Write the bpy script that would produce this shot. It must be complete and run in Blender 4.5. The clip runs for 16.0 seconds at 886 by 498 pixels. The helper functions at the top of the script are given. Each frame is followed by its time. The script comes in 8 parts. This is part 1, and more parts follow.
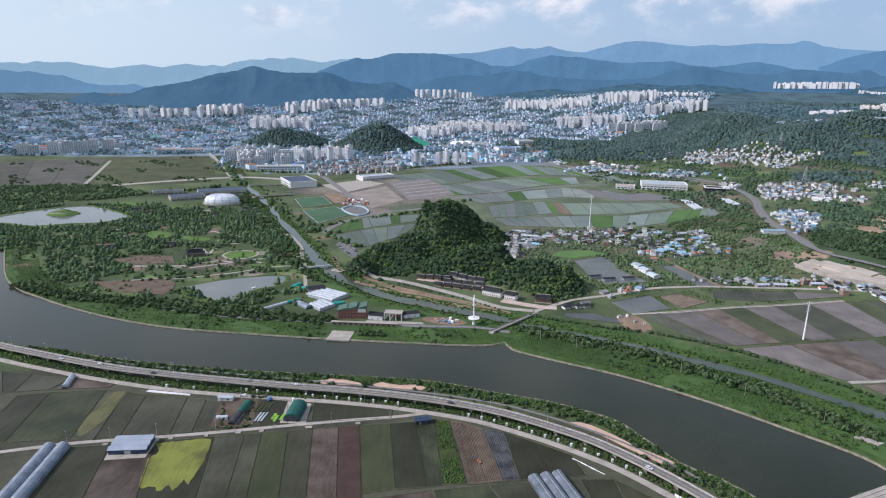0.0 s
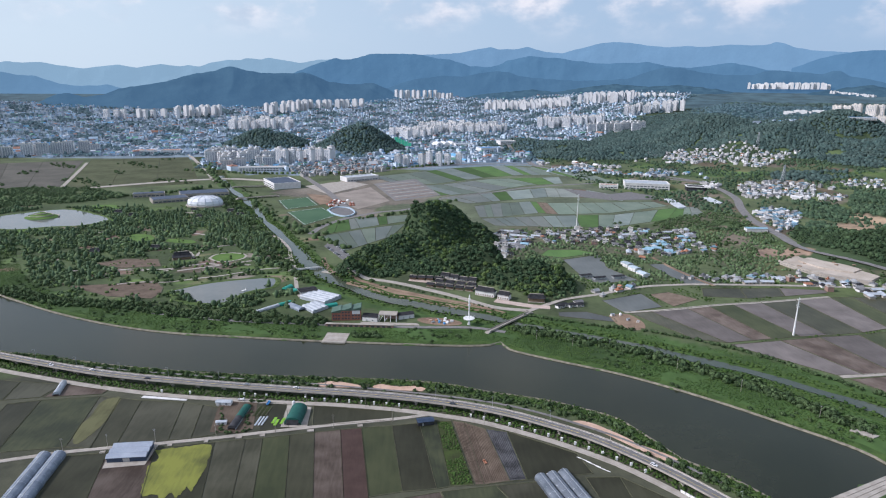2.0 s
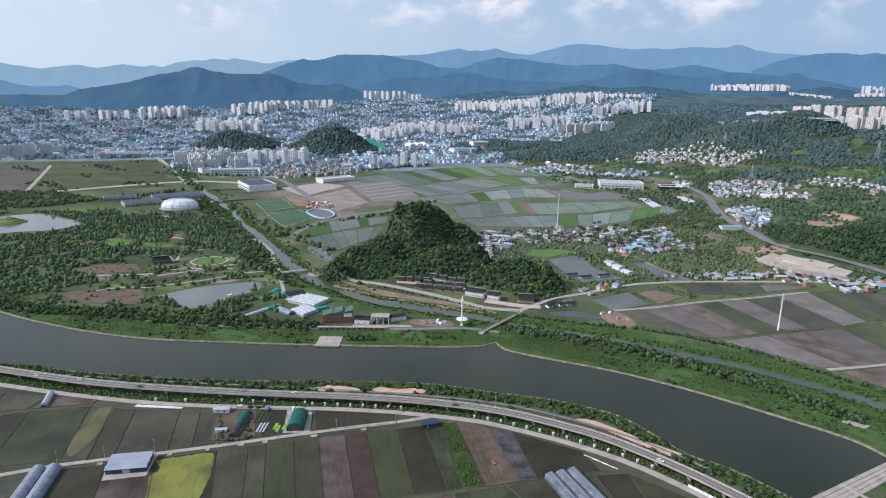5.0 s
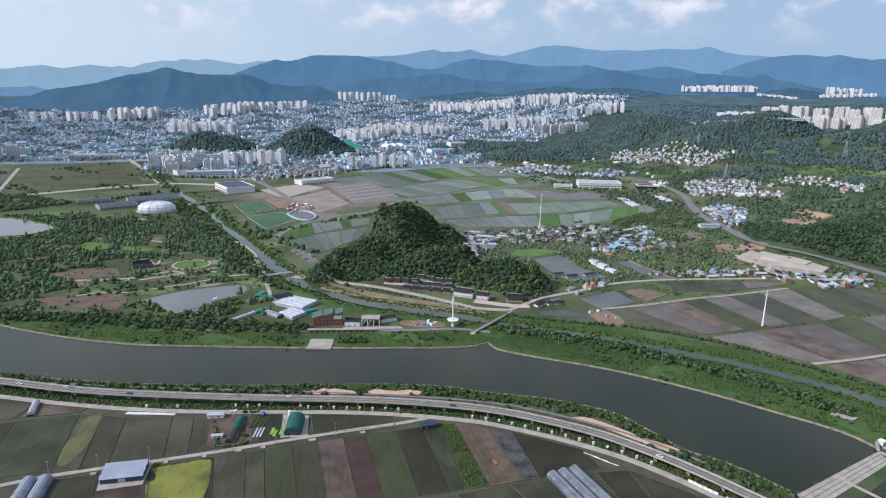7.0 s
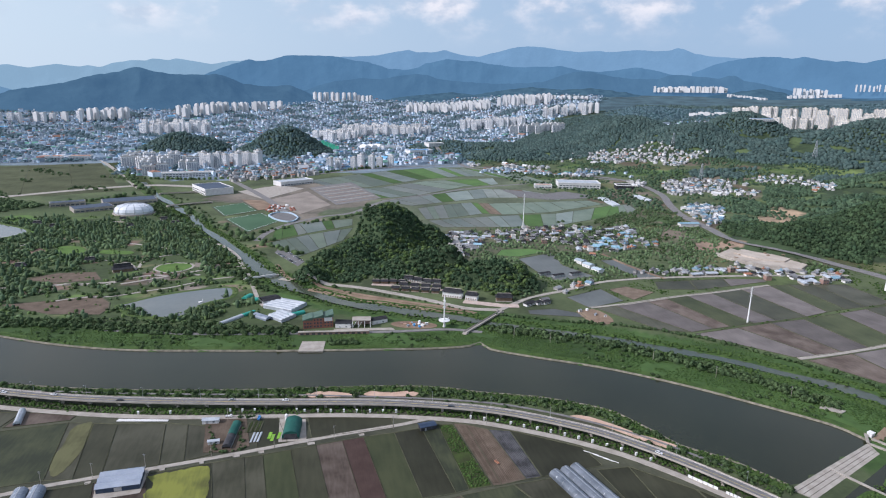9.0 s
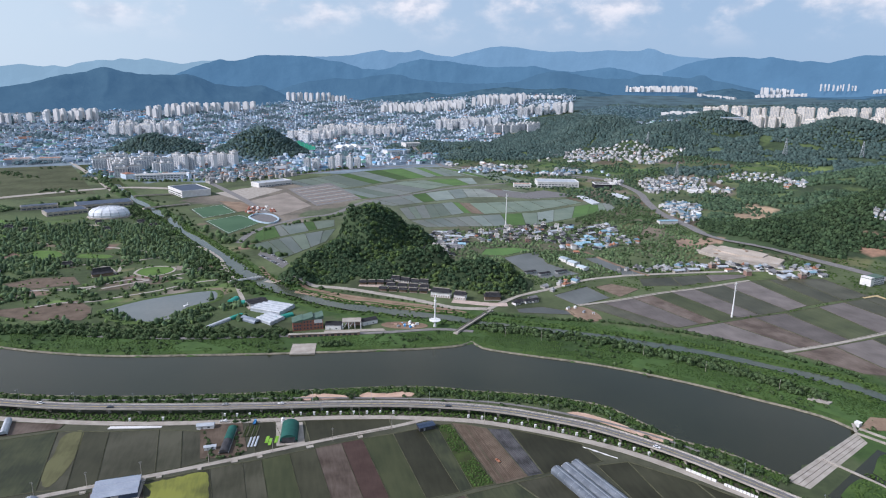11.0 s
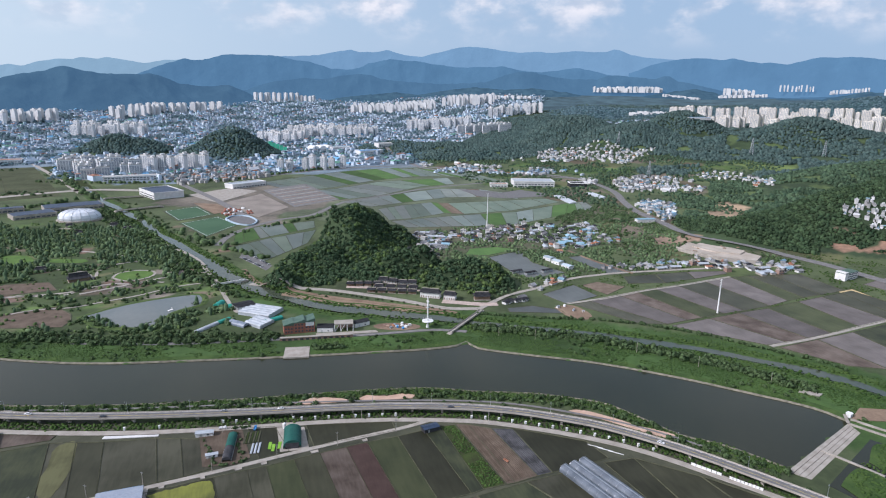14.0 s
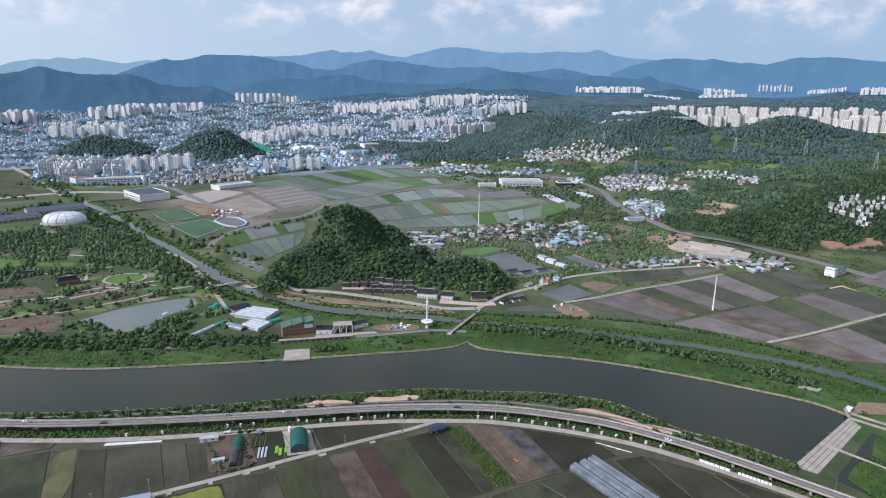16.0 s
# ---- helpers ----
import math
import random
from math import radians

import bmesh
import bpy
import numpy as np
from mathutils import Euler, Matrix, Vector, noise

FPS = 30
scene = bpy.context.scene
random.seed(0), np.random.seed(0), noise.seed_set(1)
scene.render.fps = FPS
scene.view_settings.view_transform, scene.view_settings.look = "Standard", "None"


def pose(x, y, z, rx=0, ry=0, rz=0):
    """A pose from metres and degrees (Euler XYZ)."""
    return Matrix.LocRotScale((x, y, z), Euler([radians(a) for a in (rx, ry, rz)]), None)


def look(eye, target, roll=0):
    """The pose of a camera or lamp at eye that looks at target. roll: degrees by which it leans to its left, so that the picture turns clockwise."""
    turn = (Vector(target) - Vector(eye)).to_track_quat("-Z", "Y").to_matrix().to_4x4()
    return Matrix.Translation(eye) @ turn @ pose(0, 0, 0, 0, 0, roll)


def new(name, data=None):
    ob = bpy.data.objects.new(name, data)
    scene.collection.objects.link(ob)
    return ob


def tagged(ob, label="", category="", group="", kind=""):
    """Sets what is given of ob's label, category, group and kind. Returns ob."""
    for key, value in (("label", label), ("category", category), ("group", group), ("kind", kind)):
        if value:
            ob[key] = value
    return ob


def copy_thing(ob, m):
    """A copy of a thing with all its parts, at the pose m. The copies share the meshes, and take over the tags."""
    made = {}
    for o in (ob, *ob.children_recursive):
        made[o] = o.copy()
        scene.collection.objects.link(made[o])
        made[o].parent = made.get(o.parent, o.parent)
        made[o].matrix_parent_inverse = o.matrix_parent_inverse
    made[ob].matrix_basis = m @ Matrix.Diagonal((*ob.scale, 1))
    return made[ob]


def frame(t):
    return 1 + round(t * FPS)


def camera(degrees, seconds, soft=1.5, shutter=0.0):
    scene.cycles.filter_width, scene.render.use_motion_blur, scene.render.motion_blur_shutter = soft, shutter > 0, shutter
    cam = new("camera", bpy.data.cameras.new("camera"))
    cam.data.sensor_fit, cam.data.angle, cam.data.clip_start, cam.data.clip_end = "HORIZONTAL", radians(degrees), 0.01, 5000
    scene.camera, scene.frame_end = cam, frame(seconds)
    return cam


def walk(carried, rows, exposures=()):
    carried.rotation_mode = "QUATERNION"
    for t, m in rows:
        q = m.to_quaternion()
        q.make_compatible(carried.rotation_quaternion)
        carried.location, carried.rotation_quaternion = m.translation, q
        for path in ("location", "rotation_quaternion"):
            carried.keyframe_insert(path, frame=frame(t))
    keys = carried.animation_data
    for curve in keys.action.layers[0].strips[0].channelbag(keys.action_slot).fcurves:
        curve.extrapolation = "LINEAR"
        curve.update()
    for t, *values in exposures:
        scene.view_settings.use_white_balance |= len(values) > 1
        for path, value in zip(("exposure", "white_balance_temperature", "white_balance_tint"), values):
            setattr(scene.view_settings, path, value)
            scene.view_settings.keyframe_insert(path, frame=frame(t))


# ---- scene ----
cam = camera(70.4, 16.0, 1.1)

PATH = [
    (0, (-12.65, -4.9, 228.44), (-8.65, 188.5, 177.74), 0.8),
    (0.5, (-16.04, -4.56, 228.26), (-10.84, 188.84, 177.66), 0.8),
    (1, (-20.33, -4.21, 228.13), (-13.53, 189.19, 177.63), 0.8),
    (1.5, (-24.21, -3.71, 228), (-15.41, 189.59, 177.5), 0.8),
    (2, (-28.25, -2.98, 227.65), (-17.45, 190.22, 177.25), 0.8),
    (2.5, (-32.4, -2.53, 227.47), (-19.7, 190.67, 177.17), 0.8),
    (3, (-35.9, -1.87, 227.5), (-21.8, 191.23, 177.2), 0.8),
    (3.5, (-40.2, -1.49, 227.4), (-24.5, 191.51, 177.2), 0.9),
    (4, (-44.09, -1, 227.23), (-26.79, 191.9, 177.13), 0.9),
    (6.5, (-63.58, 2.65, 226.14), (-36.38, 194.45, 176.54), 0.9),
    (7, (-67.36, 3.26, 225.98), (-38.16, 194.86, 176.48), 0.9),
    (7.5, (-71.2, 4.1, 225.85), (-40, 195.4, 176.45), 0.9),
    (8, (-74.84, 4.8, 225.67), (-41.74, 195.8, 176.27), 0.9),
    (8.5, (-78.78, 6, 225.53), (-43.58, 196.7, 176.23), 1),
    (9, (-82.84, 6.92, 225.39), (-45.64, 197.22, 176.19), 1),
    (11.5, (-101.3, 11.88, 224.67), (-54.1, 199.98, 175.67), 0.9),
    (12, (-105.03, 13.52, 224.48), (-55.93, 201.12, 175.58), 0.9),
    (12.5, (-108.57, 14.83, 224.31), (-57.77, 201.93, 175.41), 0.9),
    (13, (-112.1, 15.92, 224.22), (-59.9, 202.72, 175.32), 1),
    (13.5, (-116.1, 17.37, 224.07), (-62.5, 203.77, 175.27), 0.9),
    (14, (-119.82, 18.7, 223.81), (-64.72, 204.6, 175.01), 1),
    (14.5, (-123.15, 20.2, 223.45), (-66.75, 205.8, 174.85), 0.9),
    (15, (-126.91, 21.68, 223.09), (-69.21, 206.88, 174.49), 0.9),
    (15.5, (-130.61, 23.41, 222.9), (-71.51, 208.21, 174.4), 0.9),
    (16, (-134.31, 25, 222.87), (-73.91, 209.3, 174.27), 0.9),
]
walk(cam, [(t, look(e, g, r)) for t, e, g, r in PATH], [(0, 0.15, 6000, 17), (16, 0.15, 6000, 17)])

# ---- world, sun, exposure ----
SUN_ELEVATION, SUN_TURN = 37.0, -96.0
world = bpy.data.worlds.new("world")
scene.world = world
world.use_nodes = True
wn, wl = world.node_tree.nodes, world.node_tree.links
sky = wn.new("ShaderNodeTexSky")
sky.sky_type, sky.sun_disc = "NISHITA", False
sky.sun_elevation, sky.sun_rotation = radians(SUN_ELEVATION), radians(SUN_TURN)
sky.air_density, sky.dust_density, sky.ozone_density = 1.0, 2.0, 2.0
coord, split = wn.new("ShaderNodeTexCoord"), wn.new("ShaderNodeSeparateXYZ")
wl.new(coord.outputs["Generated"], split.inputs[0])


def ramp(value, low, high, to_low=0.0, to_high=1.0):
    r = wn.new("ShaderNodeMapRange")
    r.interpolation_type = "SMOOTHSTEP"
    for key, v in (("From Min", low), ("From Max", high), ("To Min", to_low), ("To Max", to_high)):
        r.inputs[key].default_value = v
    wl.new(value, r.inputs["Value"])
    return r.outputs[0]


def blend(factor, a, b):
    m = wn.new("ShaderNodeMix")
    m.data_type = "RGBA"
    for socket, v in ((m.inputs[0], factor), (m.inputs[6], a), (m.inputs[7], b)):
        if isinstance(v, tuple):
            socket.default_value = (*v, 1)
        else:
            wl.new(v, socket)
    return m.outputs[2]


# a hazy summer sky: pale near the horizon, with loose white clouds
pale = blend(ramp(split.outputs[0], -0.7, 0.6), (5.5, 6.5, 6.9), (3.1, 4.3, 5.45))
hazy = blend(ramp(split.outputs[2], 0.02, 0.75, 0.92, 0.25), sky.outputs[0], pale)
stretch = wn.new("ShaderNodeMapping")
stretch.inputs["Scale"].default_value = (1.0, 1.0, 1.7)
wl.new(coord.outputs["Generated"], stretch.inputs[0])
puffs = wn.new("ShaderNodeTexNoise")
puffs.inputs["Scale"].default_value, puffs.inputs["Detail"].default_value, puffs.inputs["Roughness"].default_value = 7.0, 9.0, 0.58
wl.new(stretch.outputs[0], puffs.inputs["Vector"])
cover = wn.new("ShaderNodeMath")
cover.operation = "MULTIPLY"
wl.new(ramp(puffs.outputs[0], 0.44, 0.64), cover.inputs[0])
wl.new(ramp(split.outputs[2], 0.055, 0.125, 0.0, 0.85), cover.inputs[1])
folds = wn.new("ShaderNodeTexNoise")
folds.inputs["Scale"].default_value, folds.inputs["Detail"].default_value = 24.0, 6.0
wl.new(stretch.outputs[0], folds.inputs["Vector"])
puff_tone = blend(ramp(folds.outputs[0], 0.38, 0.62), (4.5, 5.1, 5.7), (7.9, 7.6, 7.3))
wl.new(blend(cover.outputs[0], hazy, puff_tone), wn["Background"].inputs[0])
wn["Background"].inputs[1].default_value = 0.112

sun_data = bpy.data.lights.new("sun", "SUN")
sun_data.energy, sun_data.angle, sun_data.color = 3.4, radians(0.6), (1.0, 0.955, 0.925)
sun = new("sun", sun_data)
se, sr = radians(SUN_ELEVATION), radians(SUN_TURN)
sun_way = Vector((math.sin(sr) * math.cos(se), math.cos(sr) * math.cos(se), math.sin(se)))
sun.matrix_world = look(sun_way * 900, (0, 0, 0))


# ---- materials ----
def material(name, low, high, scale=0.05, rough=0.9, bump=0.0, bump_scale=1.0, metal=0.0, spread=0.0, island=0.0, spec=0.3, stretch=None, limits=(0.52, 0.92)):
    """Two colours mixed by noise at two scales; spread and island vary the brightness from thing to thing."""
    m = bpy.data.materials.new(name)
    m.use_nodes = True
    n, l = m.node_tree.nodes, m.node_tree.links
    b = n["Principled BSDF"]
    b.inputs["Roughness"].default_value, b.inputs["Metallic"].default_value = rough, metal
    b.inputs["Specular IOR Level"].default_value = spec
    place = n.new("ShaderNodeNewGeometry")
    big, fine = n.new("ShaderNodeTexNoise"), n.new("ShaderNodeTexNoise")
    big.inputs["Scale"].default_value, big.inputs["Detail"].default_value = scale, 4.0
    fine.inputs["Scale"].default_value, fine.inputs["Detail"].default_value = scale * 11, 5.0
    where = place.outputs["Position"]
    if stretch:
        turn = n.new("ShaderNodeMapping")
        turn.inputs["Rotation"].default_value = (0, 0, radians(stretch))
        turn.inputs["Scale"].default_value = (1.0, 0.16, 1.0)
        l.new(where, turn.inputs[0])
        where = turn.outputs[0]
    l.new(place.outputs["Position"], big.inputs["Vector"])
    l.new(where, fine.inputs["Vector"])
    add = n.new("ShaderNodeMath")
    add.operation = "MULTIPLY_ADD"
    l.new(fine.outputs[0], add.inputs[0])
    add.inputs[1].default_value = 0.45
    l.new(big.outputs[0], add.inputs[2])
    span = n.new("ShaderNodeMapRange")
    span.inputs["From Min"].default_value, span.inputs["From Max"].default_value = limits
    l.new(add.outputs[0], span.inputs["Value"])
    mix = n.new("ShaderNodeMix")
    mix.data_type = "RGBA"
    mix.inputs[6].default_value, mix.inputs[7].default_value = (*low, 1), (*high, 1)
    l.new(span.outputs[0], mix.inputs[0])
    colour = mix.outputs[2]
    if spread or island:
        hsv = n.new("ShaderNodeHueSaturation")
        r = n.new("ShaderNodeMapRange")
        amount = spread or island
        r.inputs["To Min"].default_value, r.inputs["To Max"].default_value = 1 - amount, 1 + amount
        if spread:
            l.new(n.new("ShaderNodeObjectInfo").outputs["Random"], r.inputs["Value"])
        else:
            l.new(place.outputs["Random Per Island"], r.inputs["Value"])
        l.new(r.outputs[0], hsv.inputs["Value"])
        l.new(colour, hsv.inputs["Color"])
        colour = hsv.outputs[0]
    l.new(colour, b.inputs["Base Color"])
    if bump:
        bn, bt = n.new("ShaderNodeBump"), n.new("ShaderNodeTexNoise")
        bt.inputs["Scale"].default_value, bt.inputs["Detail"].default_value = bump_scale, 4.0
        l.new(place.outputs["Position"], bt.inputs["Vector"])
        l.new(bt.outputs[0], bn.inputs["Height"])
        bn.inputs["Strength"].default_value, bn.inputs["Distance"].default_value = 1.0, bump
        l.new(bn.outputs[0], b.inputs["Normal"])
    return m


M_WATER = material("river_water", (0.020, 0.0235, 0.011), (0.030, 0.034, 0.018), 0.012, 0.19, 0.02, 0.5, spec=0.26)
# pond: base colour raised to stand in for the reflected sky
M_POND = material("pond_water", (0.110, 0.126, 0.116), (0.145, 0.160, 0.146), 0.02, 0.10, 0.01, 0.6, spec=0.45)
M_GRASS = material("grass", (0.042, 0.076, 0.020), (0.095, 0.140, 0.040), 0.03, 0.95, 0.3, 0.8)
M_BANK = material("bank_grass", (0.030, 0.064, 0.014), (0.070, 0.118, 0.028), 0.09, 0.95, 0.5, 0.9)
M_STONE = material("riprap", (0.11, 0.105, 0.08), (0.30, 0.27, 0.21), 0.25, 0.95, 0.3, 0.9)
M_DIRT = material("dirt", (0.17, 0.115, 0.08), (0.30, 0.22, 0.15), 0.04, 0.95, 0.1, 0.8)
M_REDSAND = material("red_sand", (0.44, 0.29, 0.21), (0.60, 0.43, 0.33), 0.1, 0.95, 0.1, 0.8)
M_CONCRETE = material("concrete", (0.29, 0.262, 0.222), (0.42, 0.385, 0.335), 0.15, 0.85, 0.01, 2.0)
M_ASPHALT = material("asphalt", (0.13, 0.13, 0.13), (0.19, 0.185, 0.18), 0.2, 0.9, 0.005, 4.0)
M_ROADGREY = material("pale_asphalt", (0.15, 0.147, 0.142), (0.23, 0.22, 0.21), 0.2, 0.9)
M_WHITE = material("white_paint", (0.70, 0.70, 0.68), (0.82, 0.82, 0.80), 0.3, 0.5)
M_BUND = material("bund_earth", (0.052, 0.058, 0.034), (0.105, 0.104, 0.064), 0.25, 0.95, 0.1, 1.0)
M_TREES = material("broadleaf_crowns", (0.042, 0.072, 0.031), (0.090, 0.136, 0.056), 0.12, 0.8, 0.5, 0.9, island=0.35, spec=0.15)
# ridge crowns: distance haze is painted in as a blue leaf colour
M_HAZERIDGE = material("ridge_hazy_crowns", (0.042, 0.074, 0.069), (0.074, 0.110, 0.096), 0.03, 0.8, 0.6, 0.5, island=0.35, spec=0.1)
M_PARK = material("park_crowns", (0.058, 0.098, 0.048), (0.126, 0.180, 0.082), 0.12, 0.8, 0.5, 0.9, island=0.35, spec=0.15)
M_PARKPINE = material("park_conifer_crowns", (0.048, 0.086, 0.048), (0.092, 0.138, 0.072), 0.05, 0.8, 0.6, 0.5, island=0.30, spec=0.1)
# eastern crowns: lifted and blued a little to paint in mild haze
M_EASTWOOD = material("eastern_crowns", (0.034, 0.064, 0.038), (0.074, 0.114, 0.062), 0.06, 0.8, 0.5, 0.7, island=0.40, spec=0.12)
M_HILLWOOD = material("hill_crowns", (0.032, 0.064, 0.034), (0.074, 0.116, 0.056), 0.09, 0.8, 0.5, 0.9, island=0.35, spec=0.12)
M_NEARWOOD = material("eastern_hill_crowns", (0.025, 0.048, 0.024), (0.058, 0.092, 0.042), 0.06, 0.8, 0.5, 0.7, island=0.40, spec=0.12)
M_LIGHTLEAF = material("young_leaf_crowns", (0.060, 0.105, 0.034), (0.115, 0.165, 0.055), 0.1, 0.8, 0.5, 0.9, island=0.35, spec=0.15)
# farthest crowns: stronger blue, again haze put into the leaf colour
M_HAZEWOODS = material("far_hazy_crowns", (0.060, 0.106, 0.122), (0.094, 0.146, 0.158), 0.02, 0.8, 0.8, 0.3, island=0.25, spec=0.1)
M_BUSH = material("bush_leaves", (0.030, 0.062, 0.014), (0.066, 0.115, 0.028), 0.1, 0.85, 0.3, 1.5, island=0.35, spec=0.15)
M_MEADOW = material("meadow_plants", (0.029, 0.062, 0.015), (0.068, 0.112, 0.030), 0.035, 0.9, 0.2, 1.5, island=0.18, spec=0.1)


# ---- tools ----
def part(name, verts, faces, mat, parent=None, label=""):
    """One mesh object, under a thing or on its own."""
    me = bpy.data.meshes.new(name)
    me.from_pydata([tuple(map(float, v)) for v in verts], [], faces)
    me.materials.append(mat)
    me.update()
    ob = new(name, me)
    if parent:
        ob.parent = parent
    if label:
        ob["label"] = label
    return ob


def spline(points, step=6.0):
    """A smooth line through points, sampled about every step metres."""
    p = np.array(points, float)
    p = np.vstack([2 * p[0] - p[1], p, 2 * p[-1] - p[-2]])
    out = []
    for a, b, c, d in zip(p, p[1:], p[2:], p[3:]):
        n = max(1, int(np.linalg.norm(c - b) / step))
        for t in np.arange(n) / n:
            out.append(0.5 * (2 * b + (c - a) * t + (2 * a - 5 * b + 4 * c - d) * t * t + (3 * b - a - 3 * c + d) * t ** 3))
    return np.array(out + [p[-2]])


def sides(line, left, right):
    """The line moved to its left and its right."""
    d = np.gradient(line, axis=0)
    d /= np.linalg.norm(d, axis=1)[:, None] + 1e-9
    n = np.stack([-d[:, 1], d[:, 0]], 1)
    return line + n * left, line - n * right


def inside(x, y, poly):
    """Which of the points lie in the polygon."""
    x, y = np.asarray(x, float), np.asarray(y, float)
    hit = np.zeros(x.shape, bool)
    for (ax, ay), (bx, by) in zip(poly, np.roll(poly, -1, axis=0)):
        if ay != by:
            hit ^= ((ay > y) != (by > y)) & (x < (bx - ax) * (y - ay) / (by - ay) + ax)
    return hit


def away(x, y, line):
    """How far the points are from the line."""
    best = np.full(np.shape(x), 1e9)
    for (ax, ay), (bx, by) in zip(line[:-1], line[1:]):
        ux, uy = bx - ax, by - ay
        t = np.clip(((x - ax) * ux + (y - ay) * uy) / (ux * ux + uy * uy + 1e-9), 0, 1)
        best = np.minimum(best, np.hypot(x - ax - t * ux, y - ay - t * uy))
    return best


# ---- the lie of the land ----
NEAR_BANK = [(-700, 640), (-520, 580), (-396, 526), (-343, 512), (-274, 491), (-207, 477), (-142, 468), (-77, 462), (-32, 457), (4, 449), (31, 437),
             (72, 423), (98, 409), (119, 395), (129, 379), (139, 358), (147, 341), (165, 325), (177, 308), (187, 291)]
FAR_BANK = [(-760, 1010), (-640, 900), (-580, 810), (-518, 718), (-474, 672), (-442, 650), (-386, 615), (-320, 582), (-256, 560), (-175, 546),
            (-106, 536), (-26, 527), (16, 523), (45, 524), (56, 530), (61, 514), (94, 492), (148, 460), (197, 420), (234, 383), (266, 348), (275, 324)]
BROOK = [(-500, 1600), (-467, 1508), (-422, 1396), (-371, 1292), (-334, 1211), (-308, 1156), (-283, 1078), (-260, 1028), (-233, 970), (-208, 909), (-181, 844), (-162, 799), (-143, 767), (-120, 725), (-100, 700), (-75, 671), (-51, 650), (-28, 638), (-2, 623), (23, 610),
          (52, 595), (80, 576), (130, 549), (176, 522), (217, 493), (256, 466), (293, 428), (320, 398), (340, 360), (352, 300)]
near_bank, far_bank, brook = spline(NEAR_BANK, 8), spline(FAR_BANK, 8), spline(BROOK, 8)
river_poly = np.vstack([near_bank, far_bank[::-1]])
brook_half = np.interp(brook[:, 1], [560, 650, 700, 760, 830, 900, 1000, 1200], [5.5, 7.0, 8.0, 10.0, 11.0, 7.5, 4.8, 5.5])[:, None] * (1 + 0.22 * np.sin(brook[:, 1:2] / 19.0) + 0.14 * np.sin(brook[:, 0:1] / 7.0))
brook_l, brook_r = sides(brook, brook_half, brook_half)
brook_poly = np.vstack([brook_l, brook_r[::-1]])
# hills: x, y, height, reach along, reach across, turn
HILLS_MID = [(16, 927, 57, 26, 70, 0), (-20, 909, 60, 11, 29, 0), (43, 942, 43, 24, 52, 0), (75, 916, 27, 19, 21, 0), (-41, 837, 28, 25, 42, 0), (-77, 810, 20, 19, 21, 0), (-100, 751, 19, 13, 19, 0), (-3, 898, 56, 18, 56, 0),
             (40, 760, 32, 41, 25, 0), (71, 750, 35, 19, 17, 0), (96, 712, 25, 28, 18, 0), (123, 706, 26, 24, 36, 0), (148, 697, 22, 12, 22, 0)]
HILLS_BACK = [(-578, 2400, 60, 72, 80, 0), (-490, 2400, 42, 66, 70, 0), (-640, 2410, 30, 50, 70, 0), (-196, 2260, 92, 74, 84, 0), (-126, 2275, 46, 54, 70, 0), (-262, 2262, 62, 50, 70, 0), (-320, 2262, 28, 40, 60, 0)]
HILLS_EAST = [(400, 2380, 34, 110, 110, 0), (578, 2330, 32, 140, 120, 0), (784, 2290, 42, 130, 120, 0), (520, 2090, 24, 110, 110, 0), (690, 2120, 34, 120, 110, 0), (1650, 1740, 124, 190, 140, 0), (1725, 1500, 70, 150, 120, 0), (1690, 1740, 118, 300, 150, 10), (1440, 1800, 85, 170, 140, 0), (1920, 1700, 90, 250, 170, 0), (1183, 2010, 122, 170, 150, 0), (1070, 2240, 138, 190, 150, 0),
              (900, 2420, 36, 150, 110, 0), (1500, 2190, 158, 190, 150, 0), (1010, 850, 98, 170, 110, 20), (840, 850, 66, 120, 80, 15), (640, 838, 34, 80, 50, 20), (1250, 1200, 60, 250, 120, 25), (1150, 760, 90, 160, 120, 0), (1450, 3000, 40, 260, 160, 0),
              (1700, 1150, 110, 300, 220, 0)]
EYE = (-75.0, 5.0, 225.0)


def bumps(x, y, hills):
    total = np.zeros(np.shape(x))
    for hx, hy, h, a, b, turn in hills:
        c, s = math.cos(math.radians(turn)), math.sin(math.radians(turn))
        u, v = ((x - hx) * c + (y - hy) * s) / a, ((y - hy) * c - (x - hx) * s) / b
        total = total + (h * np.exp(-0.7 * (u * u + v * v))) ** 3
    return np.cbrt(total)


def land(x, y):
    """Ground height without the river beds."""
    x, y = np.asarray(x, float), np.asarray(y, float)
    r = np.hypot(x - EYE[0], y - EYE[1])
    t = np.clip((r - 2700) / 1950, 0, 1)
    rise = 150 * t * t * (3 - 2 * t)
    e = np.clip((x - 500) / 900, 0, 1) * np.clip((y - 600) / 1200, 0, 1)
    hills = bumps(x, y, HILLS_MID + HILLS_BACK + HILLS_EAST)
    lift = 62 * e * e * (3 - 2 * e)
    hills = np.where(hills > 1.5, hills - 1.5, 0)
    return rise + np.cbrt(lift ** 3 + hills ** 3)
# ---- end of the lie of the land ----


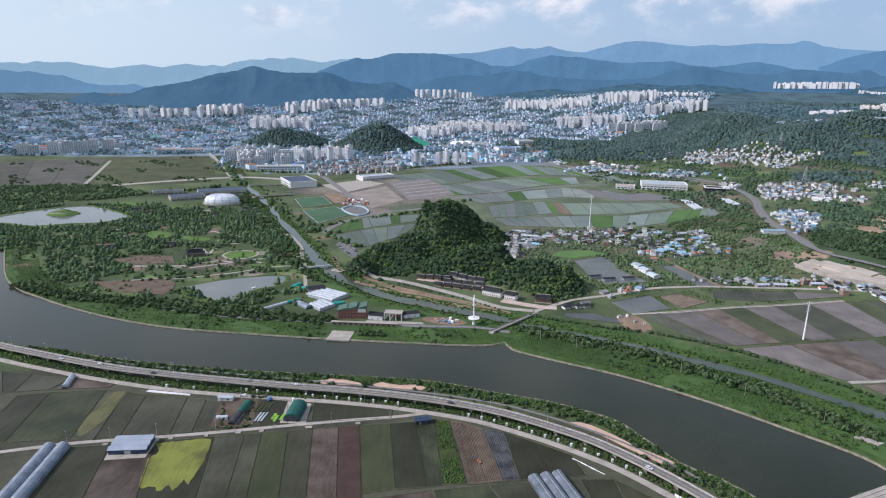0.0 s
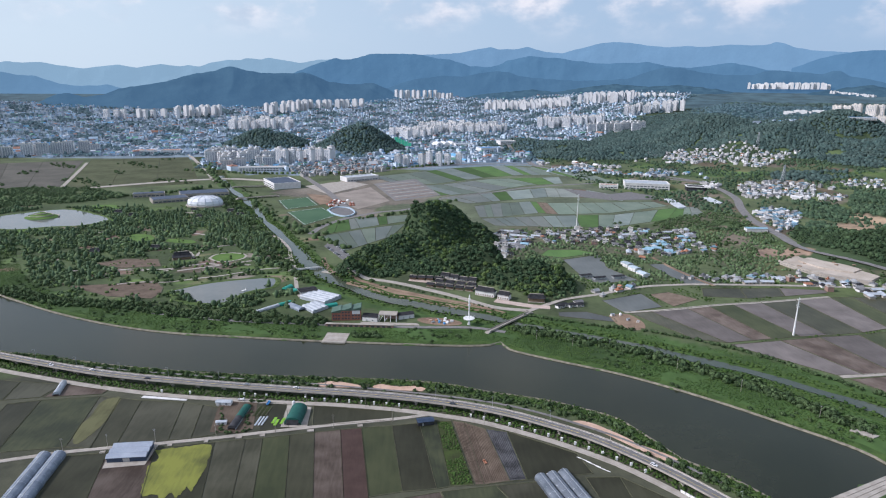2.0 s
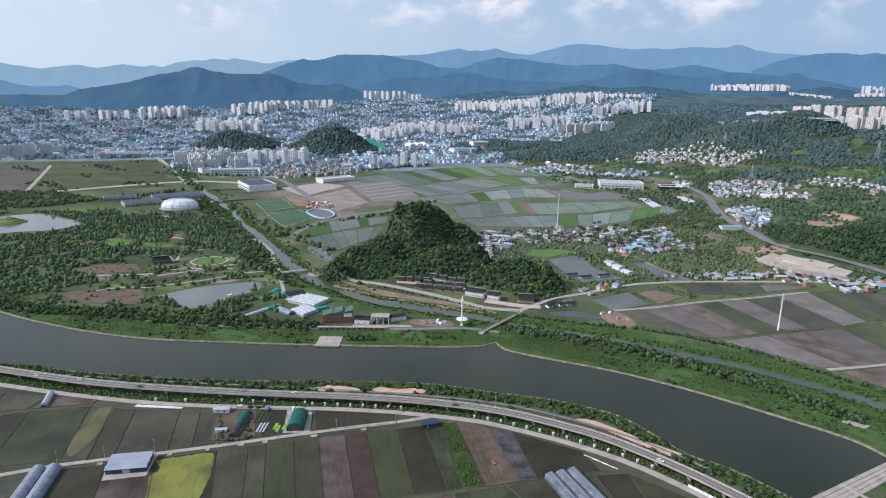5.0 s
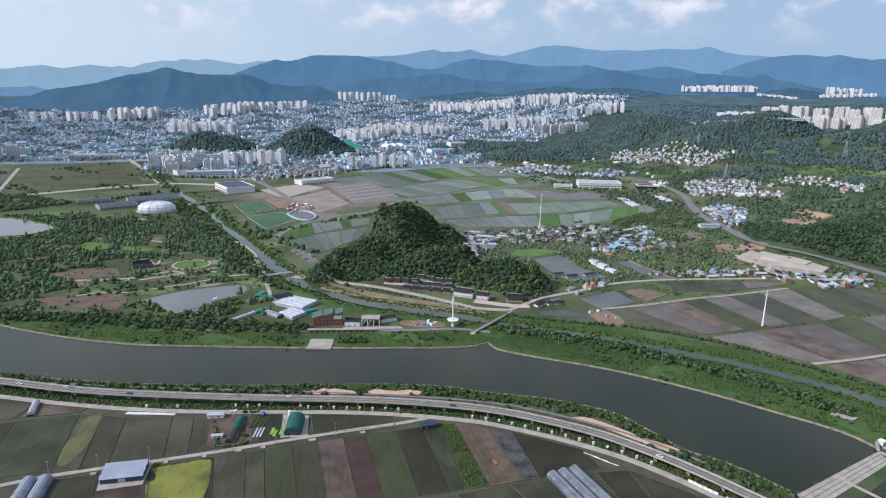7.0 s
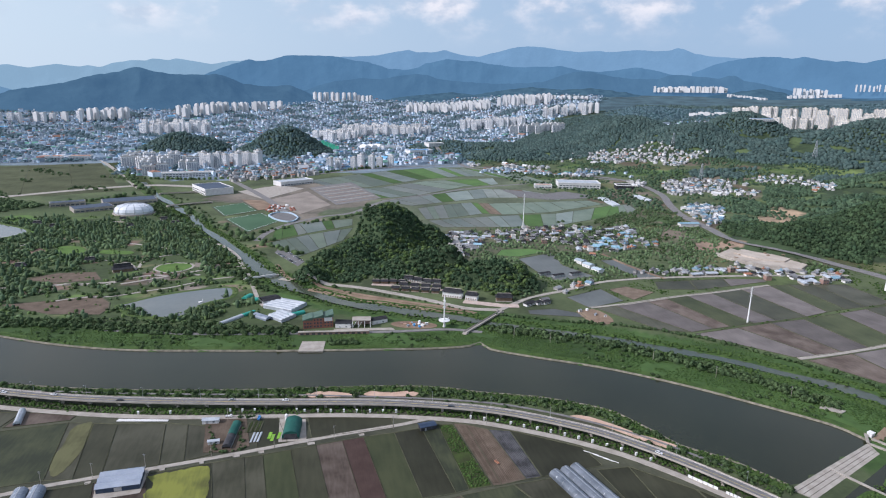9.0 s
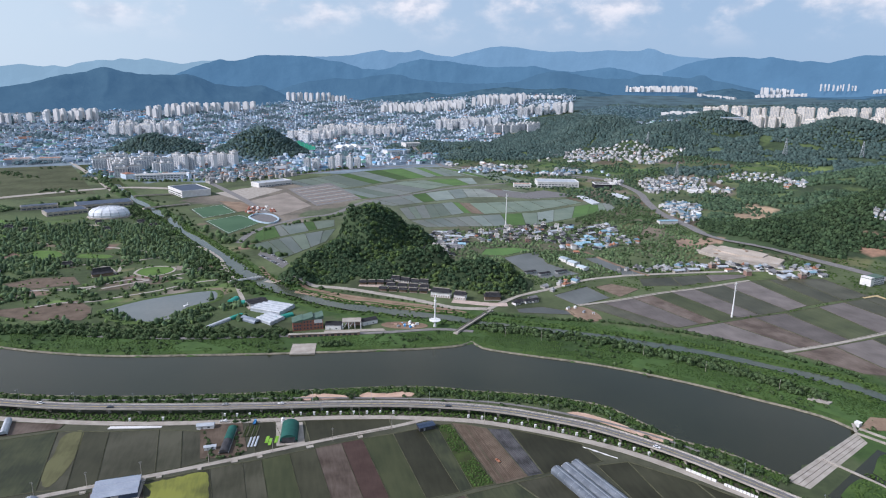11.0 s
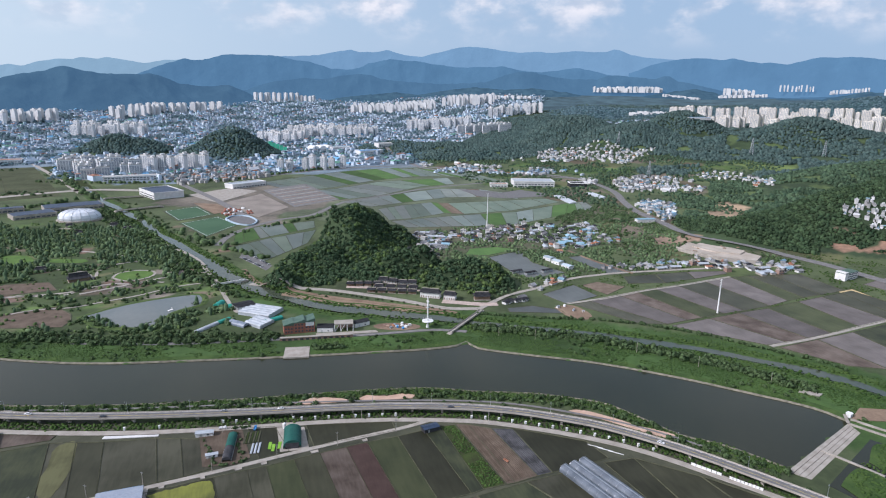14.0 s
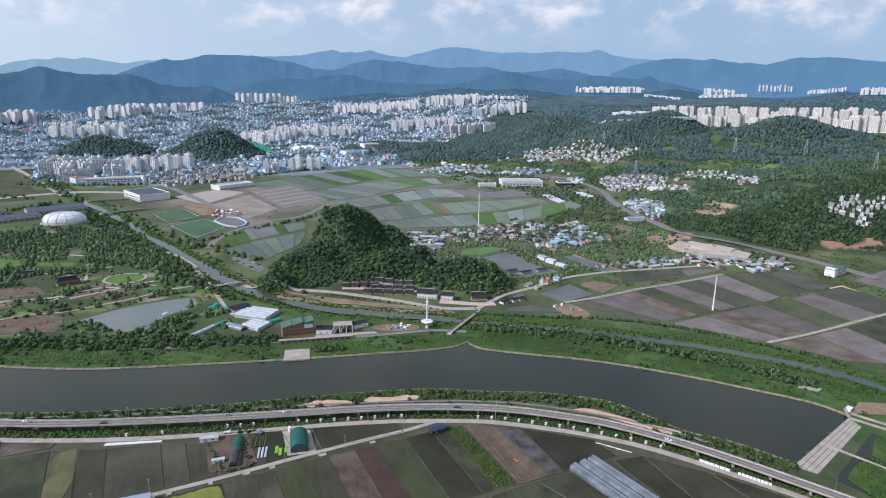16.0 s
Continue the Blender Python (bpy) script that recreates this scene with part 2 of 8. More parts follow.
xs = np.concatenate([np.arange(-4900, -1400, 75), np.arange(-1400, -620, 26), np.arange(-620, 620, 7), np.arange(620, 1300, 10), np.arange(1300, 1600, 20), np.arange(1600, 4901, 70)])
ys = np.concatenate([np.arange(-700, 150, 60), np.arange(150, 900, 7), np.arange(900, 2000, 15), np.arange(2000, 4951, 45)])
GX, GY = np.meshgrid(xs, ys)
GZ = land(GX, GY)
near_zone = (np.abs(GX) < 900) & (GY < 1500)
bed = np.zeros(GX.shape, bool)
bed[near_zone] = inside(GX[near_zone], GY[near_zone], river_poly) | inside(GX[near_zone], GY[near_zone], brook_poly)
GZ = np.where(bed, -3.5, GZ)


def sheet(name, X, Y, Z, mat):
    """A grid of quads."""
    h, w = X.shape
    me = bpy.data.meshes.new(name)
    i = np.arange(h * w).reshape(h, w)
    quads = np.stack([i[:-1, :-1], i[:-1, 1:], i[1:, 1:], i[1:, :-1]], -1).reshape(-1, 4)
    me.vertices.add(h * w)
    me.vertices.foreach_set("co", np.stack([X, Y, Z], -1).astype("f").ravel())
    me.loops.add(quads.size)
    me.loops.foreach_set("vertex_index", quads.ravel().astype("i"))
    me.polygons.add(len(quads))
    me.polygons.foreach_set("loop_start", np.arange(0, quads.size, 4, dtype="i"))
    me.polygons.foreach_set("use_smooth", np.ones(len(quads), bool))
    me.update(calc_edges=True)
    me.validate()
    me.materials.append(mat)
    return new(name, me)


def patchy(X, Y, scale, low):
    """A soft pattern of clumps and gaps."""
    a = np.sin(X / scale + 1.3 * np.sin(Y / scale * 0.7)) + np.sin(Y / scale * 1.3 + 1.7 * np.sin(X / scale * 0.9 + 2))
    return a > low


def glades(X, Y):
    """Open grassy gaps in the eastern woods."""
    return (patchy(X, Y, 27, 1.2) | patchy(X, Y, 13, 1.6)) & (Y < 2100) & (Y > 1050)


# land cover: colours of the soil and the low growth; the bluish rows paint haze on far ground
COVER = [  # colour, polygon
    ((0.115, 0.142, 0.086), [(-170, 1200), (-120, 1620), (240, 1890), (420, 1760), (560, 1600), (660, 1350), (560, 1180), (440, 1060), (100, 1000), (-40, 1140)]),
    ((0.165, 0.150, 0.122), [(-310, 1330), (-180, 1560), (-20, 1600), (60, 1320), (-60, 1180), (-120, 1090), (-180, 1180), (-235, 1290)]),
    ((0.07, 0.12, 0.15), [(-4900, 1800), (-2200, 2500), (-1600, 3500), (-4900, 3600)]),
    ((0.064, 0.094, 0.038), [(-800, 640), (-300, 600), (-150, 600), (-140, 760), (-220, 960), (-300, 1180), (-420, 1300), (-900, 1400)]),
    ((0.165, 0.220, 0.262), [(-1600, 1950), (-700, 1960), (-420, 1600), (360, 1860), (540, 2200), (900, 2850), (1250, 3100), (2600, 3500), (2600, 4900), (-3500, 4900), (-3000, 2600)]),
    ((0.105, 0.112, 0.068), [(70, 800), (180, 840), (420, 840), (480, 1000), (120, 1010), (90, 920)]),
    ((0.100, 0.108, 0.062), [(400, 760), (640, 720), (640, 860), (560, 1150), (440, 1160), (420, 900)]),
    ((0.092, 0.122, 0.056), [(480, 760), (1500, 600), (2600, 1000), (2600, 2700), (800, 2700), (700, 1950), (600, 1600), (600, 1100)]),
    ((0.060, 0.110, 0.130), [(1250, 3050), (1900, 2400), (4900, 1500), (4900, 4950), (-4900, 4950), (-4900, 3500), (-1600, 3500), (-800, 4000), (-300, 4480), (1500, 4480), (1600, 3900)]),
    ((0.07, 0.075, 0.05), [(-400, 250), (-330, 480), (0, 425), (110, 370), (200, 250)]),
]
MEADOWS = [  # bare earth, sand and open grass between the woods
    ((0.36, 0.27, 0.18), [(684, 1016), (780, 1070), (835, 1125), (839, 1074), (809, 1030), (735, 981), (709, 991)]),
    ((0.30, 0.19, 0.13), [(704, 736), (724, 726), (727, 707), (776, 720), (782, 697), (768, 680), (744, 693), (693, 696), (681, 712)]),
    ((0.30, 0.20, 0.14), [(741, 779), (770, 757), (775, 750), (743, 763)]),
    ((0.28, 0.20, 0.15), [(469, 876), (505, 863), (530, 832), (522, 807), (476, 818), (454, 842)]),
    ((0.085, 0.150, 0.045), [(761, 1715), (846, 1644), (914, 1586), (860, 1519), (769, 1562), (722, 1599)]),
    ((0.12, 0.17, 0.055), [(1174, 1546), (1246, 1528), (1234, 1435), (1315, 1414), (1234, 1329), (1173, 1364), (1164, 1448)]),
    ((0.30, 0.22, 0.16), [(479, 875), (515, 869), (539, 841), (526, 815), (501, 813), (485, 830)]),
    ((0.20, 0.18, 0.13), [(833, 1269), (882, 1243), (856, 1212), (805, 1224)]),
]
ground = sheet("ground", GX, GY, GZ, None)
rgb = np.empty(GX.shape + (4,))
rgb[:] = (0.082, 0.110, 0.050, 1)
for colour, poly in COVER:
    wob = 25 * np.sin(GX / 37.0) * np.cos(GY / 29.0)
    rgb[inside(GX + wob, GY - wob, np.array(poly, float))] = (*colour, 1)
wet_side = (GY < 760) & (np.abs(GX) < 620)
green_side = np.zeros(GX.shape, bool)
green_side[wet_side] = (away(GX[wet_side], GY[wet_side], brook) < 34) | (away(GX[wet_side], GY[wet_side], far_bank) < 42)
rgb[green_side] = (0.050, 0.098, 0.027, 1)
patch = random.Random(17)
for i in range(150):
    px, py, pw, ph, pa = patch.uniform(420, 1250), patch.uniform(680, 1900), patch.uniform(14, 45), patch.uniform(20, 60), patch.uniform(0, 3.1)
    u, w = (GX - px) * math.cos(pa) + (GY - py) * math.sin(pa), (GY - py) * math.cos(pa) - (GX - px) * math.sin(pa)
    rgb[(np.abs(u) < pw) & (np.abs(w) < ph)] = (*patch.choice(((0.075, 0.125, 0.035), (0.12, 0.10, 0.065), (0.095, 0.13, 0.05), (0.17, 0.145, 0.11), (0.05, 0.085, 0.03), (0.11, 0.12, 0.055))), 1)
all_hills = bumps(GX, GY, HILLS_MID + HILLS_BACK + HILLS_EAST)
rgb[all_hills > 5] = (0.040, 0.066, 0.030, 1)
rgb[(all_hills > 5) & (GX > 500) & glades(GX, GY)] = (0.082, 0.122, 0.046, 1)
for i in range(130):
    px, py, pw, ph, pa = patch.uniform(-780, -170), patch.uniform(640, 1180), patch.uniform(5, 16), patch.uniform(7, 26), patch.uniform(0, 3.1)
    u, w = (GX - px) * math.cos(pa) + (GY - py) * math.sin(pa), (GY - py) * math.cos(pa) - (GX - px) * math.sin(pa)
    rgb[(np.abs(u) < pw) & (np.abs(w) < ph)] = (*patch.choice(((0.10, 0.16, 0.05), (0.17, 0.14, 0.10), (0.13, 0.165, 0.07), (0.24, 0.215, 0.18), (0.07, 0.11, 0.04), (0.13, 0.14, 0.07), (0.21, 0.14, 0.11))), 1)
for colour, poly in [((0.20, 0.19, 0.18), [(-377, 802), (-362, 806), (-350, 787), (-363, 780)]), ((0.20, 0.14, 0.11), [(-401, 790), (-376, 783), (-364, 759), (-391, 760)])] + MEADOWS:
    rgb[inside(GX + 9 * np.sin(GY / 17.0), GY + 9 * np.cos(GX / 15.0), np.array(poly, float))] = (*colour, 1)
paint = ground.data.color_attributes.new("cover", "FLOAT_COLOR", "POINT")
paint.data.foreach_set("color", rgb.astype("f").ravel())
M_GROUND = material("soil_and_grass", (0.55, 0.55, 0.55), (1.35, 1.3, 1.25), 0.012, 0.95, 0.4, 0.3)
gn, gl = M_GROUND.node_tree.nodes, M_GROUND.node_tree.links
gb = gn["Principled BSDF"]
tone = gb.inputs["Base Color"].links[0].from_socket
att, mul = gn.new("ShaderNodeVertexColor"), gn.new("ShaderNodeMix")
att.layer_name = "cover"
mul.data_type, mul.blend_type = "RGBA", "MULTIPLY"
mul.inputs[0].default_value = 1.0
gl.new(att.outputs[0], mul.inputs[6])
gl.new(tone, mul.inputs[7])
gl.new(mul.outputs[2], gb.inputs["Base Color"])
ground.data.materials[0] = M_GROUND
tagged(ground, "green valley floor with grass and soil", "ground", kind="structure")


def flat(name, poly, z, mat, parent=None, label="", depth=0.4):
    """A level plate with the given outline and thickness."""
    n = len(poly)
    v = [(x, y, z) for x, y in poly] + [(x, y, z - depth) for x, y in poly]
    f = [tuple(range(n)), tuple(range(2 * n - 1, n - 1, -1))] + [(i, n + i, n + (i + 1) % n, (i + 1) % n) for i in range(n)]
    return part(name, v, f, mat, parent, label)


def ribbon(name, points, left, right, lift, mat, parent=None, step=8.0, edge=0.5, own=None):
    """A band along a line on the ground, with edges turned down."""
    line = spline(points, step)
    a, b = sides(line, left, right)
    z = (land(line[:, 0], line[:, 1]) if own is None else np.full(len(line), own)) + lift
    v, f = [], []
    for i in range(len(line)):
        v += [(*a[i], z[i] - edge), (*a[i], z[i]), (*b[i], z[i]), (*b[i], z[i] - edge)]
    for i in range(len(line) - 1):
        for k in range(3):
            f.append((4 * i + k, 4 * i + k + 1, 4 * i + k + 5, 4 * i + k + 4))
    return part(name, v, f, mat, parent)


def bank(name, line, out_near, out_far, width, z_low, z_high, mat):
    """A slope from the water's edge up to the ground."""
    a, b = sides(line, out_near, out_far)
    c, _ = sides(line, math.copysign(width, out_near), 0)
    low = line - (c - line) * 0.15
    v, f = [], []
    for p, q in zip(low, c):
        m = (p + q) / 2
        v += [(*p, z_low - 0.6), (*m, (z_low + z_high) * 0.5 + 0.25), (*q, z_high), (*(q + (q - p) * 0.3), -1.2)]
    for i in range(len(line) - 1):
        for k in range(3):
            f.append((4 * i + k, 4 * i + k + 1, 4 * i + k + 5, 4 * i + k + 4))
    return part(name, v, f, mat)


part("water", [(-1300, 250, -0.8), (420, 150, -0.8), (420, 900, -0.8), (-420, 1500, -0.8), (-1300, 1500, -0.8)], [(0, 1, 2, 3, 4)], M_WATER)
tagged(bpy.data.objects["water"], "dark calm grey-green river water", "water", kind="structure")
for line, sign in ((near_bank, -1), (far_bank, 1)):
    tagged(bank("river_bank", line, sign * 1.0, 0, 9, -0.8, 0.3, M_BANK), "grassy river bank", "bank", kind="structure")
    tagged(bank("bank_riprap", line, sign * 1.0, 0, 1.5, -0.45, 0.25, M_STONE), "pale stones along the water's edge", "bank", kind="structure")
M_BROOK = material("brook_water", (0.050, 0.064, 0.042), (0.080, 0.094, 0.064), 0.03, 0.16, 0.02, 0.5, spec=0.34)
upper = brook
wide = brook_half + 0.6
stream_l, stream_r = sides(upper, wide, wide)
tagged(part("brook_water", [(*p, float(np.interp(p[1], (560, 640), (-0.62, 0.16)))) for pair in zip(stream_l, stream_r) for p in pair], [(2 * i, 2 * i + 1, 2 * i + 3, 2 * i + 2) for i in range(len(upper) - 1)], M_BROOK), "calm grey-green brook winding through the park", "water", kind="structure")
tagged(bank("brook_bank", brook_l, 1.0, 0, 13, -0.8, 0.35, M_BANK), "grassy brook bank", "bank", kind="structure")
tagged(bank("brook_bank", brook_r, -1.0, 0, 13, -0.8, 0.35, M_BANK), "grassy brook bank", "bank", kind="structure")


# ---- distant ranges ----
def backdrop_mat(name, air, hazed_wood, matt=0.3, grain=0.004, mottle=0.22):
    """Woods far off: a haze-tinted diffuse colour under the sun, and an emission that paints the hazy air in front of
    them, thicker in the valleys.
    """
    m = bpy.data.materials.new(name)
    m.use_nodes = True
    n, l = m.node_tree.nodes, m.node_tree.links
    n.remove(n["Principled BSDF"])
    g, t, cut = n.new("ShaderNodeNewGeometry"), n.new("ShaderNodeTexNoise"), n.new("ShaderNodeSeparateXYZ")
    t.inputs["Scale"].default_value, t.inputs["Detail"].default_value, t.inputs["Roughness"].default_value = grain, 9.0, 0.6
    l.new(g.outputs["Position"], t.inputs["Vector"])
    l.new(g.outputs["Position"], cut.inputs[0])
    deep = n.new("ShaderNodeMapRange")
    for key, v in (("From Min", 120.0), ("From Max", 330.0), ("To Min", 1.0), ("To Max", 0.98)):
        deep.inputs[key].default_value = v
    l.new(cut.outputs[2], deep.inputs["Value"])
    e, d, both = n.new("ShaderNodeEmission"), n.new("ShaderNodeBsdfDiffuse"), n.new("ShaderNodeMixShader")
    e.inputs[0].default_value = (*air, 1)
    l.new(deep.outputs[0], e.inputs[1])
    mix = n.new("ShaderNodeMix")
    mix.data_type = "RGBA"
    mix.inputs[6].default_value, mix.inputs[7].default_value = (*(c * (1 - mottle) for c in hazed_wood), 1), (*(c * (1 + mottle) for c in hazed_wood), 1)
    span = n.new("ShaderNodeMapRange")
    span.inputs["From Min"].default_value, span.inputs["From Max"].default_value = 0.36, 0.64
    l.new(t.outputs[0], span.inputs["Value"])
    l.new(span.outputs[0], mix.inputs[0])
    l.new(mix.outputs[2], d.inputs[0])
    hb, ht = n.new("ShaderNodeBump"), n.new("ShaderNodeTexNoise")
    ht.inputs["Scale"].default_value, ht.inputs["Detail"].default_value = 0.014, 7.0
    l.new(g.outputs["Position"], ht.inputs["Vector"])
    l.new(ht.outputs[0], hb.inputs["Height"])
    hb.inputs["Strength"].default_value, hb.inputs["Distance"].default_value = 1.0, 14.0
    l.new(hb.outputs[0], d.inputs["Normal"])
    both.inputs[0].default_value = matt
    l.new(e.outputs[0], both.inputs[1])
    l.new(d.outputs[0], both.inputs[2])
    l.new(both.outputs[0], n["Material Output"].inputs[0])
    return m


def mountain_range(name, crest, distance, mat, label, foot=700.0, rough=0.05, swing=0.0, start=-14.0, spur=1.0, seed=0.0):
    """A ridge with spurs and gullies; its crest is given by bearing and height angle as seen from the valley."""
    az = np.arange(crest[0][0], crest[-1][0], 0.10)
    el = np.interp(az, [c[0] for c in crest], [c[1] for c in crest])
    el = np.convolve(np.pad(el, 2, "edge"), (0.1, 0.22, 0.36, 0.22, 0.1), "valid")
    rows = 26
    e = np.array([h + rough * noise.fractal(Vector((a * 1.6, distance * 0.01, seed)), 1.0, 2.0, 5) for a, h in zip(az, el)])[:, None]
    here = (distance + swing * np.clip(az - start, 0.0, 10.0))[:, None]
    s = (np.arange(rows + 1) / rows)[None]
    x, y = EYE[0] + (here - foot * s) * np.sin(np.radians(az))[:, None], EYE[1] + (here - foot * s) * np.cos(np.radians(az))[:, None]
    low = land(x, y) - 6
    rise = np.maximum(0.0, EYE[2] + here * np.tan(np.radians(e)) - low)
    folds = np.array([[1 - 2 * abs(noise.noise(Vector((u / 310.0, w / 520.0, seed + 3.1)))) for u, w in zip(p, q)] for p, q in zip(x, y)])
    fine = np.array([[1 - 2 * abs(noise.noise(Vector((u / 110.0, w / 170.0, seed + 8.7)))) for u, w in zip(p, q)] for p, q in zip(x, y)])
    carve = (0.62 * folds + 0.24 * fine - 0.50) * spur * np.minimum(1.0, s * 5.0) * (1 - s) ** 0.6
    z = np.minimum(low + rise * np.maximum(0.0, (1 - s) ** 1.25 + 0.42 * carve * (1 - 0.3 * s)), low + rise * (1 - 0.25 * s))
    z[:, -1] = -20
    v = np.stack([x, y, z], -1).reshape(-1, 3)
    f = [(i * (rows + 1) + k, i * (rows + 1) + k + 1, (i + 1) * (rows + 1) + k + 1, (i + 1) * (rows + 1) + k)
         for i in range(len(az) - 1) for k in range(rows)]
    ob = part(name, v, f, mat)
    ob.data.polygons.foreach_set("use_smooth", np.ones(len(ob.data.polygons), bool))
    return tagged(ob, label, "mountains", kind="structure")


CREST_FAR_WEST = [(-60, 1.0), (-45, 1.2), (-37.4, 0.97), (-34.5, 1.28), (-32.6, 1.15), (-31.7, 1.21), (-31.0, 1.11), (-30.4, 1.33), (-29.2, 1.24), (-28.3, 1.35), (-27.1, 1.13), (-25.4, 0.92), (-24.2, 1.12), (-23.0, 1.28), (-21.7, 1.07), (-19.9, 1.4),
                  (-18.4, 1.24), (-17.8, 1.38), (-17.0, 1.24), (-16.2, 1.56), (-14.7, 1.86), (-13.7, 1.85), (-13.1, 2.04), (-12.0, 1.94), (-11.4, 2.1), (-10.3, 1.95), (-8.8, 1.72), (-7.4, 2.0), (-6.0, 2.1), (-4.2, 2.1), (-2.3, 2.0)]
CREST_FAR_EAST = [(-1.4, 1.99), (1.0, 2.56), (3.0, 2.65), (4.9, 2.78), (6.4, 3.09), (7.6, 3.3), (8.4, 3.12), (9.9, 3.15), (10.8, 3.35), (12.3, 2.95), (13.8, 2.82), (14.8, 3.12), (15.7, 3.31), (16.7, 3.6), (17.9, 3.75), (19.6, 3.66), (20.5, 3.48), (22.4, 3.3),
                  (23.6, 3.4), (25.2, 3.31), (27.0, 3.48), (28.8, 3.39), (29.7, 3.43), (30.3, 3.64), (30.9, 3.51), (31.6, 3.2), (32.9, 2.97), (34.8, 2.83), (36.8, 2.73), (41.3, 2.33), (43.7, 2.08), (50.9, 1.77), (70, 1.6)]
CREST_SIDE = [(31.6, 1.66), (33.6, 2.45), (35.4, 2.83), (36.7, 2.94), (37.9, 2.89), (38.7, 2.76), (39.6, 2.91), (40.5, 2.7), (41.6, 2.53), (42.4, 2.59), (43.5, 2.42), (44.8, 2.75), (45.6, 2.95), (46.7, 2.9), (47.5, 2.97), (48.9, 2.87), (50.0, 2.7), (51.4, 2.57), (55.6, 2.43), (61.4, 1.89), (72, 1.8)]
CREST_WEST = [(-60, 0.8), (-37.7, 0.74), (-34.6, 0.74), (-32.6, 0.67), (-31.6, 0.54), (-30.5, 0.56), (-29.8, 0.37), (-28.7, 0.35), (-28.0, 0.07), (-26.9, -0.26), (-25.7, -0.41), (-25.3, -0.32), (-24.5, -0.36), (-23.9, -0.22), (-22.9, -0.52), (-21.2, -0.95), (-19.6, -1.62)]
CREST_MID = [(-9.7, 0.75), (-7.9, 1.52), (-7.0, 1.81), (-6.3, 2.06), (-5.8, 2.21), (-5.1, 2.04), (-4.0, 2.21), (-2.8, 2.61), (-1.8, 2.63), (1.1, 2.65), (2.0, 2.53), (3.0, 2.32), (4.0, 2.24), (4.9, 2.03), (5.9, 1.71), (7.4, 1.64), (8.4, 1.8), (9.1, 2.19),
             (10.4, 2.45), (11.1, 2.6), (12.3, 2.48), (13.3, 2.49), (14.6, 2.27), (15.8, 2.14), (17.0, 2.01), (19.0, 2.08), (20.2, 2.04), (20.9, 2.19), (22.1, 1.87), (24.0, 1.7), (25.3, 1.8), (27.1, 2.09), (28.5, 1.91), (29.9, 1.56), (32.1, 1.04), (35.0, 0.72)]
CREST_DARK = [(-60, -2.3), (-37.8, -2.21), (-35.0, -2.17), (-32.9, -2.03), (-30.8, -2.13), (-28.9, -1.63), (-27.3, -0.99), (-26.5, -0.89), (-25.6, -1.2), (-24.1, -1.0), (-23.0, -0.55), (-21.5, -0.29), (-20.0, -0.06), (-18.7, 0.26), (-17.9, 0.58), (-17.1, 0.72), (-15.8, 0.93),
              (-14.6, 1.35), (-14.0, 1.28), (-13.2, 1.03), (-11.7, 0.85), (-9.3, 0.85), (-8.6, 0.96), (-8.0, 0.88), (-7.3, 0.57), (-6.4, 0.22), (-4.8, 0.01), (-3.6, 0.08), (-2.6, 0.19), (-1.7, -0.17), (-0.7, -0.64), (0.5, -1.2), (2.4, -1.76)]
CREST_NEAR = [(-6.0, -1.4), (-3.5, -0.7), (-1.4, -0.27), (0.0, 0.23), (1.5, 0.59), (3.5, 0.86), (5.4, 0.8), (6.4, 1.05), (8.4, 1.32), (9.4, 1.2), (10.4, 0.88), (12.9, 0.67), (15.4, 0.56), (17.8, 0.69), (19.3, 0.76), (20.2, 1.06), (21.2, 1.44), (22.3, 1.73), (23.5, 1.7), (24.9, 1.39),
              (26.3, 1.17), (29.0, 1.15), (30.1, 1.52), (31.2, 1.48), (32.5, 1.36), (33.7, 1.23), (34.3, 1.5), (34.9, 1.5), (35.6, 1.07), (36.8, 0.91), (37.8, 0.66), (39.4, 0.26), (40.9, 0.04), (44, -0.1), (50, 0.3), (60, 0.6)]
CREST_FOOT = [(4.5, -1.3), (6.5, -0.75), (9.0, -0.45), (11.5, -0.2), (13.5, -0.4), (16.0, 0.05), (18.5, 0.35), (21.0, 0.15), (23.5, 0.35), (26.0, 0.1), (28.5, -0.3), (31, -0.5), (34.5, 0.1), (36.8, 0.5), (38.5, 0.2), (40.0, -0.35), (42, -0.3), (43.5, -0.15), (46, -0.2), (49, 0.45), (52, 0.3), (56, 0.1), (70, 0.2)]
CREST_EAST = [(22.0, -2.9), (23.5, -2.2), (25, -1.6), (27, -1.2), (29, -1.1), (31, -1.25), (34, -1.2), (37, -1.1), (39, -1.0), (41.5, -0.75), (43.5, -0.55), (46, -0.35), (49, 0.05), (51, 0.15), (54, -0.2), (60, -0.3), (72, -0.4)]
# paler, bluer emission and wood colours paint thicker haze on farther ranges
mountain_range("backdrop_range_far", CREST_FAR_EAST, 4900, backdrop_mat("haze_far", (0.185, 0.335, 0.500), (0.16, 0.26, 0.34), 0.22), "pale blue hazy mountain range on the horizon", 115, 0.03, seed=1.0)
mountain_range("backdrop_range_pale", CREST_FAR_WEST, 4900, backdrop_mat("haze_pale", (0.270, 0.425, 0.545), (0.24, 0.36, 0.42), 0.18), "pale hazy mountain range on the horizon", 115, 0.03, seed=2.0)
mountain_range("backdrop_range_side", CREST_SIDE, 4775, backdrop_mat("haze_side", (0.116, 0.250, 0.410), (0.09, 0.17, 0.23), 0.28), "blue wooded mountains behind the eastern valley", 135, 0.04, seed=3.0)
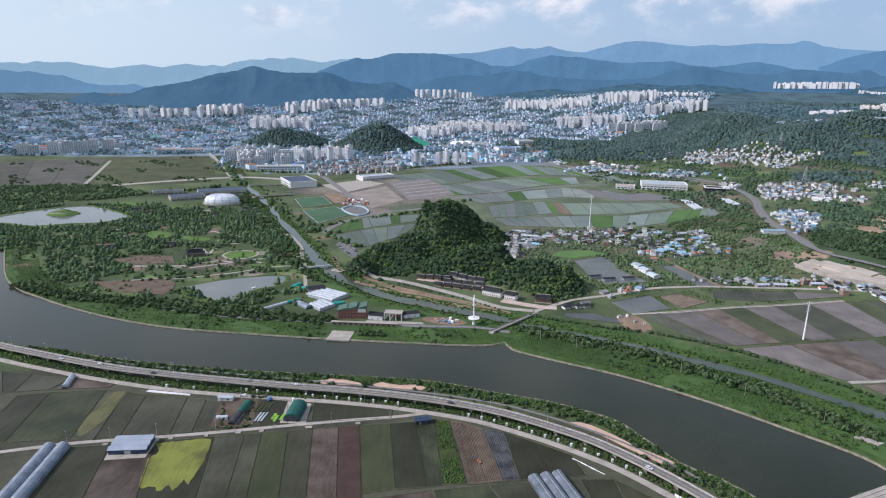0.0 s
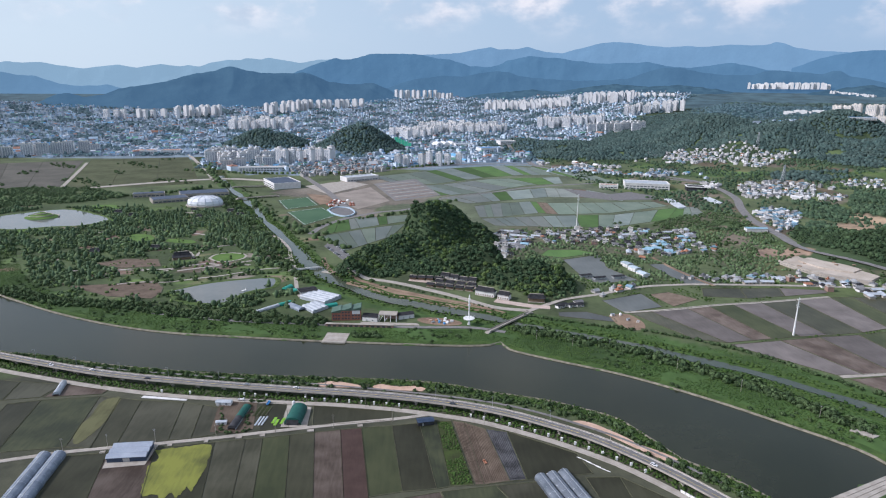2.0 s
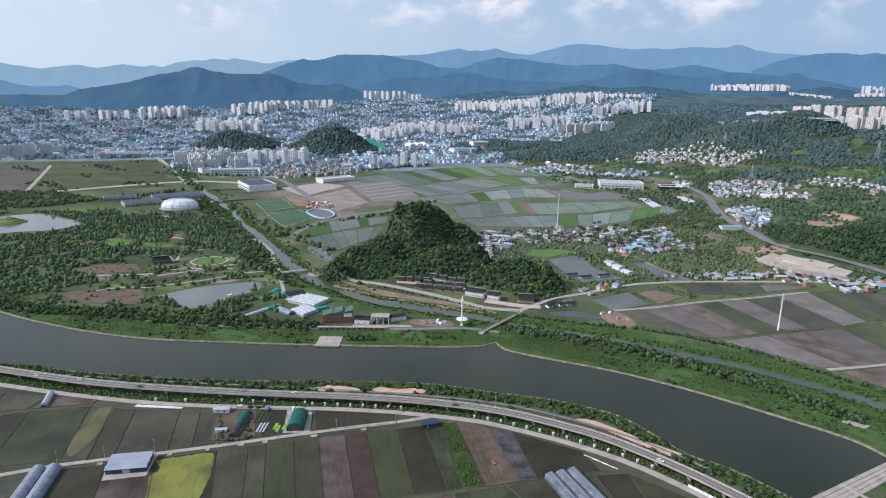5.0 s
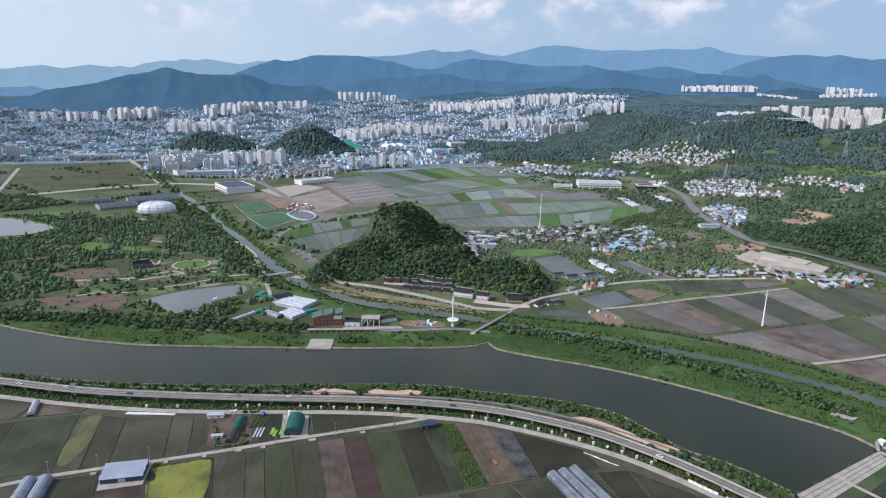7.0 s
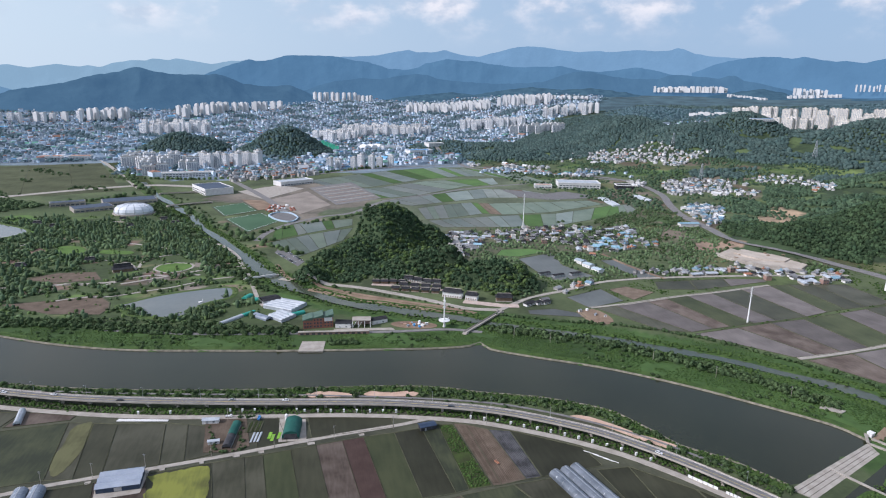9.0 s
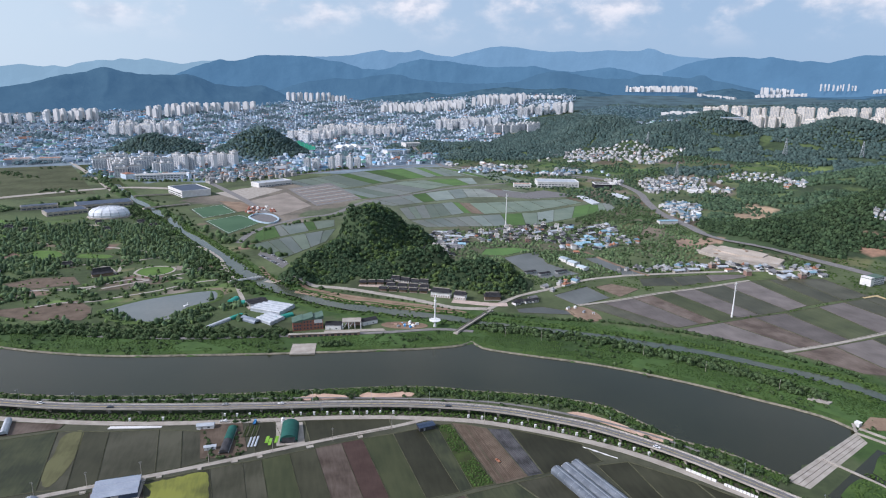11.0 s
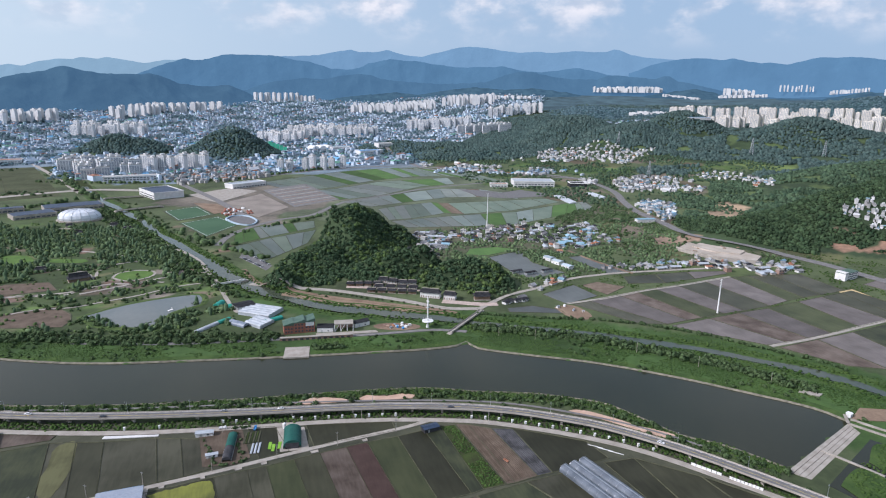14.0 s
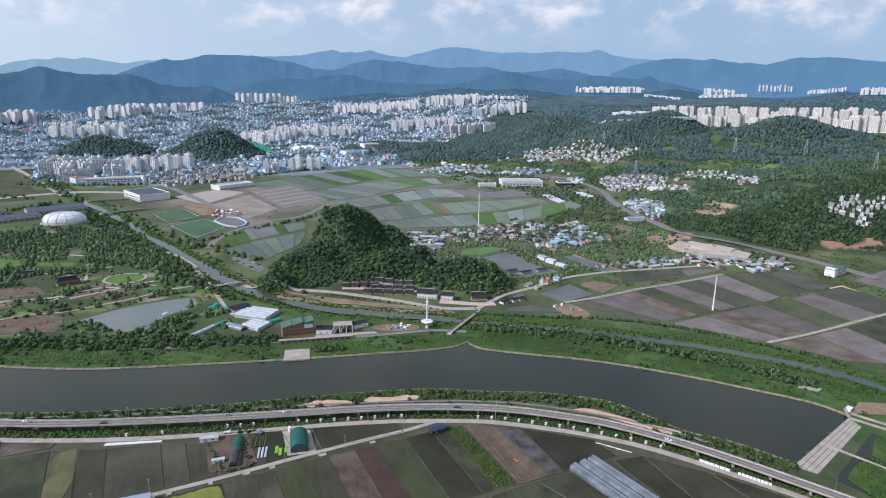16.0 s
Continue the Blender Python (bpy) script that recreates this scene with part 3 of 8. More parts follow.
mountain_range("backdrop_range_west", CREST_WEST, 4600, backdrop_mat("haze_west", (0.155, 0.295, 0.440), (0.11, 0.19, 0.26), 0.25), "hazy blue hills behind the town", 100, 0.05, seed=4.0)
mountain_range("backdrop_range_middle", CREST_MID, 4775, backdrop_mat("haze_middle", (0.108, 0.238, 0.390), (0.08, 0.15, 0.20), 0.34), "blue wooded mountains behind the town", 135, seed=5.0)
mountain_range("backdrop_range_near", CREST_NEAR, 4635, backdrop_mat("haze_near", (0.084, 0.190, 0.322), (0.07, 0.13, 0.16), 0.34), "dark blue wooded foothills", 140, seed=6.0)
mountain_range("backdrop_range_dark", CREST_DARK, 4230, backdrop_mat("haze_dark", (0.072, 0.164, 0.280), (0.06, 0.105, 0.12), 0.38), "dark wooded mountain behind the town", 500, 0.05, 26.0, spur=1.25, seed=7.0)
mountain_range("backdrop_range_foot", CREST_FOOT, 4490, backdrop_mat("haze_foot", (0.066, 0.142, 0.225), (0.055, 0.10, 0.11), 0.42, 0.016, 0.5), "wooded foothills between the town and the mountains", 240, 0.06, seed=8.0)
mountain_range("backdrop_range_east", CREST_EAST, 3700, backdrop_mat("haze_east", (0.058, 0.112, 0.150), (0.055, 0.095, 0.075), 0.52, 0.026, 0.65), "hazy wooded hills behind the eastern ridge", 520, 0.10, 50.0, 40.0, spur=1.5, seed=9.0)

# ---- roads ----
ROAD_MAIN = [(331, 3007), (329, 2718), (337, 2338), (345, 2015), (351, 1833), (419, 1763), (531, 1694), (633, 1618), (690, 1508), (689, 1395), (669, 1288), (629, 1192), (592, 1088), (579, 1017), (567, 937), (540, 833), (560, 784), (599, 743), (623, 676), (632, 582)]
VIADUCT = [(-560, 575), (-470, 540), (-382, 505), (-321, 482), (-265, 463), (-205, 449), (-158, 440), (-117, 433), (-77, 427), (-36, 419), (-3, 410), (23, 401), (48, 389), (75, 372),
           (94, 358), (110, 342), (125, 325), (138, 308), (149, 292), (162, 272), (185, 235), (215, 180)]
RIVER_ROAD = [(-560, 562), (-460, 526), (-372, 487), (-321, 468), (-277, 453), (-235, 441), (-195, 432), (-148, 425), (-117, 421), (-77, 416), (-37, 408), (-5, 399), (21, 390), (45, 377), (72, 360),
              (101, 337), (121, 315), (137, 294), (165, 255), (195, 200)]
FARM_ROAD = [(-300, 346), (-282, 351), (-248, 360), (-218, 365), (-183, 370), (-148, 376), (-112, 383), (-74, 390), (-35, 396), (-11, 402)]
tagged(ribbon("road_river", RIVER_ROAD, 2.5, 2.5, 0.35, M_CONCRETE), "pale concrete farm road under the viaduct", "road", kind="structure")
tagged(ribbon("road_farm", FARM_ROAD, 1.8, 1.8, 0.30, M_CONCRETE), "narrow pale concrete road between paddies", "road", kind="structure")
tagged(ribbon("road_east", [(197, 606), (242, 612), (313, 628), (368, 636), (450, 652)], 2.4, 2.4, 0.31, M_CONCRETE), "narrow concrete road between paddies", "road", kind="structure")
tagged(ribbon("road_bund", [(326, 452), (388, 459), (462, 472), (510, 480), (586, 491)], 2.4, 2.4, 0.35, M_CONCRETE), "narrow concrete road between paddies", "road", kind="structure")
tagged(ribbon("road_village", [(96, 611), (119, 630), (152, 651), (192, 667), (242, 690), (287, 698), (330, 700), (457, 692), (586, 676)], 3.0, 3.0, 0.4, M_CONCRETE), "pale village road beside the paddies", "road", kind="structure")
tagged(ribbon("road_hill", [(-136, 758), (-101, 737), (-48, 713), (-11, 687), (24, 659), (62, 624), (96, 613)], 4.0, 4.0, 0.4, M_CONCRETE), "pale road at the foot of the wooded hill", "road", kind="structure")
tagged(ribbon("path_dike", [(-144, 823), (-137, 793), (-121, 749), (-87, 720), (-49, 688), (10, 649), (44, 630), (70, 606)], 3.0, 3.0, 0.3, M_DIRT), "sandy path along the brook", "path", kind="structure")
tagged(ribbon("path_brook", [(-247, 968), (-222, 926), (-199, 872), (-188, 825), (-173, 772)], 2.6, 2.6, 0.33, M_CONCRETE), "pale curved path beside the brook", "path", kind="structure")
tagged(ribbon("road_levee", [(-288, 612), (-207, 590), (-118, 578), (-76, 574), (-22, 568), (32, 566), (64, 554)], 2.6, 2.6, 0.5, M_ROADGREY), "road along the river levee", "road", kind="structure")
tagged(ribbon("path_bank", [(-333, 496), (-268, 481), (-204, 468), (-102, 450), (-35, 436), (27, 419), (65, 401), (102, 375), (128, 351), (158, 315)], 1.0, 1.0, 0.66, M_ROADGREY), "narrow path along the near bank", "path", kind="structure")
tagged(ribbon("road_main", ROAD_MAIN, 8, 8, 0.8, M_ROADGREY, step=20), "grey main road", "road", kind="structure")
tagged(ribbon("road_town", [(-743, 1387), (-635, 1466), (-537, 1525), (-457, 1546), (-350, 1512)], 11, 11, 0.5, M_CONCRETE, step=20), "pale concrete strip beside the fields", "road", kind="structure")
tagged(ribbon("road_avenue", [(-302, 1621), (-212, 1382), (-154, 1202), (-126, 1129)], 7, 7, 0.5, M_ROADGREY, step=20), "grey avenue", "road", kind="structure")
tagged(ribbon("road_fields", [(-140, 1690), (100, 1850), (330, 1880), (520, 1700), (680, 1520)], 7, 7, 0.5, M_ROADGREY, step=20), "grey road along the fields", "road", kind="structure")
tagged(ribbon("path_town", [(-738, 2079), (-603, 1777), (-502, 1540), (-475, 1479)], 5, 5, 0.5, M_CONCRETE, step=20), "pale path across the fields", "path", kind="structure")
tagged(ribbon("path_field", [(-768, 1347), (-850, 1579), (-946, 1845)], 4, 4, 0.5, M_CONCRETE, step=20), "pale path across the fields", "path", kind="structure")
tagged(ribbon("ditch_canal", [(-182, 961), (-170, 1018), (-138, 1081), (-81, 1140), (-29, 1168), (46, 1291), (160, 1369), (262, 1444), (421, 1507)], 5, 5, 0.3, M_ROADGREY, step=15), "grey canal road", "road", kind="structure")

# ---- paddies and fields ----
def field_mat(name, low, high, rough, scale=0.04, turn=7, spec=0.13, limits=(0.50, 0.95)):
    return material(name, low, high, scale, rough, 0.02, 1.5, spread=0.20, spec=spec, stretch=turn, limits=limits)


def field_set(turn, lift=1.0):
    def shade(name, low, high, *rest, **more):
        return field_mat(name, tuple(c * lift for c in low), tuple(c * lift for c in high), *rest, **more)

    return {
        "wet": shade("flooded_paddy", (0.042, 0.042, 0.025), (0.082, 0.080, 0.054), 0.42, 0.035, turn, limits=(0.56, 0.88)),
        "dark": shade("dark_paddy", (0.034, 0.034, 0.019), (0.060, 0.060, 0.036), 0.42, 0.03, turn, limits=(0.56, 0.88)),
        "green": shade("planted_paddy", (0.038, 0.046, 0.022), (0.066, 0.074, 0.036), 0.55, 0.03, turn, limits=(0.56, 0.88)),
        "olive": shade("olive_paddy", (0.034, 0.040, 0.024), (0.072, 0.080, 0.042), 0.55, 0.045, turn, limits=(0.60, 0.95)),
        "algae": shade("algae_paddy", (0.085, 0.092, 0.032), (0.21, 0.225, 0.050), 0.7, 0.05, turn, limits=(0.42, 0.85)),
        "strip": shade("weedy_paddy", (0.085, 0.088, 0.045), (0.17, 0.17, 0.085), 0.8, 0.05, turn, limits=(0.45, 0.85)),
        "brown": shade("muddy_paddy", (0.064, 0.047, 0.036), (0.142, 0.114, 0.093), 0.55, 0.06, turn, limits=(0.55, 0.95)),
        "red": shade("red_mud_paddy", (0.055, 0.034, 0.028), (0.080, 0.052, 0.044), 0.65, 0.09, turn),
        "mauve": shade("drained_paddy", (0.086, 0.076, 0.069), (0.142, 0.126, 0.116), 0.6, 0.05, turn),
        "till": shade("tilled_soil", (0.105, 0.080, 0.060), (0.185, 0.145, 0.11), 0.95, 0.10, turn),
        "mulch": shade("plastic_mulch", (0.048, 0.048, 0.050), (0.125, 0.125, 0.130), 0.45, 0.12, turn, limits=(0.55, 0.85)),
        "weed": shade("weeds", (0.045, 0.052, 0.026), (0.070, 0.100, 0.030), 0.95, 0.12, turn),
        "lush": shade("young_rice", (0.055, 0.105, 0.035), (0.085, 0.150, 0.048), 0.9, 0.03, turn),
        # pale and grey: base colours lifted to paint in the sky's reflection
        "pale": shade("pale_paddy", (0.112, 0.128, 0.104), (0.192, 0.205, 0.176), 0.4, 0.02, turn),
        "grey": shade("grey_paddy", (0.096, 0.124, 0.102), (0.168, 0.194, 0.170), 0.4, 0.02, turn),
        "sprout": shade("sprouting_paddy", (0.088, 0.120, 0.084), (0.146, 0.178, 0.130), 0.45, 0.025, turn),
        "still": shade("still_paddy", (0.066, 0.072, 0.066), (0.108, 0.115, 0.106), 0.35, 0.03, turn),
        "fallow": shade("fallow_field", (0.070, 0.082, 0.042), (0.125, 0.138, 0.075), 0.9, 0.016, turn, limits=(0.50, 0.86)),
        "stubble": shade("stubble_field", (0.082, 0.080, 0.066), (0.130, 0.124, 0.104), 0.9, 0.016, turn, limits=(0.50, 0.86)),
        "straw": shade("straw", (0.33, 0.25, 0.13), (0.43, 0.34, 0.19), 0.95, 0.1, turn),
    }


FIELD = field_set(7, 0.86)
FIELD_EAST = field_set(23, 1.28)
PITCHES = []
PLOTS = []
WORDS = {"fallow": "fallow field overgrown with mottled green and brown grass", "stubble": "grey-brown field with patches of weeds", "wet": "flooded paddy field of still grey-brown water", "dark": "flooded paddy field of dark water", "green": "flooded paddy field with thin green seedlings", "olive": "olive flooded paddy field with floating weed",
         "algae": "paddy field covered with bright yellow-green algae", "strip": "paddy strip with pale green weeds", "brown": "muddy brown paddy field with pale streaks", "red": "reddish brown muddy paddy field",
         "mauve": "drained grey-mauve paddy field", "till": "bare tilled brown soil field", "mulch": "field rows under grey plastic mulch", "weed": "narrow plot overgrown with green weeds",
         "lush": "bright green young rice field", "pale": "pale flooded paddy field with sky reflection put into its colour", "grey": "grey-green flooded paddy field", "straw": "straw-coloured dry field", "still": "flooded paddy field of still grey water", "sprout": "grey-green paddy field with sprouting rice"}


def paddy(corners, kind, ridge=0.7):
    """A field with its earth ridges."""
    c = np.array(corners, float)
    PLOTS.append(c)
    mid = c.mean(0)
    z = float(land(mid[0], mid[1])) + 0.10 + 0.06 * ((mid[0] * 0.37 + mid[1] * 0.73) % 1.0)
    e = c + (mid - c) / np.linalg.norm(mid - c, axis=1)[:, None] * ridge * 0.5
    ob = flat("paddy_field", e, z, (FIELD_EAST if mid[0] > 190 else FIELD)[kind])
    tagged(ob, WORDS[kind], "field", "fields of the valley")
    v, f = [], []
    n = len(c)
    g = c + (mid - c) / np.linalg.norm(mid - c, axis=1)[:, None] * ridge * 1.5
    for i in range(n):
        v += [(*c[i], z - 0.3), (*(c[i] * 0.7 + g[i] * 0.3), z + 0.28), (*(c[i] * 0.3 + g[i] * 0.7), z + 0.28), (*g[i], z - 0.1)]
    for i in range(n):
        j = (i + 1) % n
        for k in range(3):
            f.append((4 * i + k, 4 * j + k, 4 * j + k + 1, 4 * i + k + 1))
    part("bund", v, f, M_BUND, ob, "earth ridge with grass")
    return ob


def block(tops, bottoms, kinds, ridge=0.7):
    for a, b, c, d, k in zip(tops, tops[1:], bottoms[1:], bottoms, kinds):
        if k:
            paddy([a, b, c, d], k, ridge)


def plots(corners, n, kinds, seed):
    """A field cut into strips of mixed use."""
    g = random.Random(seed)
    kinds = ["sprout" if k in ("green", "olive", "weed") else k for k in kinds]
    a, b, c, d = (np.array(p, float) for p in corners)
    cuts = [0.0] + sorted((i + g.uniform(-0.25, 0.25)) / n for i in range(1, n)) + [1.0]
    for t0, t1 in zip(cuts, cuts[1:]):
        paddy([a + (b - a) * t0, a + (b - a) * t1, d + (c - d) * t1, d + (c - d) * t0], g.choice(kinds), 1.0)


block([(-319, 425), (-298, 430), (-258, 435), (-242, 432), (-225, 428), (-193, 424), (-178, 420), (-162, 415)], [(-308, 357), (-288, 361), (-248, 366), (-232, 364), (-217, 367), (-186, 372), (-172, 374), (-156, 379)], ["dark", "olive", "wet", "dark", "wet", "wet", "wet"])
block([(-246, 356), (-219, 360), (-191, 364), (-155, 370), (-136, 373), (-125, 374), (-108, 377), (-92, 380), (-75, 383), (-61, 385)], [(-219, 235), (-193, 235), (-162, 235), (-133, 235), (-119, 235), (-107, 235), (-88, 235), (-73, 235), (-56, 235), (-42, 235)], ["dark", "brown", "dark", "wet", "wet", "green", "dark", "brown", "red"])
block([(-61, 385), (-40, 387), (-21, 390), (-9, 392), (1, 392)], [(-51, 309), (-32, 313), (-12, 315), (-4, 317), (10, 318)], ["green", "dark", "olive", "weed"])
block([(2, 393), (10, 390), (24, 381), (38, 377), (80, 349)], [(11, 318), (16, 318), (32, 321), (42, 322), (84, 327)], ["till", "till", "mulch", "dark"])
block([(-49, 304), (-10, 313), (23, 318), (50, 321)], [(-45, 270), (1, 270), (41, 278), (60, 283)], ["brown", "olive", "wet"])
block([(78, 324), (99, 324), (128, 296), (155, 263)], [(85, 273), (101, 274), (135, 244), (150, 217)], ["dark", "dark", "dark"])
block([(-376, 454), (-357, 466), (-330, 461), (-295, 455)], [(-353, 422), (-333, 429), (-326, 430), (-301, 434)], ["wet", "dark", "wet"])
block([(-294, 455), (-256, 444)], [(-299, 434), (-258, 438)], ["brown"])
block([(-136, 423), (-118, 420)], [(-129, 382), (-110, 386)], ["dark"])
block([(-98, 416), (-39, 406)], [(-95, 388), (-39, 394)], ["dark"])
block([(202, 603), (226, 608), (269, 619), (296, 625), (324, 632), (360, 636), (404, 644), (450, 650), (476, 651), (509, 647), (550, 642)],
      [(240, 533), (267, 524), (295, 529), (315, 532), (345, 537), (374, 540), (414, 546), (448, 556), (475, 561), (504, 564), (547, 571)], ["wet", "mauve", "brown", "green", "mauve", "dark", "mauve", "green", "dark", "wet"], 0.9)
block([(266, 520), (320, 529), (362, 536), (405, 541), (456, 551), (498, 559), (554, 569)],
      [(325, 455), (349, 455), (377, 459), (411, 464), (454, 471), (504, 480), (564, 488)], ["mauve", "brown", "mauve", "green", "mauve", "dark"], 0.9)
block([(331, 448), (383, 455), (434, 462), (502, 473), (576, 484)], [(359, 399), (387, 385), (428, 379), (484, 389), (547, 399)], ["brown", "mauve", "olive", "mauve"], 0.9)
block([(316, 685), (362, 684), (410, 685), (462, 676)], [(305, 656), (352, 648), (400, 655), (458, 666)], ["dark", "wet", "mauve"])
paddy([(184, 643), (237, 667), (245, 622), (196, 605)], "still")
paddy([(245, 664), (271, 672), (295, 646), (257, 623)], "till")
paddy([(127, 608), (157, 609), (181, 590), (181, 578), (125, 596)], "still")
paddy([(181, 812), (239, 837), (231, 772), (252, 717), (198, 704), (186, 730)], "still")
paddy([(291, 788), (313, 791), (339, 702), (304, 701)], "still")
paddy([(534, 572), (561, 574), (551, 478), (522, 457)], "straw")
paddy([(592, 586), (682, 612), (769, 613), (646, 495), (605, 517)], "mauve")
paddy([(171, 864), (215, 866), (238, 846), (184, 821), (154, 833)], "lush")
for outline, kind, words in (([(-190, 361), (-174, 364), (-157, 366), (-152.7, 345), (-152.4, 331), (-153.5, 318), (-157, 322), (-159.6, 312), (-164, 317), (-167.4, 311), (-173, 316), (-179, 314), (-182.8, 323), (-185.2, 334), (-187.8, 345), (-184, 351)], "algae", "mat of bright yellow-green algae on the paddy water"),
                             ([(-249, 431), (-242, 432), (-239.4, 420), (-237.7, 403), (-237.9, 387), (-240, 377), (-242, 370), (-246, 371), (-250, 382), (-252.2, 393), (-251, 405), (-253, 425)], "strip", "pale green mat of weed on the paddy water")):
    c = spline(outline + outline[:1], 2.0)[:-1]
    mid = c.mean(0)
    c = np.array([mid + (p - mid) * (1 + 0.07 * noise.noise(Vector((p[0] * 0.5, p[1] * 0.5, 3)))) for p in c])
    tagged(flat("algae_mat", c, 0.27, FIELD[kind], depth=0.1), words, "algae", "algae mats")
def furrows(corners, n, mat, name, words):
    """Long low ridges of soil down a field."""
    a, b, c, d = (np.array(p, float) for p in corners)
    for i in range(n):
        t = (i + 0.5) / n
        p, q = a + (b - a) * t, d + (c - d) * t
        p, q = p + (q - p) * 0.03, q + (p - q) * 0.03
        turn, half = math.atan2(q[1] - p[1], q[0] - p[0]), 0.22 * math.dist(a, b) / n
        size = math.dist(p, q)
        v = [(0, -half, 0), (0, -half * 0.5, 0.28), (0, half * 0.5, 0.28), (0, half, 0), (size, -half, 0), (size, -half * 0.5, 0.28), (size, half * 0.5, 0.28), (size, half, 0)]
        bed = part(name, v, [(0, 4, 5, 1), (1, 5, 6, 2), (2, 6, 7, 3), (0, 1, 2, 3), (7, 6, 5, 4)], mat)
        bed.matrix_basis = pose(p[0], p[1], 0.14, 0, 0, math.degrees(turn))
        tagged(bed, words, "furrow", name + "s of the tilled field")


furrows([(3, 391), (9.5, 389), (15.5, 319), (11.5, 319)], 7, FIELD["till"], "soil_ridge", "long low ridge of brown tilled soil")
furrows([(10.5, 388), (23, 380), (31, 322), (16.5, 319)], 13, FIELD["till"], "soil_ridge", "long low ridge of brown tilled soil")
furrows([(25, 379), (37, 375.5), (41, 323), (33, 322)], 9, FIELD["mulch"], "mulch_bed", "crop row under grey plastic mulch")
plots([(-159, 1051), (-124, 1084), (-108, 1004), (-161, 959)], 3, ('grey', 'pale', 'grey', 'lush', 'green'), -154)
plots([(-124, 1084), (-31, 1115), (-34, 1057), (-108, 1004)], 3, ('grey', 'pale', 'grey', 'lush', 'green'), -153)
plots([(-164, 948), (-107, 996), (-89, 899), (-126, 846)], 3, ('pale', 'grey', 'pale', 'green'), -302)
plots([(-107, 996), (-34, 1039), (-55, 948), (-89, 899)], 3, ('lush', 'green', 'grey'), -301)
plots([(-122, 1600), (-37, 1668), (38, 1486), (-42, 1448)], 3, ('olive', 'grey', 'green', 'weed'), 594)
plots([(-37, 1668), (93, 1780), (162, 1593), (38, 1486)], 3, ('grey', 'pale', 'grey', 'lush', 'green'), 595)
plots([(93, 1780), (252, 1852), (278, 1651), (162, 1593)], 3, ('lush', 'green', 'grey'), 596)
plots([(252, 1852), (342, 1794), (355, 1647), (278, 1651)], 3, ('grey', 'pale', 'grey', 'lush', 'green'), 597)
plots([(-36, 1440), (51, 1476), (127, 1356), (25, 1313)], 3, ('grey', 'pale', 'grey', 'lush', 'green'), 1061)
plots([(51, 1476), (174, 1572), (254, 1471), (127, 1356)], 3, ('pale', 'grey', 'pale', 'green'), 1062)
plots([(174, 1572), (362, 1613), (347, 1502), (254, 1471)], 3, ('green', 'lush', 'grey', 'weed'), 1063)
plots([(35, 1298), (153, 1362), (160, 1261), (91, 1228)], 3, ('pale', 'grey', 'pale', 'green'), 1473)
plots([(153, 1362), (287, 1434), (268, 1308), (160, 1261)], 3, ('grey', 'pale', 'grey', 'lush', 'green'), 1474)
plots([(287, 1434), (376, 1410), (367, 1300), (268, 1308)], 3, ('mauve', 'pale', 'till'), 1475)
plots([(376, 1410), (431, 1333), (417, 1261), (367, 1300)], 3, ('pale', 'grey', 'pale', 'green'), 1476)
plots([(99, 1203), (156, 1235), (141, 1099), (98, 1093)], 3, ('pale', 'grey', 'pale', 'green'), 1786)
plots([(156, 1235), (219, 1256), (213, 1135), (141, 1099)], 3, ('lush', 'green', 'grey'), 1787)
plots([(219, 1256), (251, 1240), (247, 1121), (213, 1135)], 3, ('till', 'lush', 'mauve'), 1788)
plots([(251, 1240), (349, 1246), (346, 1134), (247, 1121)], 3, ('green', 'lush', 'grey', 'weed'), 1789)
plots([(349, 1246), (478, 1256), (489, 1208), (346, 1134)], 3, ('olive', 'grey', 'green', 'weed'), 1790)
plots([(99, 1083), (161, 1097), (174, 1019), (117, 1024)], 3, ('grey', 'pale', 'grey', 'lush', 'green'), 1717)
plots([(161, 1097), (239, 1111), (232, 1013), (174, 1019)], 3, ('pale', 'grey', 'pale', 'green'), 1718)
plots([(239, 1111), (353, 1122), (313, 1014), (232, 1013)], 3, ('green', 'lush', 'grey', 'weed'), 1719)
plots([(353, 1122), (501, 1194), (435, 1077), (313, 1014)], 3, ('green', 'lush', 'grey', 'weed'), 1720)
plots([(501, 1194), (543, 1203), (524, 1118), (435, 1077)], 3, ('grey', 'pale', 'grey', 'lush', 'green'), 1721)
plots([(317, 1835), (376, 1792), (445, 1535), (371, 1646)], 3, ('lush', 'green', 'grey'), 3865)
plots([(376, 1792), (463, 1687), (491, 1455), (445, 1535)], 3, ('green', 'lush', 'grey', 'weed'), 3866)
block([(-1218, 1778), (-1153, 1825), (-1076, 1860), (-980, 1899)], [(-897, 1288), (-872, 1304), (-825, 1322), (-778, 1362)], ["stubble", "stubble", "stubble"], 2.0)
block([(-961, 1901), (-887, 1954), (-793, 1980), (-714, 2004)], [(-768, 1370), (-687, 1408), (-596, 1431), (-512, 1471)], ["fallow", "fallow", "fallow"], 2.0)
block([(-700, 2006), (-659, 2026)], [(-475, 1492), (-440, 1494)], ["weed"], 2.0)
paddy([(-418, 702), (-372, 710), (-327, 723), (-307, 695), (-302, 673), (-306, 656), (-357, 664), (-399, 690)], "till", 1.5)
paddy([(-433, 793), (-405, 819), (-359, 818), (-342, 782), (-388, 774)], "till", 1.5)
PITCHES.append([(-290, 1254), (-237, 1294), (-204, 1206), (-256, 1161)])
PITCHES.append([(-250, 1135), (-194, 1183), (-156, 1107), (-202, 1026)])

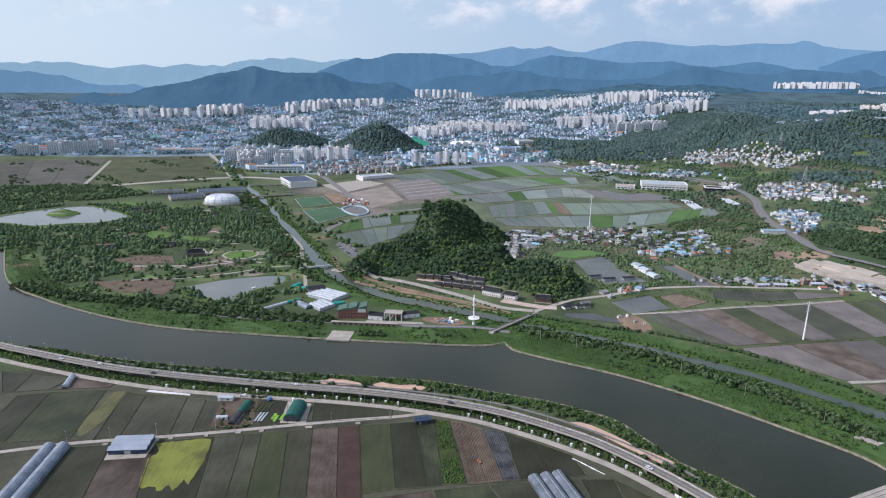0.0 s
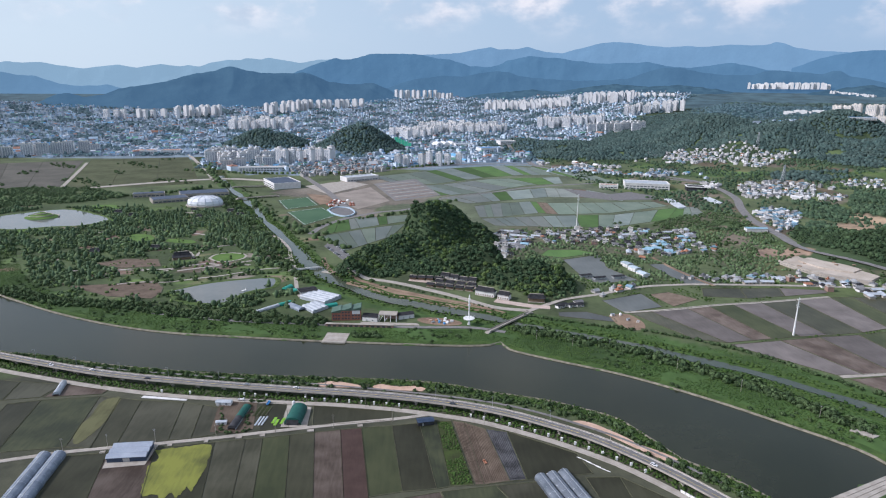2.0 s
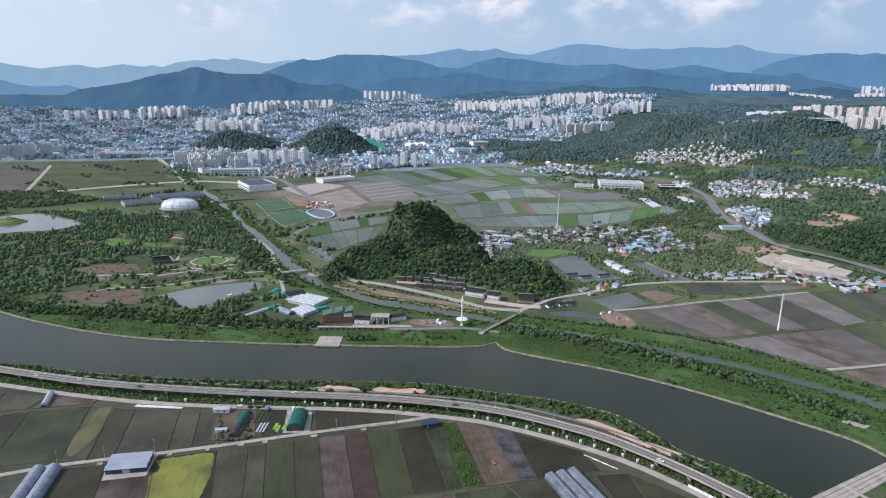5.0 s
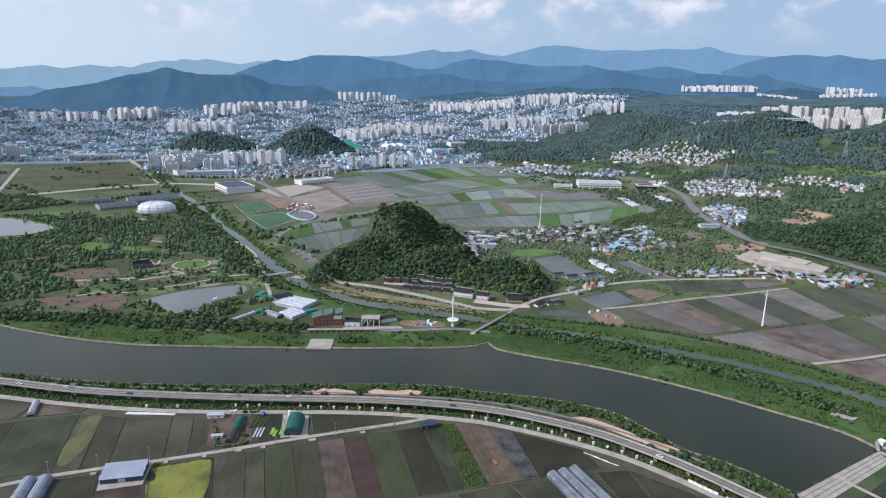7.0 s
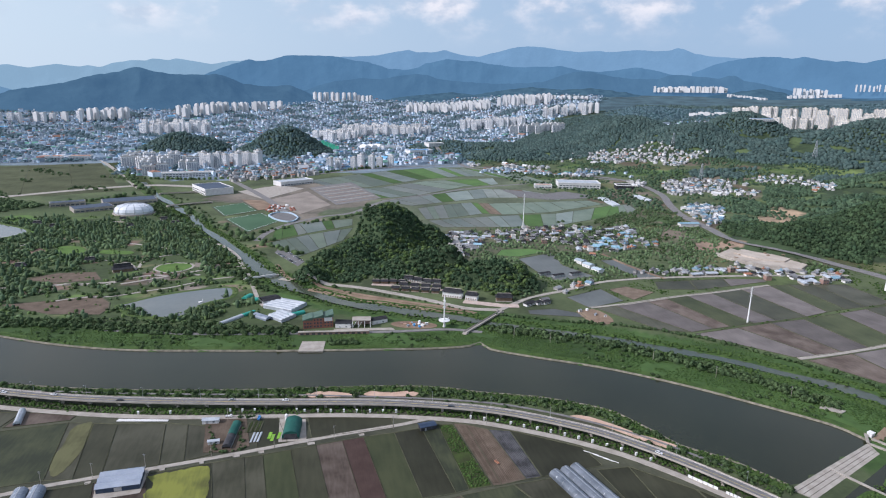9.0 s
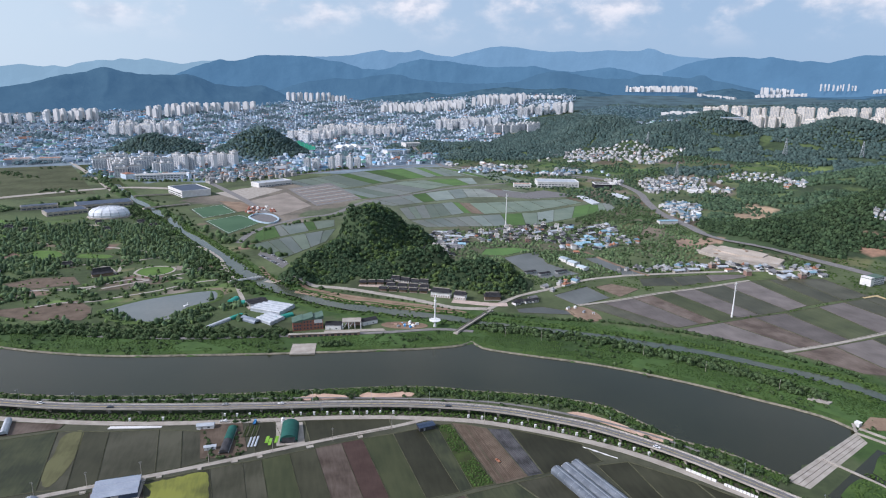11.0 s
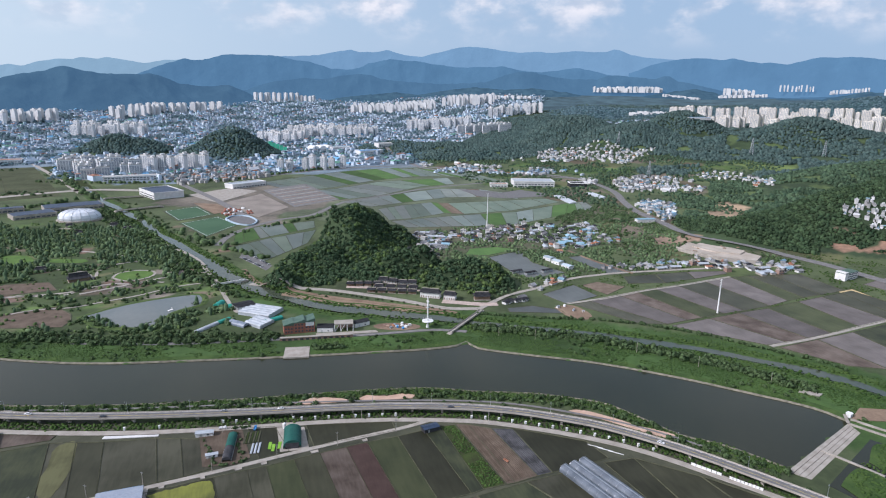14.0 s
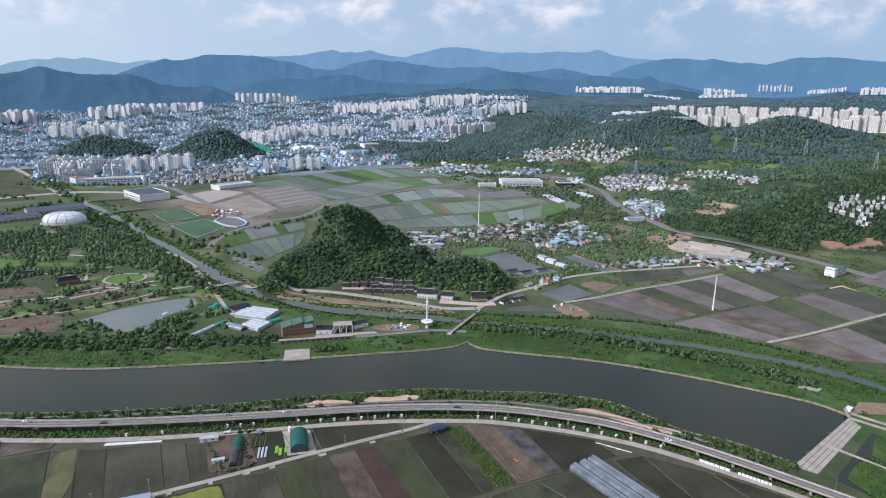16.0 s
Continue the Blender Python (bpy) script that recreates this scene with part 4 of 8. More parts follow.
M_PITCH = material("artificial_turf", (0.048, 0.105, 0.055), (0.068, 0.135, 0.072), 0.02, 0.9)
for p in PITCHES:
    q = np.array(p, float)
    mid = q.mean(0)
    pitch = flat("sports_pitch", mid + (q - mid) * 1.08, 0.2, M_BUND)
    tagged(pitch, "green sports pitch with white lines and a dull surround", "sports pitch", "sports pitches")
    flat("turf", q, 0.34, M_PITCH, pitch)
    for k in range(4):
        a, b = mid + (q[k] - mid) * 0.94, mid + (q[(k + 1) % 4] - mid) * 0.94
        d = (b - a) / np.linalg.norm(b - a)
        o = np.array((-d[1], d[0])) * 0.25
        flat("line", [a + o, b + o, b - o, a - o], 0.37 + 0.004 * k, M_WHITE, pitch)
# ---- ponds ----
def pond(poly, label):
    ob = flat("water", spline(poly + poly[:1], 10)[:-1], 0.35, M_POND)
    tagged(ob, label, "water", kind="structure")
    tagged(bank_ring(poly), "grassy pond bank", "bank", kind="structure")


def bank_ring(poly):
    line = spline(poly + poly[:1], 10)
    mid = line.mean(0)
    d = (line - mid) / np.linalg.norm(line - mid, axis=1)[:, None]
    v, f = [], []
    for p, n in zip(line, d):
        v += [(*(p - n * 0.8), 0.1), (*(p + n * 1.5), 0.9), (*(p + n * 5), 0.7), (*(p + n * 8), -0.3)]
    for i in range(len(line) - 1):
        for k in range(3):
            f.append((4 * i + k, 4 * i + k + 1, 4 * i + k + 5, 4 * i + k + 4))
    return part("pond_bank", v, f, M_GRASS)


pond([(-294, 683), (-260, 710), (-215, 727), (-190, 728), (-187, 695), (-212, 677), (-225, 641), (-253, 643), (-275, 656)], "still grey-green pond in the park")
pond([(-797, 1050), (-745, 1057), (-718, 1107), (-653, 1154), (-572, 1104), (-536, 1062), (-559, 1020), (-604, 1009), (-648, 990), (-713, 1009), (-738, 966)], "pale lake of the garden park")


# ---- shapes ----
class Shape:
    """Gathers simple solids into one mesh."""

    def __init__(self):
        self.v, self.f = [], []

    def box(self, x0, x1, y0, y1, z0, z1, turn=0.0, at=(0, 0)):
        c, s = math.cos(turn), math.sin(turn)
        k = len(self.v)
        for z in (z0, z1):
            for x, y in ((x0, y0), (x1, y0), (x1, y1), (x0, y1)):
                self.v.append((at[0] + x * c - y * s, at[1] + x * s + y * c, z))
        self.f += [tuple(k + i for i in q) for q in ((3, 2, 1, 0), (4, 5, 6, 7), (0, 1, 5, 4), (1, 2, 6, 5), (2, 3, 7, 6), (3, 0, 4, 7))]
        return self

    def gable(self, x0, x1, y0, y1, z0, rise, thick=0.3, hip=0.0):
        """A roof with its ridge along x; hip draws the ridge's ends in."""
        k, m = len(self.v), (y0 + y1) / 2
        for dz in (0, thick):
            self.v += [(x0, y0, z0 + dz), (x1, y0, z0 + dz), (x1, y1, z0 + dz), (x0, y1, z0 + dz), (x0 + hip, m, z0 + rise + dz), (x1 - hip, m, z0 + rise + dz)]
        for o, turn in ((0, True), (6, False)):
            for q in ((0, 1, 5, 4), (2, 3, 4, 5), (1, 2, 5), (3, 0, 4)):
                q = tuple(k + o + i for i in q)
                self.f.append(q[::-1] if turn else q)
        for a, b in ((0, 1), (1, 2), (2, 3), (3, 0)):
            self.f.append((k + a, k + b, k + b + 6, k + a + 6))
        return self

    def tube(self, x, y, z0, z1, r0, r1, n=10, cap=True):
        k = len(self.v)
        for z, r in ((z0, r0), (z1, r1)):
            self.v += [(x + r * math.cos(2 * math.pi * i / n), y + r * math.sin(2 * math.pi * i / n), z) for i in range(n)]
        self.f += [(k + i, k + (i + 1) % n, k + n + (i + 1) % n, k + n + i) for i in range(n)]
        if cap:
            self.f += [tuple(range(k + n, k + 2 * n)), tuple(range(k + n - 1, k - 1, -1))]
        return self

    def beam(self, a, b, r):
        """A thin square bar from a to b."""
        a, b = Vector(a), Vector(b)
        d = (b - a).normalized()
        u = d.cross(Vector((0.3, 0.2, 0.93))).normalized() * r
        w = d.cross(u).normalized() * r
        k = len(self.v)
        for p in (a, b):
            self.v += [tuple(p + u), tuple(p + w), tuple(p - u), tuple(p - w)]
        self.f += [(k + i, k + (i + 1) % 4, k + 4 + (i + 1) % 4, k + 4 + i) for i in range(4)]
        return self

    def vault(self, x0, x1, y0, y1, base, rise, n=10):
        """A barrel roof with its axis along y, open below."""
        k = len(self.v)
        m, r = (x0 + x1) / 2, (x1 - x0) / 2
        for y in (y0, y1):
            self.v += [(m - r * math.cos(math.pi * i / n), y, base + rise * math.sin(math.pi * i / n)) for i in range(n + 1)]
        self.f += [(k + i, k + n + 1 + i, k + n + 2 + i, k + i + 1) for i in range(n)]
        self.f += [tuple(range(k, k + n + 1)), tuple(range(k + 2 * n + 1, k + n, -1))]
        return self

    def make(self, name, mat, parent=None, label=""):
        return part(name, self.v, self.f, mat, parent, label)


def thing(name, m, label, category, group=""):
    """An empty at a thing's base that carries its parts."""
    ob = new(name)
    ob.matrix_basis = m
    return tagged(ob, label, category, group)


def on_land(x, y, turn=0.0, up=0.0):
    return pose(x, y, float(land(x, y)) + up, 0, 0, turn)


# ---- viaduct ----
def bands(name, line, offsets, mat, parent, label=""):
    """A closed section swept along a line; offsets: sideways and height."""
    v, f, n = [], [], len(offsets)
    d = np.gradient(line, axis=0)
    d /= np.linalg.norm(d, axis=1)[:, None]
    side = np.stack([-d[:, 1], d[:, 0]], 1)
    for p, s in zip(line, side):
        v += [(p[0] + s[0] * o, p[1] + s[1] * o, z) for o, z in offsets]
    for i in range(len(line) - 1):
        for k in range(n):
            f.append((i * n + k, i * n + (k + 1) % n, (i + 1) * n + (k + 1) % n, (i + 1) * n + k))
    return part(name, v, f, mat, parent, label)


DECK = 5.0
deck_line = spline(VIADUCT, 7)
viaduct = thing("viaduct", pose(0, 0, 0), "long two-lane concrete road viaduct beside the river", "bridge")
bands("deck", deck_line, [(-4.0, DECK), (-4.0, DECK - 0.4), (-2.3, DECK - 0.6), (-2.1, DECK - 1.6), (2.1, DECK - 1.6), (2.3, DECK - 0.6), (4.0, DECK - 0.4), (4.0, DECK)], M_CONCRETE, viaduct)
bands("roadway", deck_line, [(-3.6, DECK + 0.02), (3.6, DECK + 0.02), (3.6, DECK + 0.06), (-3.6, DECK + 0.06)], M_ASPHALT, viaduct, "grey asphalt roadway")
for o in (-3.8, 3.8):
    bands("parapet", deck_line, [(o - 0.2, DECK), (o + 0.2, DECK), (o + 0.15, DECK + 0.8), (o - 0.15, DECK + 0.8)], M_CONCRETE, viaduct)
for o in (-3.3, 3.3):
    bands("edge_line", deck_line, [(o - 0.12, DECK + 0.07), (o + 0.12, DECK + 0.07), (o + 0.12, DECK + 0.08), (o - 0.12, DECK + 0.08)], M_WHITE, viaduct)
bands("centre_line", deck_line, [(-0.12, DECK + 0.07), (0.12, DECK + 0.07), (0.12, DECK + 0.08), (-0.12, DECK + 0.08)], material("yellow_paint", (0.55, 0.42, 0.10), (0.65, 0.5, 0.12), 0.5, 0.6), viaduct, "yellow centre line")
run = np.concatenate([[0], np.cumsum(np.linalg.norm(np.diff(deck_line, axis=0), axis=1))])
pier_shape = Shape().box(-0.75, 0.75, -0.8, 0.8, -1.5, DECK - 2.7)
k = len(pier_shape.v)
pier_shape.v += [(-0.7, -0.8, DECK - 2.7), (0.7, -0.8, DECK - 2.7), (0.7, 0.8, DECK - 2.7), (-0.7, 0.8, DECK - 2.7), (-0.7, -3.6, DECK - 1.7), (0.7, -3.6, DECK - 1.7), (0.7, 3.6, DECK - 1.7), (-0.7, 3.6, DECK - 1.7)]
pier_shape.f += [tuple(k + i for i in q) for q in ((4, 5, 6, 7), (0, 1, 5, 4), (1, 2, 6, 5), (2, 3, 7, 6), (3, 0, 4, 7))]
first = None
for s in np.arange(11, run[-1], 35.0 / 1.65):
    x, y = np.interp(s, run, deck_line[:, 0]), np.interp(s, run, deck_line[:, 1])
    x2, y2 = np.interp(s + 1, run, deck_line[:, 0]), np.interp(s + 1, run, deck_line[:, 1])
    m = Matrix.Translation((x, y, 0)) @ Matrix.Rotation(math.atan2(y2 - y, x2 - x), 4, "Z")
    if first is None:
        first = pier_shape.make("pier", M_CONCRETE, viaduct, "hammerhead concrete pier")
        first.matrix_basis = m
    else:
        o = new("pier", first.data)
        o.parent, o.matrix_basis = viaduct, m

# ---- vegetation ----
def blob(seed, sub, squash=0.85, rough=0.34, cut=-0.45):
    """A lumpy crown of unit radius, without its underside."""
    bm = bmesh.new()
    bmesh.ops.create_icosphere(bm, subdivisions=sub, radius=1.0)
    o = Vector((seed * 7.3, seed * 3.1, seed * 1.7))
    for v in bm.verts:
        d = v.co.normalized()
        r = 1 + rough * noise.noise(d * 1.7 + o) + rough * 0.75 * noise.noise(d * 4.1 + o)
        v.co = Vector((d.x * r, d.y * r, d.z * r * squash))
    bmesh.ops.delete(bm, geom=[f for f in bm.faces if f.calc_center_median().z < cut], context="FACES")
    bm.verts.index_update()
    tri = [tuple(v.index for v in f.verts) for f in bm.faces]
    used = sorted({i for t in tri for i in t})
    at = {j: i for i, j in enumerate(used)}
    bm.verts.ensure_lookup_table()
    out = np.array([bm.verts[j].co[:] for j in used]), np.array([[at[i] for i in t] for t in tri])
    bm.free()
    return out


def leafy(seed, n, leaf=0.30, squash=0.9):
    """A crown of loose leaf clumps round a lumpy core."""
    rng = np.random.default_rng(seed)
    cv, cf = blob(seed, 1, squash, 0.4, -0.6)
    V, Fs = [cv * 0.72], [cf]
    count = len(cv)
    for _ in range(n):
        d = rng.normal(size=3)
        d /= np.linalg.norm(d)
        d[2] = abs(d[2]) * 0.9 - 0.25 if rng.random() < 0.8 else d[2]
        p = d * rng.uniform(0.65, 1.08) * (1, 1, squash) * (1 + 0.25 * math.sin(5 * d[0] + seed) * math.cos(4 * d[1]))
        u = rng.normal(size=3)
        u = np.cross(u, d) + 0.4 * u
        u /= np.linalg.norm(u)
        w = np.cross(d, u) + 0.5 * rng.normal(size=3) * 0.5
        s = leaf * rng.uniform(0.6, 1.3)
        V.append(np.array([p - u * s, p + w * s * 0.7 + d * s * 0.2, p + u * s, p - w * s * 0.7 - d * s * 0.1]))
        Fs.append(np.array([[0, 1, 2], [0, 2, 3]]) + count)
        count += 4
    return np.vstack(V), np.vstack(Fs)


def grow(name, places, kinds, mat, label, category="trees", height=1.0, smooth=False):
    """One mesh of many crowns. places: x, y, z, size."""
    places = np.array(places, float)
    rng = np.random.default_rng(len(places))
    pick, ang = rng.integers(0, len(kinds), len(places)), rng.uniform(0, 6.28, len(places))
    stretch = rng.uniform(0.85, 1.25, len(places)) * height
    V, Fs, count = [], [], 0
    for k, (tv, tf) in enumerate(kinds):
        q = places[pick == k]
        if not len(q):
            continue
        c, s = np.cos(ang[pick == k]), np.sin(ang[pick == k])
        z = q[:, 3]
        x = (tv[None, :, 0] * c[:, None] - tv[None, :, 1] * s[:, None]) * z[:, None] + q[:, 0:1]
        y = (tv[None, :, 0] * s[:, None] + tv[None, :, 1] * c[:, None]) * z[:, None] + q[:, 1:2]
        h = (tv[None, :, 2] + 0.42) * (z * stretch[pick == k])[:, None] + q[:, 2:3]
        V.append(np.stack([x, y, h], -1).reshape(-1, 3))
        Fs.append((tf[None] + (np.arange(len(q)) * len(tv))[:, None, None]).reshape(-1, 3) + count)
        count += len(q) * len(tv)
    V, Fs = np.vstack(V), np.vstack(Fs)
    me = bpy.data.meshes.new(name)
    me.vertices.add(len(V))
    me.vertices.foreach_set("co", V.astype("f").ravel())
    me.loops.add(Fs.size)
    me.loops.foreach_set("vertex_index", Fs.ravel().astype("i"))
    me.polygons.add(len(Fs))
    me.polygons.foreach_set("loop_start", np.arange(0, Fs.size, 3, dtype="i"))
    if smooth:
        me.polygons.foreach_set("use_smooth", np.ones(len(Fs), bool))
    me.update(calc_edges=True)
    me.materials.append(mat)
    return tagged(new(name, me), label, category, kind="stuff")


def spread_over(box, gap, keep, size, seed):
    """Points on a shaken grid where keep() says yes."""
    rng = np.random.default_rng(seed)
    X, Y = np.meshgrid(np.arange(box[0], box[2], gap), np.arange(box[1], box[3], gap))
    X, Y = X + rng.uniform(-0.5, 0.5, X.shape) * gap, Y + rng.uniform(-0.5, 0.5, Y.shape) * gap
    ok = keep(X, Y)
    X, Y = X[ok], Y[ok]
    return np.stack([X, Y, land(X, Y), rng.uniform(*size, X.shape)], 1)


def along(points, gap, offset, size, seed, skip=0.0, jitter=1.0):
    """Points beside a line."""
    rng = np.random.default_rng(seed)
    line = spline(points, gap)
    l, _ = sides(line, offset, 0)
    l = l + rng.normal(size=l.shape) * jitter
    l = l[rng.random(len(l)) > skip]
    return np.stack([l[:, 0], l[:, 1], land(l[:, 0], l[:, 1]), rng.uniform(*size, len(l))], 1)


ROUND = [leafy(i, 46, 0.36, 0.85) for i in range(6)]
SMALL = [blob(i + 20, 1, 0.9, 0.45, -0.5) for i in range(6)]
LEAFY = [leafy(i + 40, 64, 0.30) for i in range(5)]
HALF = [blob(i + 80, 1, 0.8, 0.4, 0.0) for i in range(4)]
TUFT = [blob(i + 60, 1, 0.6, 0.5, -0.2) for i in range(5)]
ALL_HILLS = HILLS_MID + HILLS_BACK + HILLS_EAST

HILL_FOOT = np.array([(-121, 746), (-101, 736), (-74, 733), (-41, 732), (-27, 756), (-4, 758), (38, 753), (59, 741), (62, 717), (74, 683), (105, 671), (147, 667), (172, 700), (120, 730), (60, 790), (0, 860), (-90, 800)], float)
hill_trees = spread_over((-170, 640, 190, 1060), 4.9, lambda X, Y: (bumps(X, Y, HILLS_MID) > 4.0) | inside(X, Y, HILL_FOOT), (2.2, 4.1), 1)
light = np.random.default_rng(11).random(len(hill_trees)) < np.where(patchy(hill_trees[:, 0], hill_trees[:, 1], 17, 0.7), 0.55, 0.08)
grow("hill_woods", hill_trees[~light], ROUND, M_HILLWOOD, "dense dark green woods on the low hill")
grow("hill_young_trees", hill_trees[light], ROUND, M_LIGHTLEAF, "light green trees among the woods of the hill")
VILLAGES = [[(818, 2053), (902, 2060), (969, 1988), (1010, 1999), (1034, 1954), (1043, 1887), (1059, 1825), (1134, 1815), (1110, 1778), (986, 1708), (922, 1643), (859, 1771), (760, 1907)],
            [(736, 1409), (803, 1454), (826, 1411), (889, 1418), (907, 1396), (861, 1319), (912, 1277), (888, 1244), (854, 1279), (759, 1305), (701, 1274), (696, 1305)],
            [(997, 1426), (1032, 1440), (1089, 1416), (1103, 1351), (1104, 1279), (1016, 1180), (992, 1206), (1030, 1291), (1003, 1344), (958, 1364)],
            [(624, 1130), (678, 1173), (709, 1128), (668, 1057), (599, 977), (593, 1015), (608, 1088)],
            [(793, 806), (832, 805), (855, 809), (889, 784), (863, 761), (838, 759), (797, 728), (785, 758), (789, 775), (776, 785)],
            [(420, 640), (545, 640), (545, 740), (440, 760)]]
GROVES = [[(599, 977), (679, 1045), (701, 1024), (720, 988), (605, 820), (577, 781), (556, 792), (553, 851), (543, 877)],
          [(616, 844), (801, 1021), (848, 1035), (973, 1137), (1027, 1103), (652, 708), (625, 741), (600, 766), (582, 782)],
          [(910, 1569), (998, 1560), (1074, 1521), (1029, 1458), (934, 1417), (845, 1471)],
          [(963, 1330), (976, 1235), (961, 1153), (850, 1081), (813, 1096), (859, 1209)],
          [(427, 1084), (503, 1147), (570, 1116), (559, 1032), (509, 986), (468, 1009), (418, 1017)],
          [(790, 1225), (837, 1216), (792, 1102), (670, 1016), (697, 1097)],
          [(653, 1746), (724, 1710), (682, 1618), (612, 1645)]]
QUARRY = [(510, 816), (539, 810), (540, 781), (553, 751), (561, 720), (534, 700), (517, 711), (495, 731), (483, 769), (479, 793)]


def clear(X, Y):
    free = np.ones(X.shape, bool)
    for p in VILLAGES + [QUARRY]:
        free &= ~inside(X, Y, np.array(p, float))
    for p in ([(334, 1795), (412, 1740), (527, 1684), (623, 1594), (657, 1464), (675, 1357), (718, 1395), (727, 1576), (678, 1722), (583, 1842), (458, 1907), (377, 1946)], [(765, 1467), (845, 1471), (902, 1414), (954, 1318), (883, 1242), (794, 1252), (743, 1279), (704, 1319)], [(634, 1153), (705, 1192), (702, 1118), (617, 994), (577, 979), (588, 1047)]):
        free &= ~inside(X, Y, np.array(p, float)) | patchy(X, Y, 7, 1.0)
    return free & (away(X, Y, np.array(ROAD_MAIN, float)) > 14)


def east_woods(X, Y):
    b = bumps(X, Y, HILLS_EAST)
    groves = np.zeros(X.shape, bool)
    for p in GROVES:
        groves |= inside(X, Y, np.array(p, float))
    bare = np.zeros(X.shape, bool)
    for colour, p in MEADOWS:
        bare |= inside(X, Y, np.array(p, float))
    return clear(X, Y) & ~bare & ~(glades(X, Y) & (b < 90)) & (groves | ((b > 8) & (patchy(X, Y, 60, -1.2) | (b > 70) | (Y < 1050))))


grow("east_woods", spread_over((470, 600, 1150, 1000), 4.8, east_woods, (2.0, 4.0), 2), ROUND[:3] + SMALL[:3], M_NEARWOOD, "mixed green woods on the eastern hill")
grow("valley_woods", spread_over((600, 1000, 1500, 1320), 6.8, east_woods, (2.8, 5.2), 12), SMALL, M_EASTWOOD, "mixed green woods on the eastern slopes")
grow("ridge_woods", spread_over((650, 1320, 2300, 2650), 9, east_woods, (3.8, 7.0), 3), SMALL, M_HAZERIDGE, "dark green woods on the ridge, tinted with haze")
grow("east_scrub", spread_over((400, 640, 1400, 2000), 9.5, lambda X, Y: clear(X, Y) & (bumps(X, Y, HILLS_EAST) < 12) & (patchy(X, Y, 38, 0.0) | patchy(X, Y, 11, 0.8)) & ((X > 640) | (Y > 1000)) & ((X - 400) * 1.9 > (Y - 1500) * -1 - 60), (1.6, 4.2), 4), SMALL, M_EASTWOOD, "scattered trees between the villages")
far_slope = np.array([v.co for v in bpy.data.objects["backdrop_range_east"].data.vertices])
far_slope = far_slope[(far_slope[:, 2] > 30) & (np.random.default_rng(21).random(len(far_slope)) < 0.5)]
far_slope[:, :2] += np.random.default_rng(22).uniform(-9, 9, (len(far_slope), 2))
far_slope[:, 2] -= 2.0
grow("range_woods", np.column_stack([far_slope, np.random.default_rng(23).uniform(5, 10, len(far_slope))]), HALF, M_HAZEWOODS, "hazy woods on the hills behind the eastern ridge", height=0.8)
grow("town_edge_woods", spread_over((260, 1860, 1340, 3120), 8.5, lambda X, Y: clear(X, Y) & ((bumps(X, Y, HILLS_EAST) > 7) | inside(X, Y, np.array([(540, 2340), (840, 2780), (1190, 3120), (1330, 2700), (900, 2250)], float))) & (patchy(X, Y, 31, -1.35) | patchy(X, Y, 12, 0.4)), (3.6, 6.6), 14), SMALL, M_HAZERIDGE, "dark woods on the low hill before the town")
grow("back_woods", spread_over((-900, 2100, 120, 2700), 8.5, lambda X, Y: bumps(X, Y, HILLS_BACK) > 9, (4.2, 7.2), 5), SMALL, M_HAZERIDGE, "dark haze-tinted woods on the hills in town")
grow("back_valley_woods", spread_over((700, 2300, 3300, 3500), 15, lambda X, Y: inside(X, Y, np.array([(860, 2620), (1260, 3080), (1700, 3400), (2500, 3000), (3300, 2200), (2600, 1900), (1700, 2450), (1200, 2500)], float)) & patchy(X, Y, 70, -1.7), (5.5, 10), 95), HALF, M_HAZERIDGE, "dark woods behind the ridge", height=0.9)
PARK = np.array([(-760, 760), (-560, 860), (-470, 720), (-390, 655), (-290, 632), (-150, 606), (-150, 690), (-172, 760), (-200, 870), (-262, 1010), (-300, 1120), (-420, 1200), (-560, 1180), (-800, 1160)], float)
POND_ONE = np.array([(-295, 698), (-286, 708), (-264, 711), (-238, 721), (-215, 732), (-196, 731), (-190, 715), (-191, 691), (-206, 673), (-221, 656), (-240, 645), (-255, 652), (-268, 666), (-288, 678)], float)
POND_TWO = np.array([(-815, 1049), (-757, 1075), (-731, 1128), (-665, 1176), (-575, 1120), (-526, 1062), (-546, 1003), (-595, 993), (-640, 978), (-700, 988), (-741, 946)], float)
LAWNS = [[(-461, 939), (-442, 981), (-400, 932), (-415, 902)], [(-310, 834), (-282, 879), (-254, 849), (-261, 812)], [(-418, 702), (-372, 710), (-327, 723), (-307, 695), (-302, 673), (-306, 656), (-357, 664), (-399, 690)], [(-436, 793), (-407, 824), (-358, 823), (-338, 782), (-387, 769)], [(-390, 915), (-342, 926), (-324, 886), (-373, 883)],
         [(-525, 1191), (-474, 1288), (-410, 1348), (-364, 1151), (-494, 1129)],
         [(-294, 820), (-291, 839), (-272, 848), (-252, 839), (-249, 821), (-260, 807), (-278, 803)], [(-453, 960), (-424, 955), (-408, 930), (-403, 904), (-436, 905)], [(-387, 930), (-345, 918), (-344, 902), (-385, 913)]]
PARK_GROVES = [[(-410, 1124), (-353, 1126), (-298, 1096), (-286, 983), (-343, 985), (-393, 1049)],
               [(-341, 950), (-310, 1001), (-240, 959), (-220, 783), (-234, 796), (-248, 883), (-326, 893)],
               [(-439, 1010), (-374, 1024), (-356, 937), (-417, 940)], [(-429, 897), (-402, 908), (-333, 885), (-330, 856), (-369, 867), (-415, 848)], [(-238, 636), (-219, 653), (-195, 682), (-183, 666), (-192, 634), (-208, 617), (-236, 615)]]


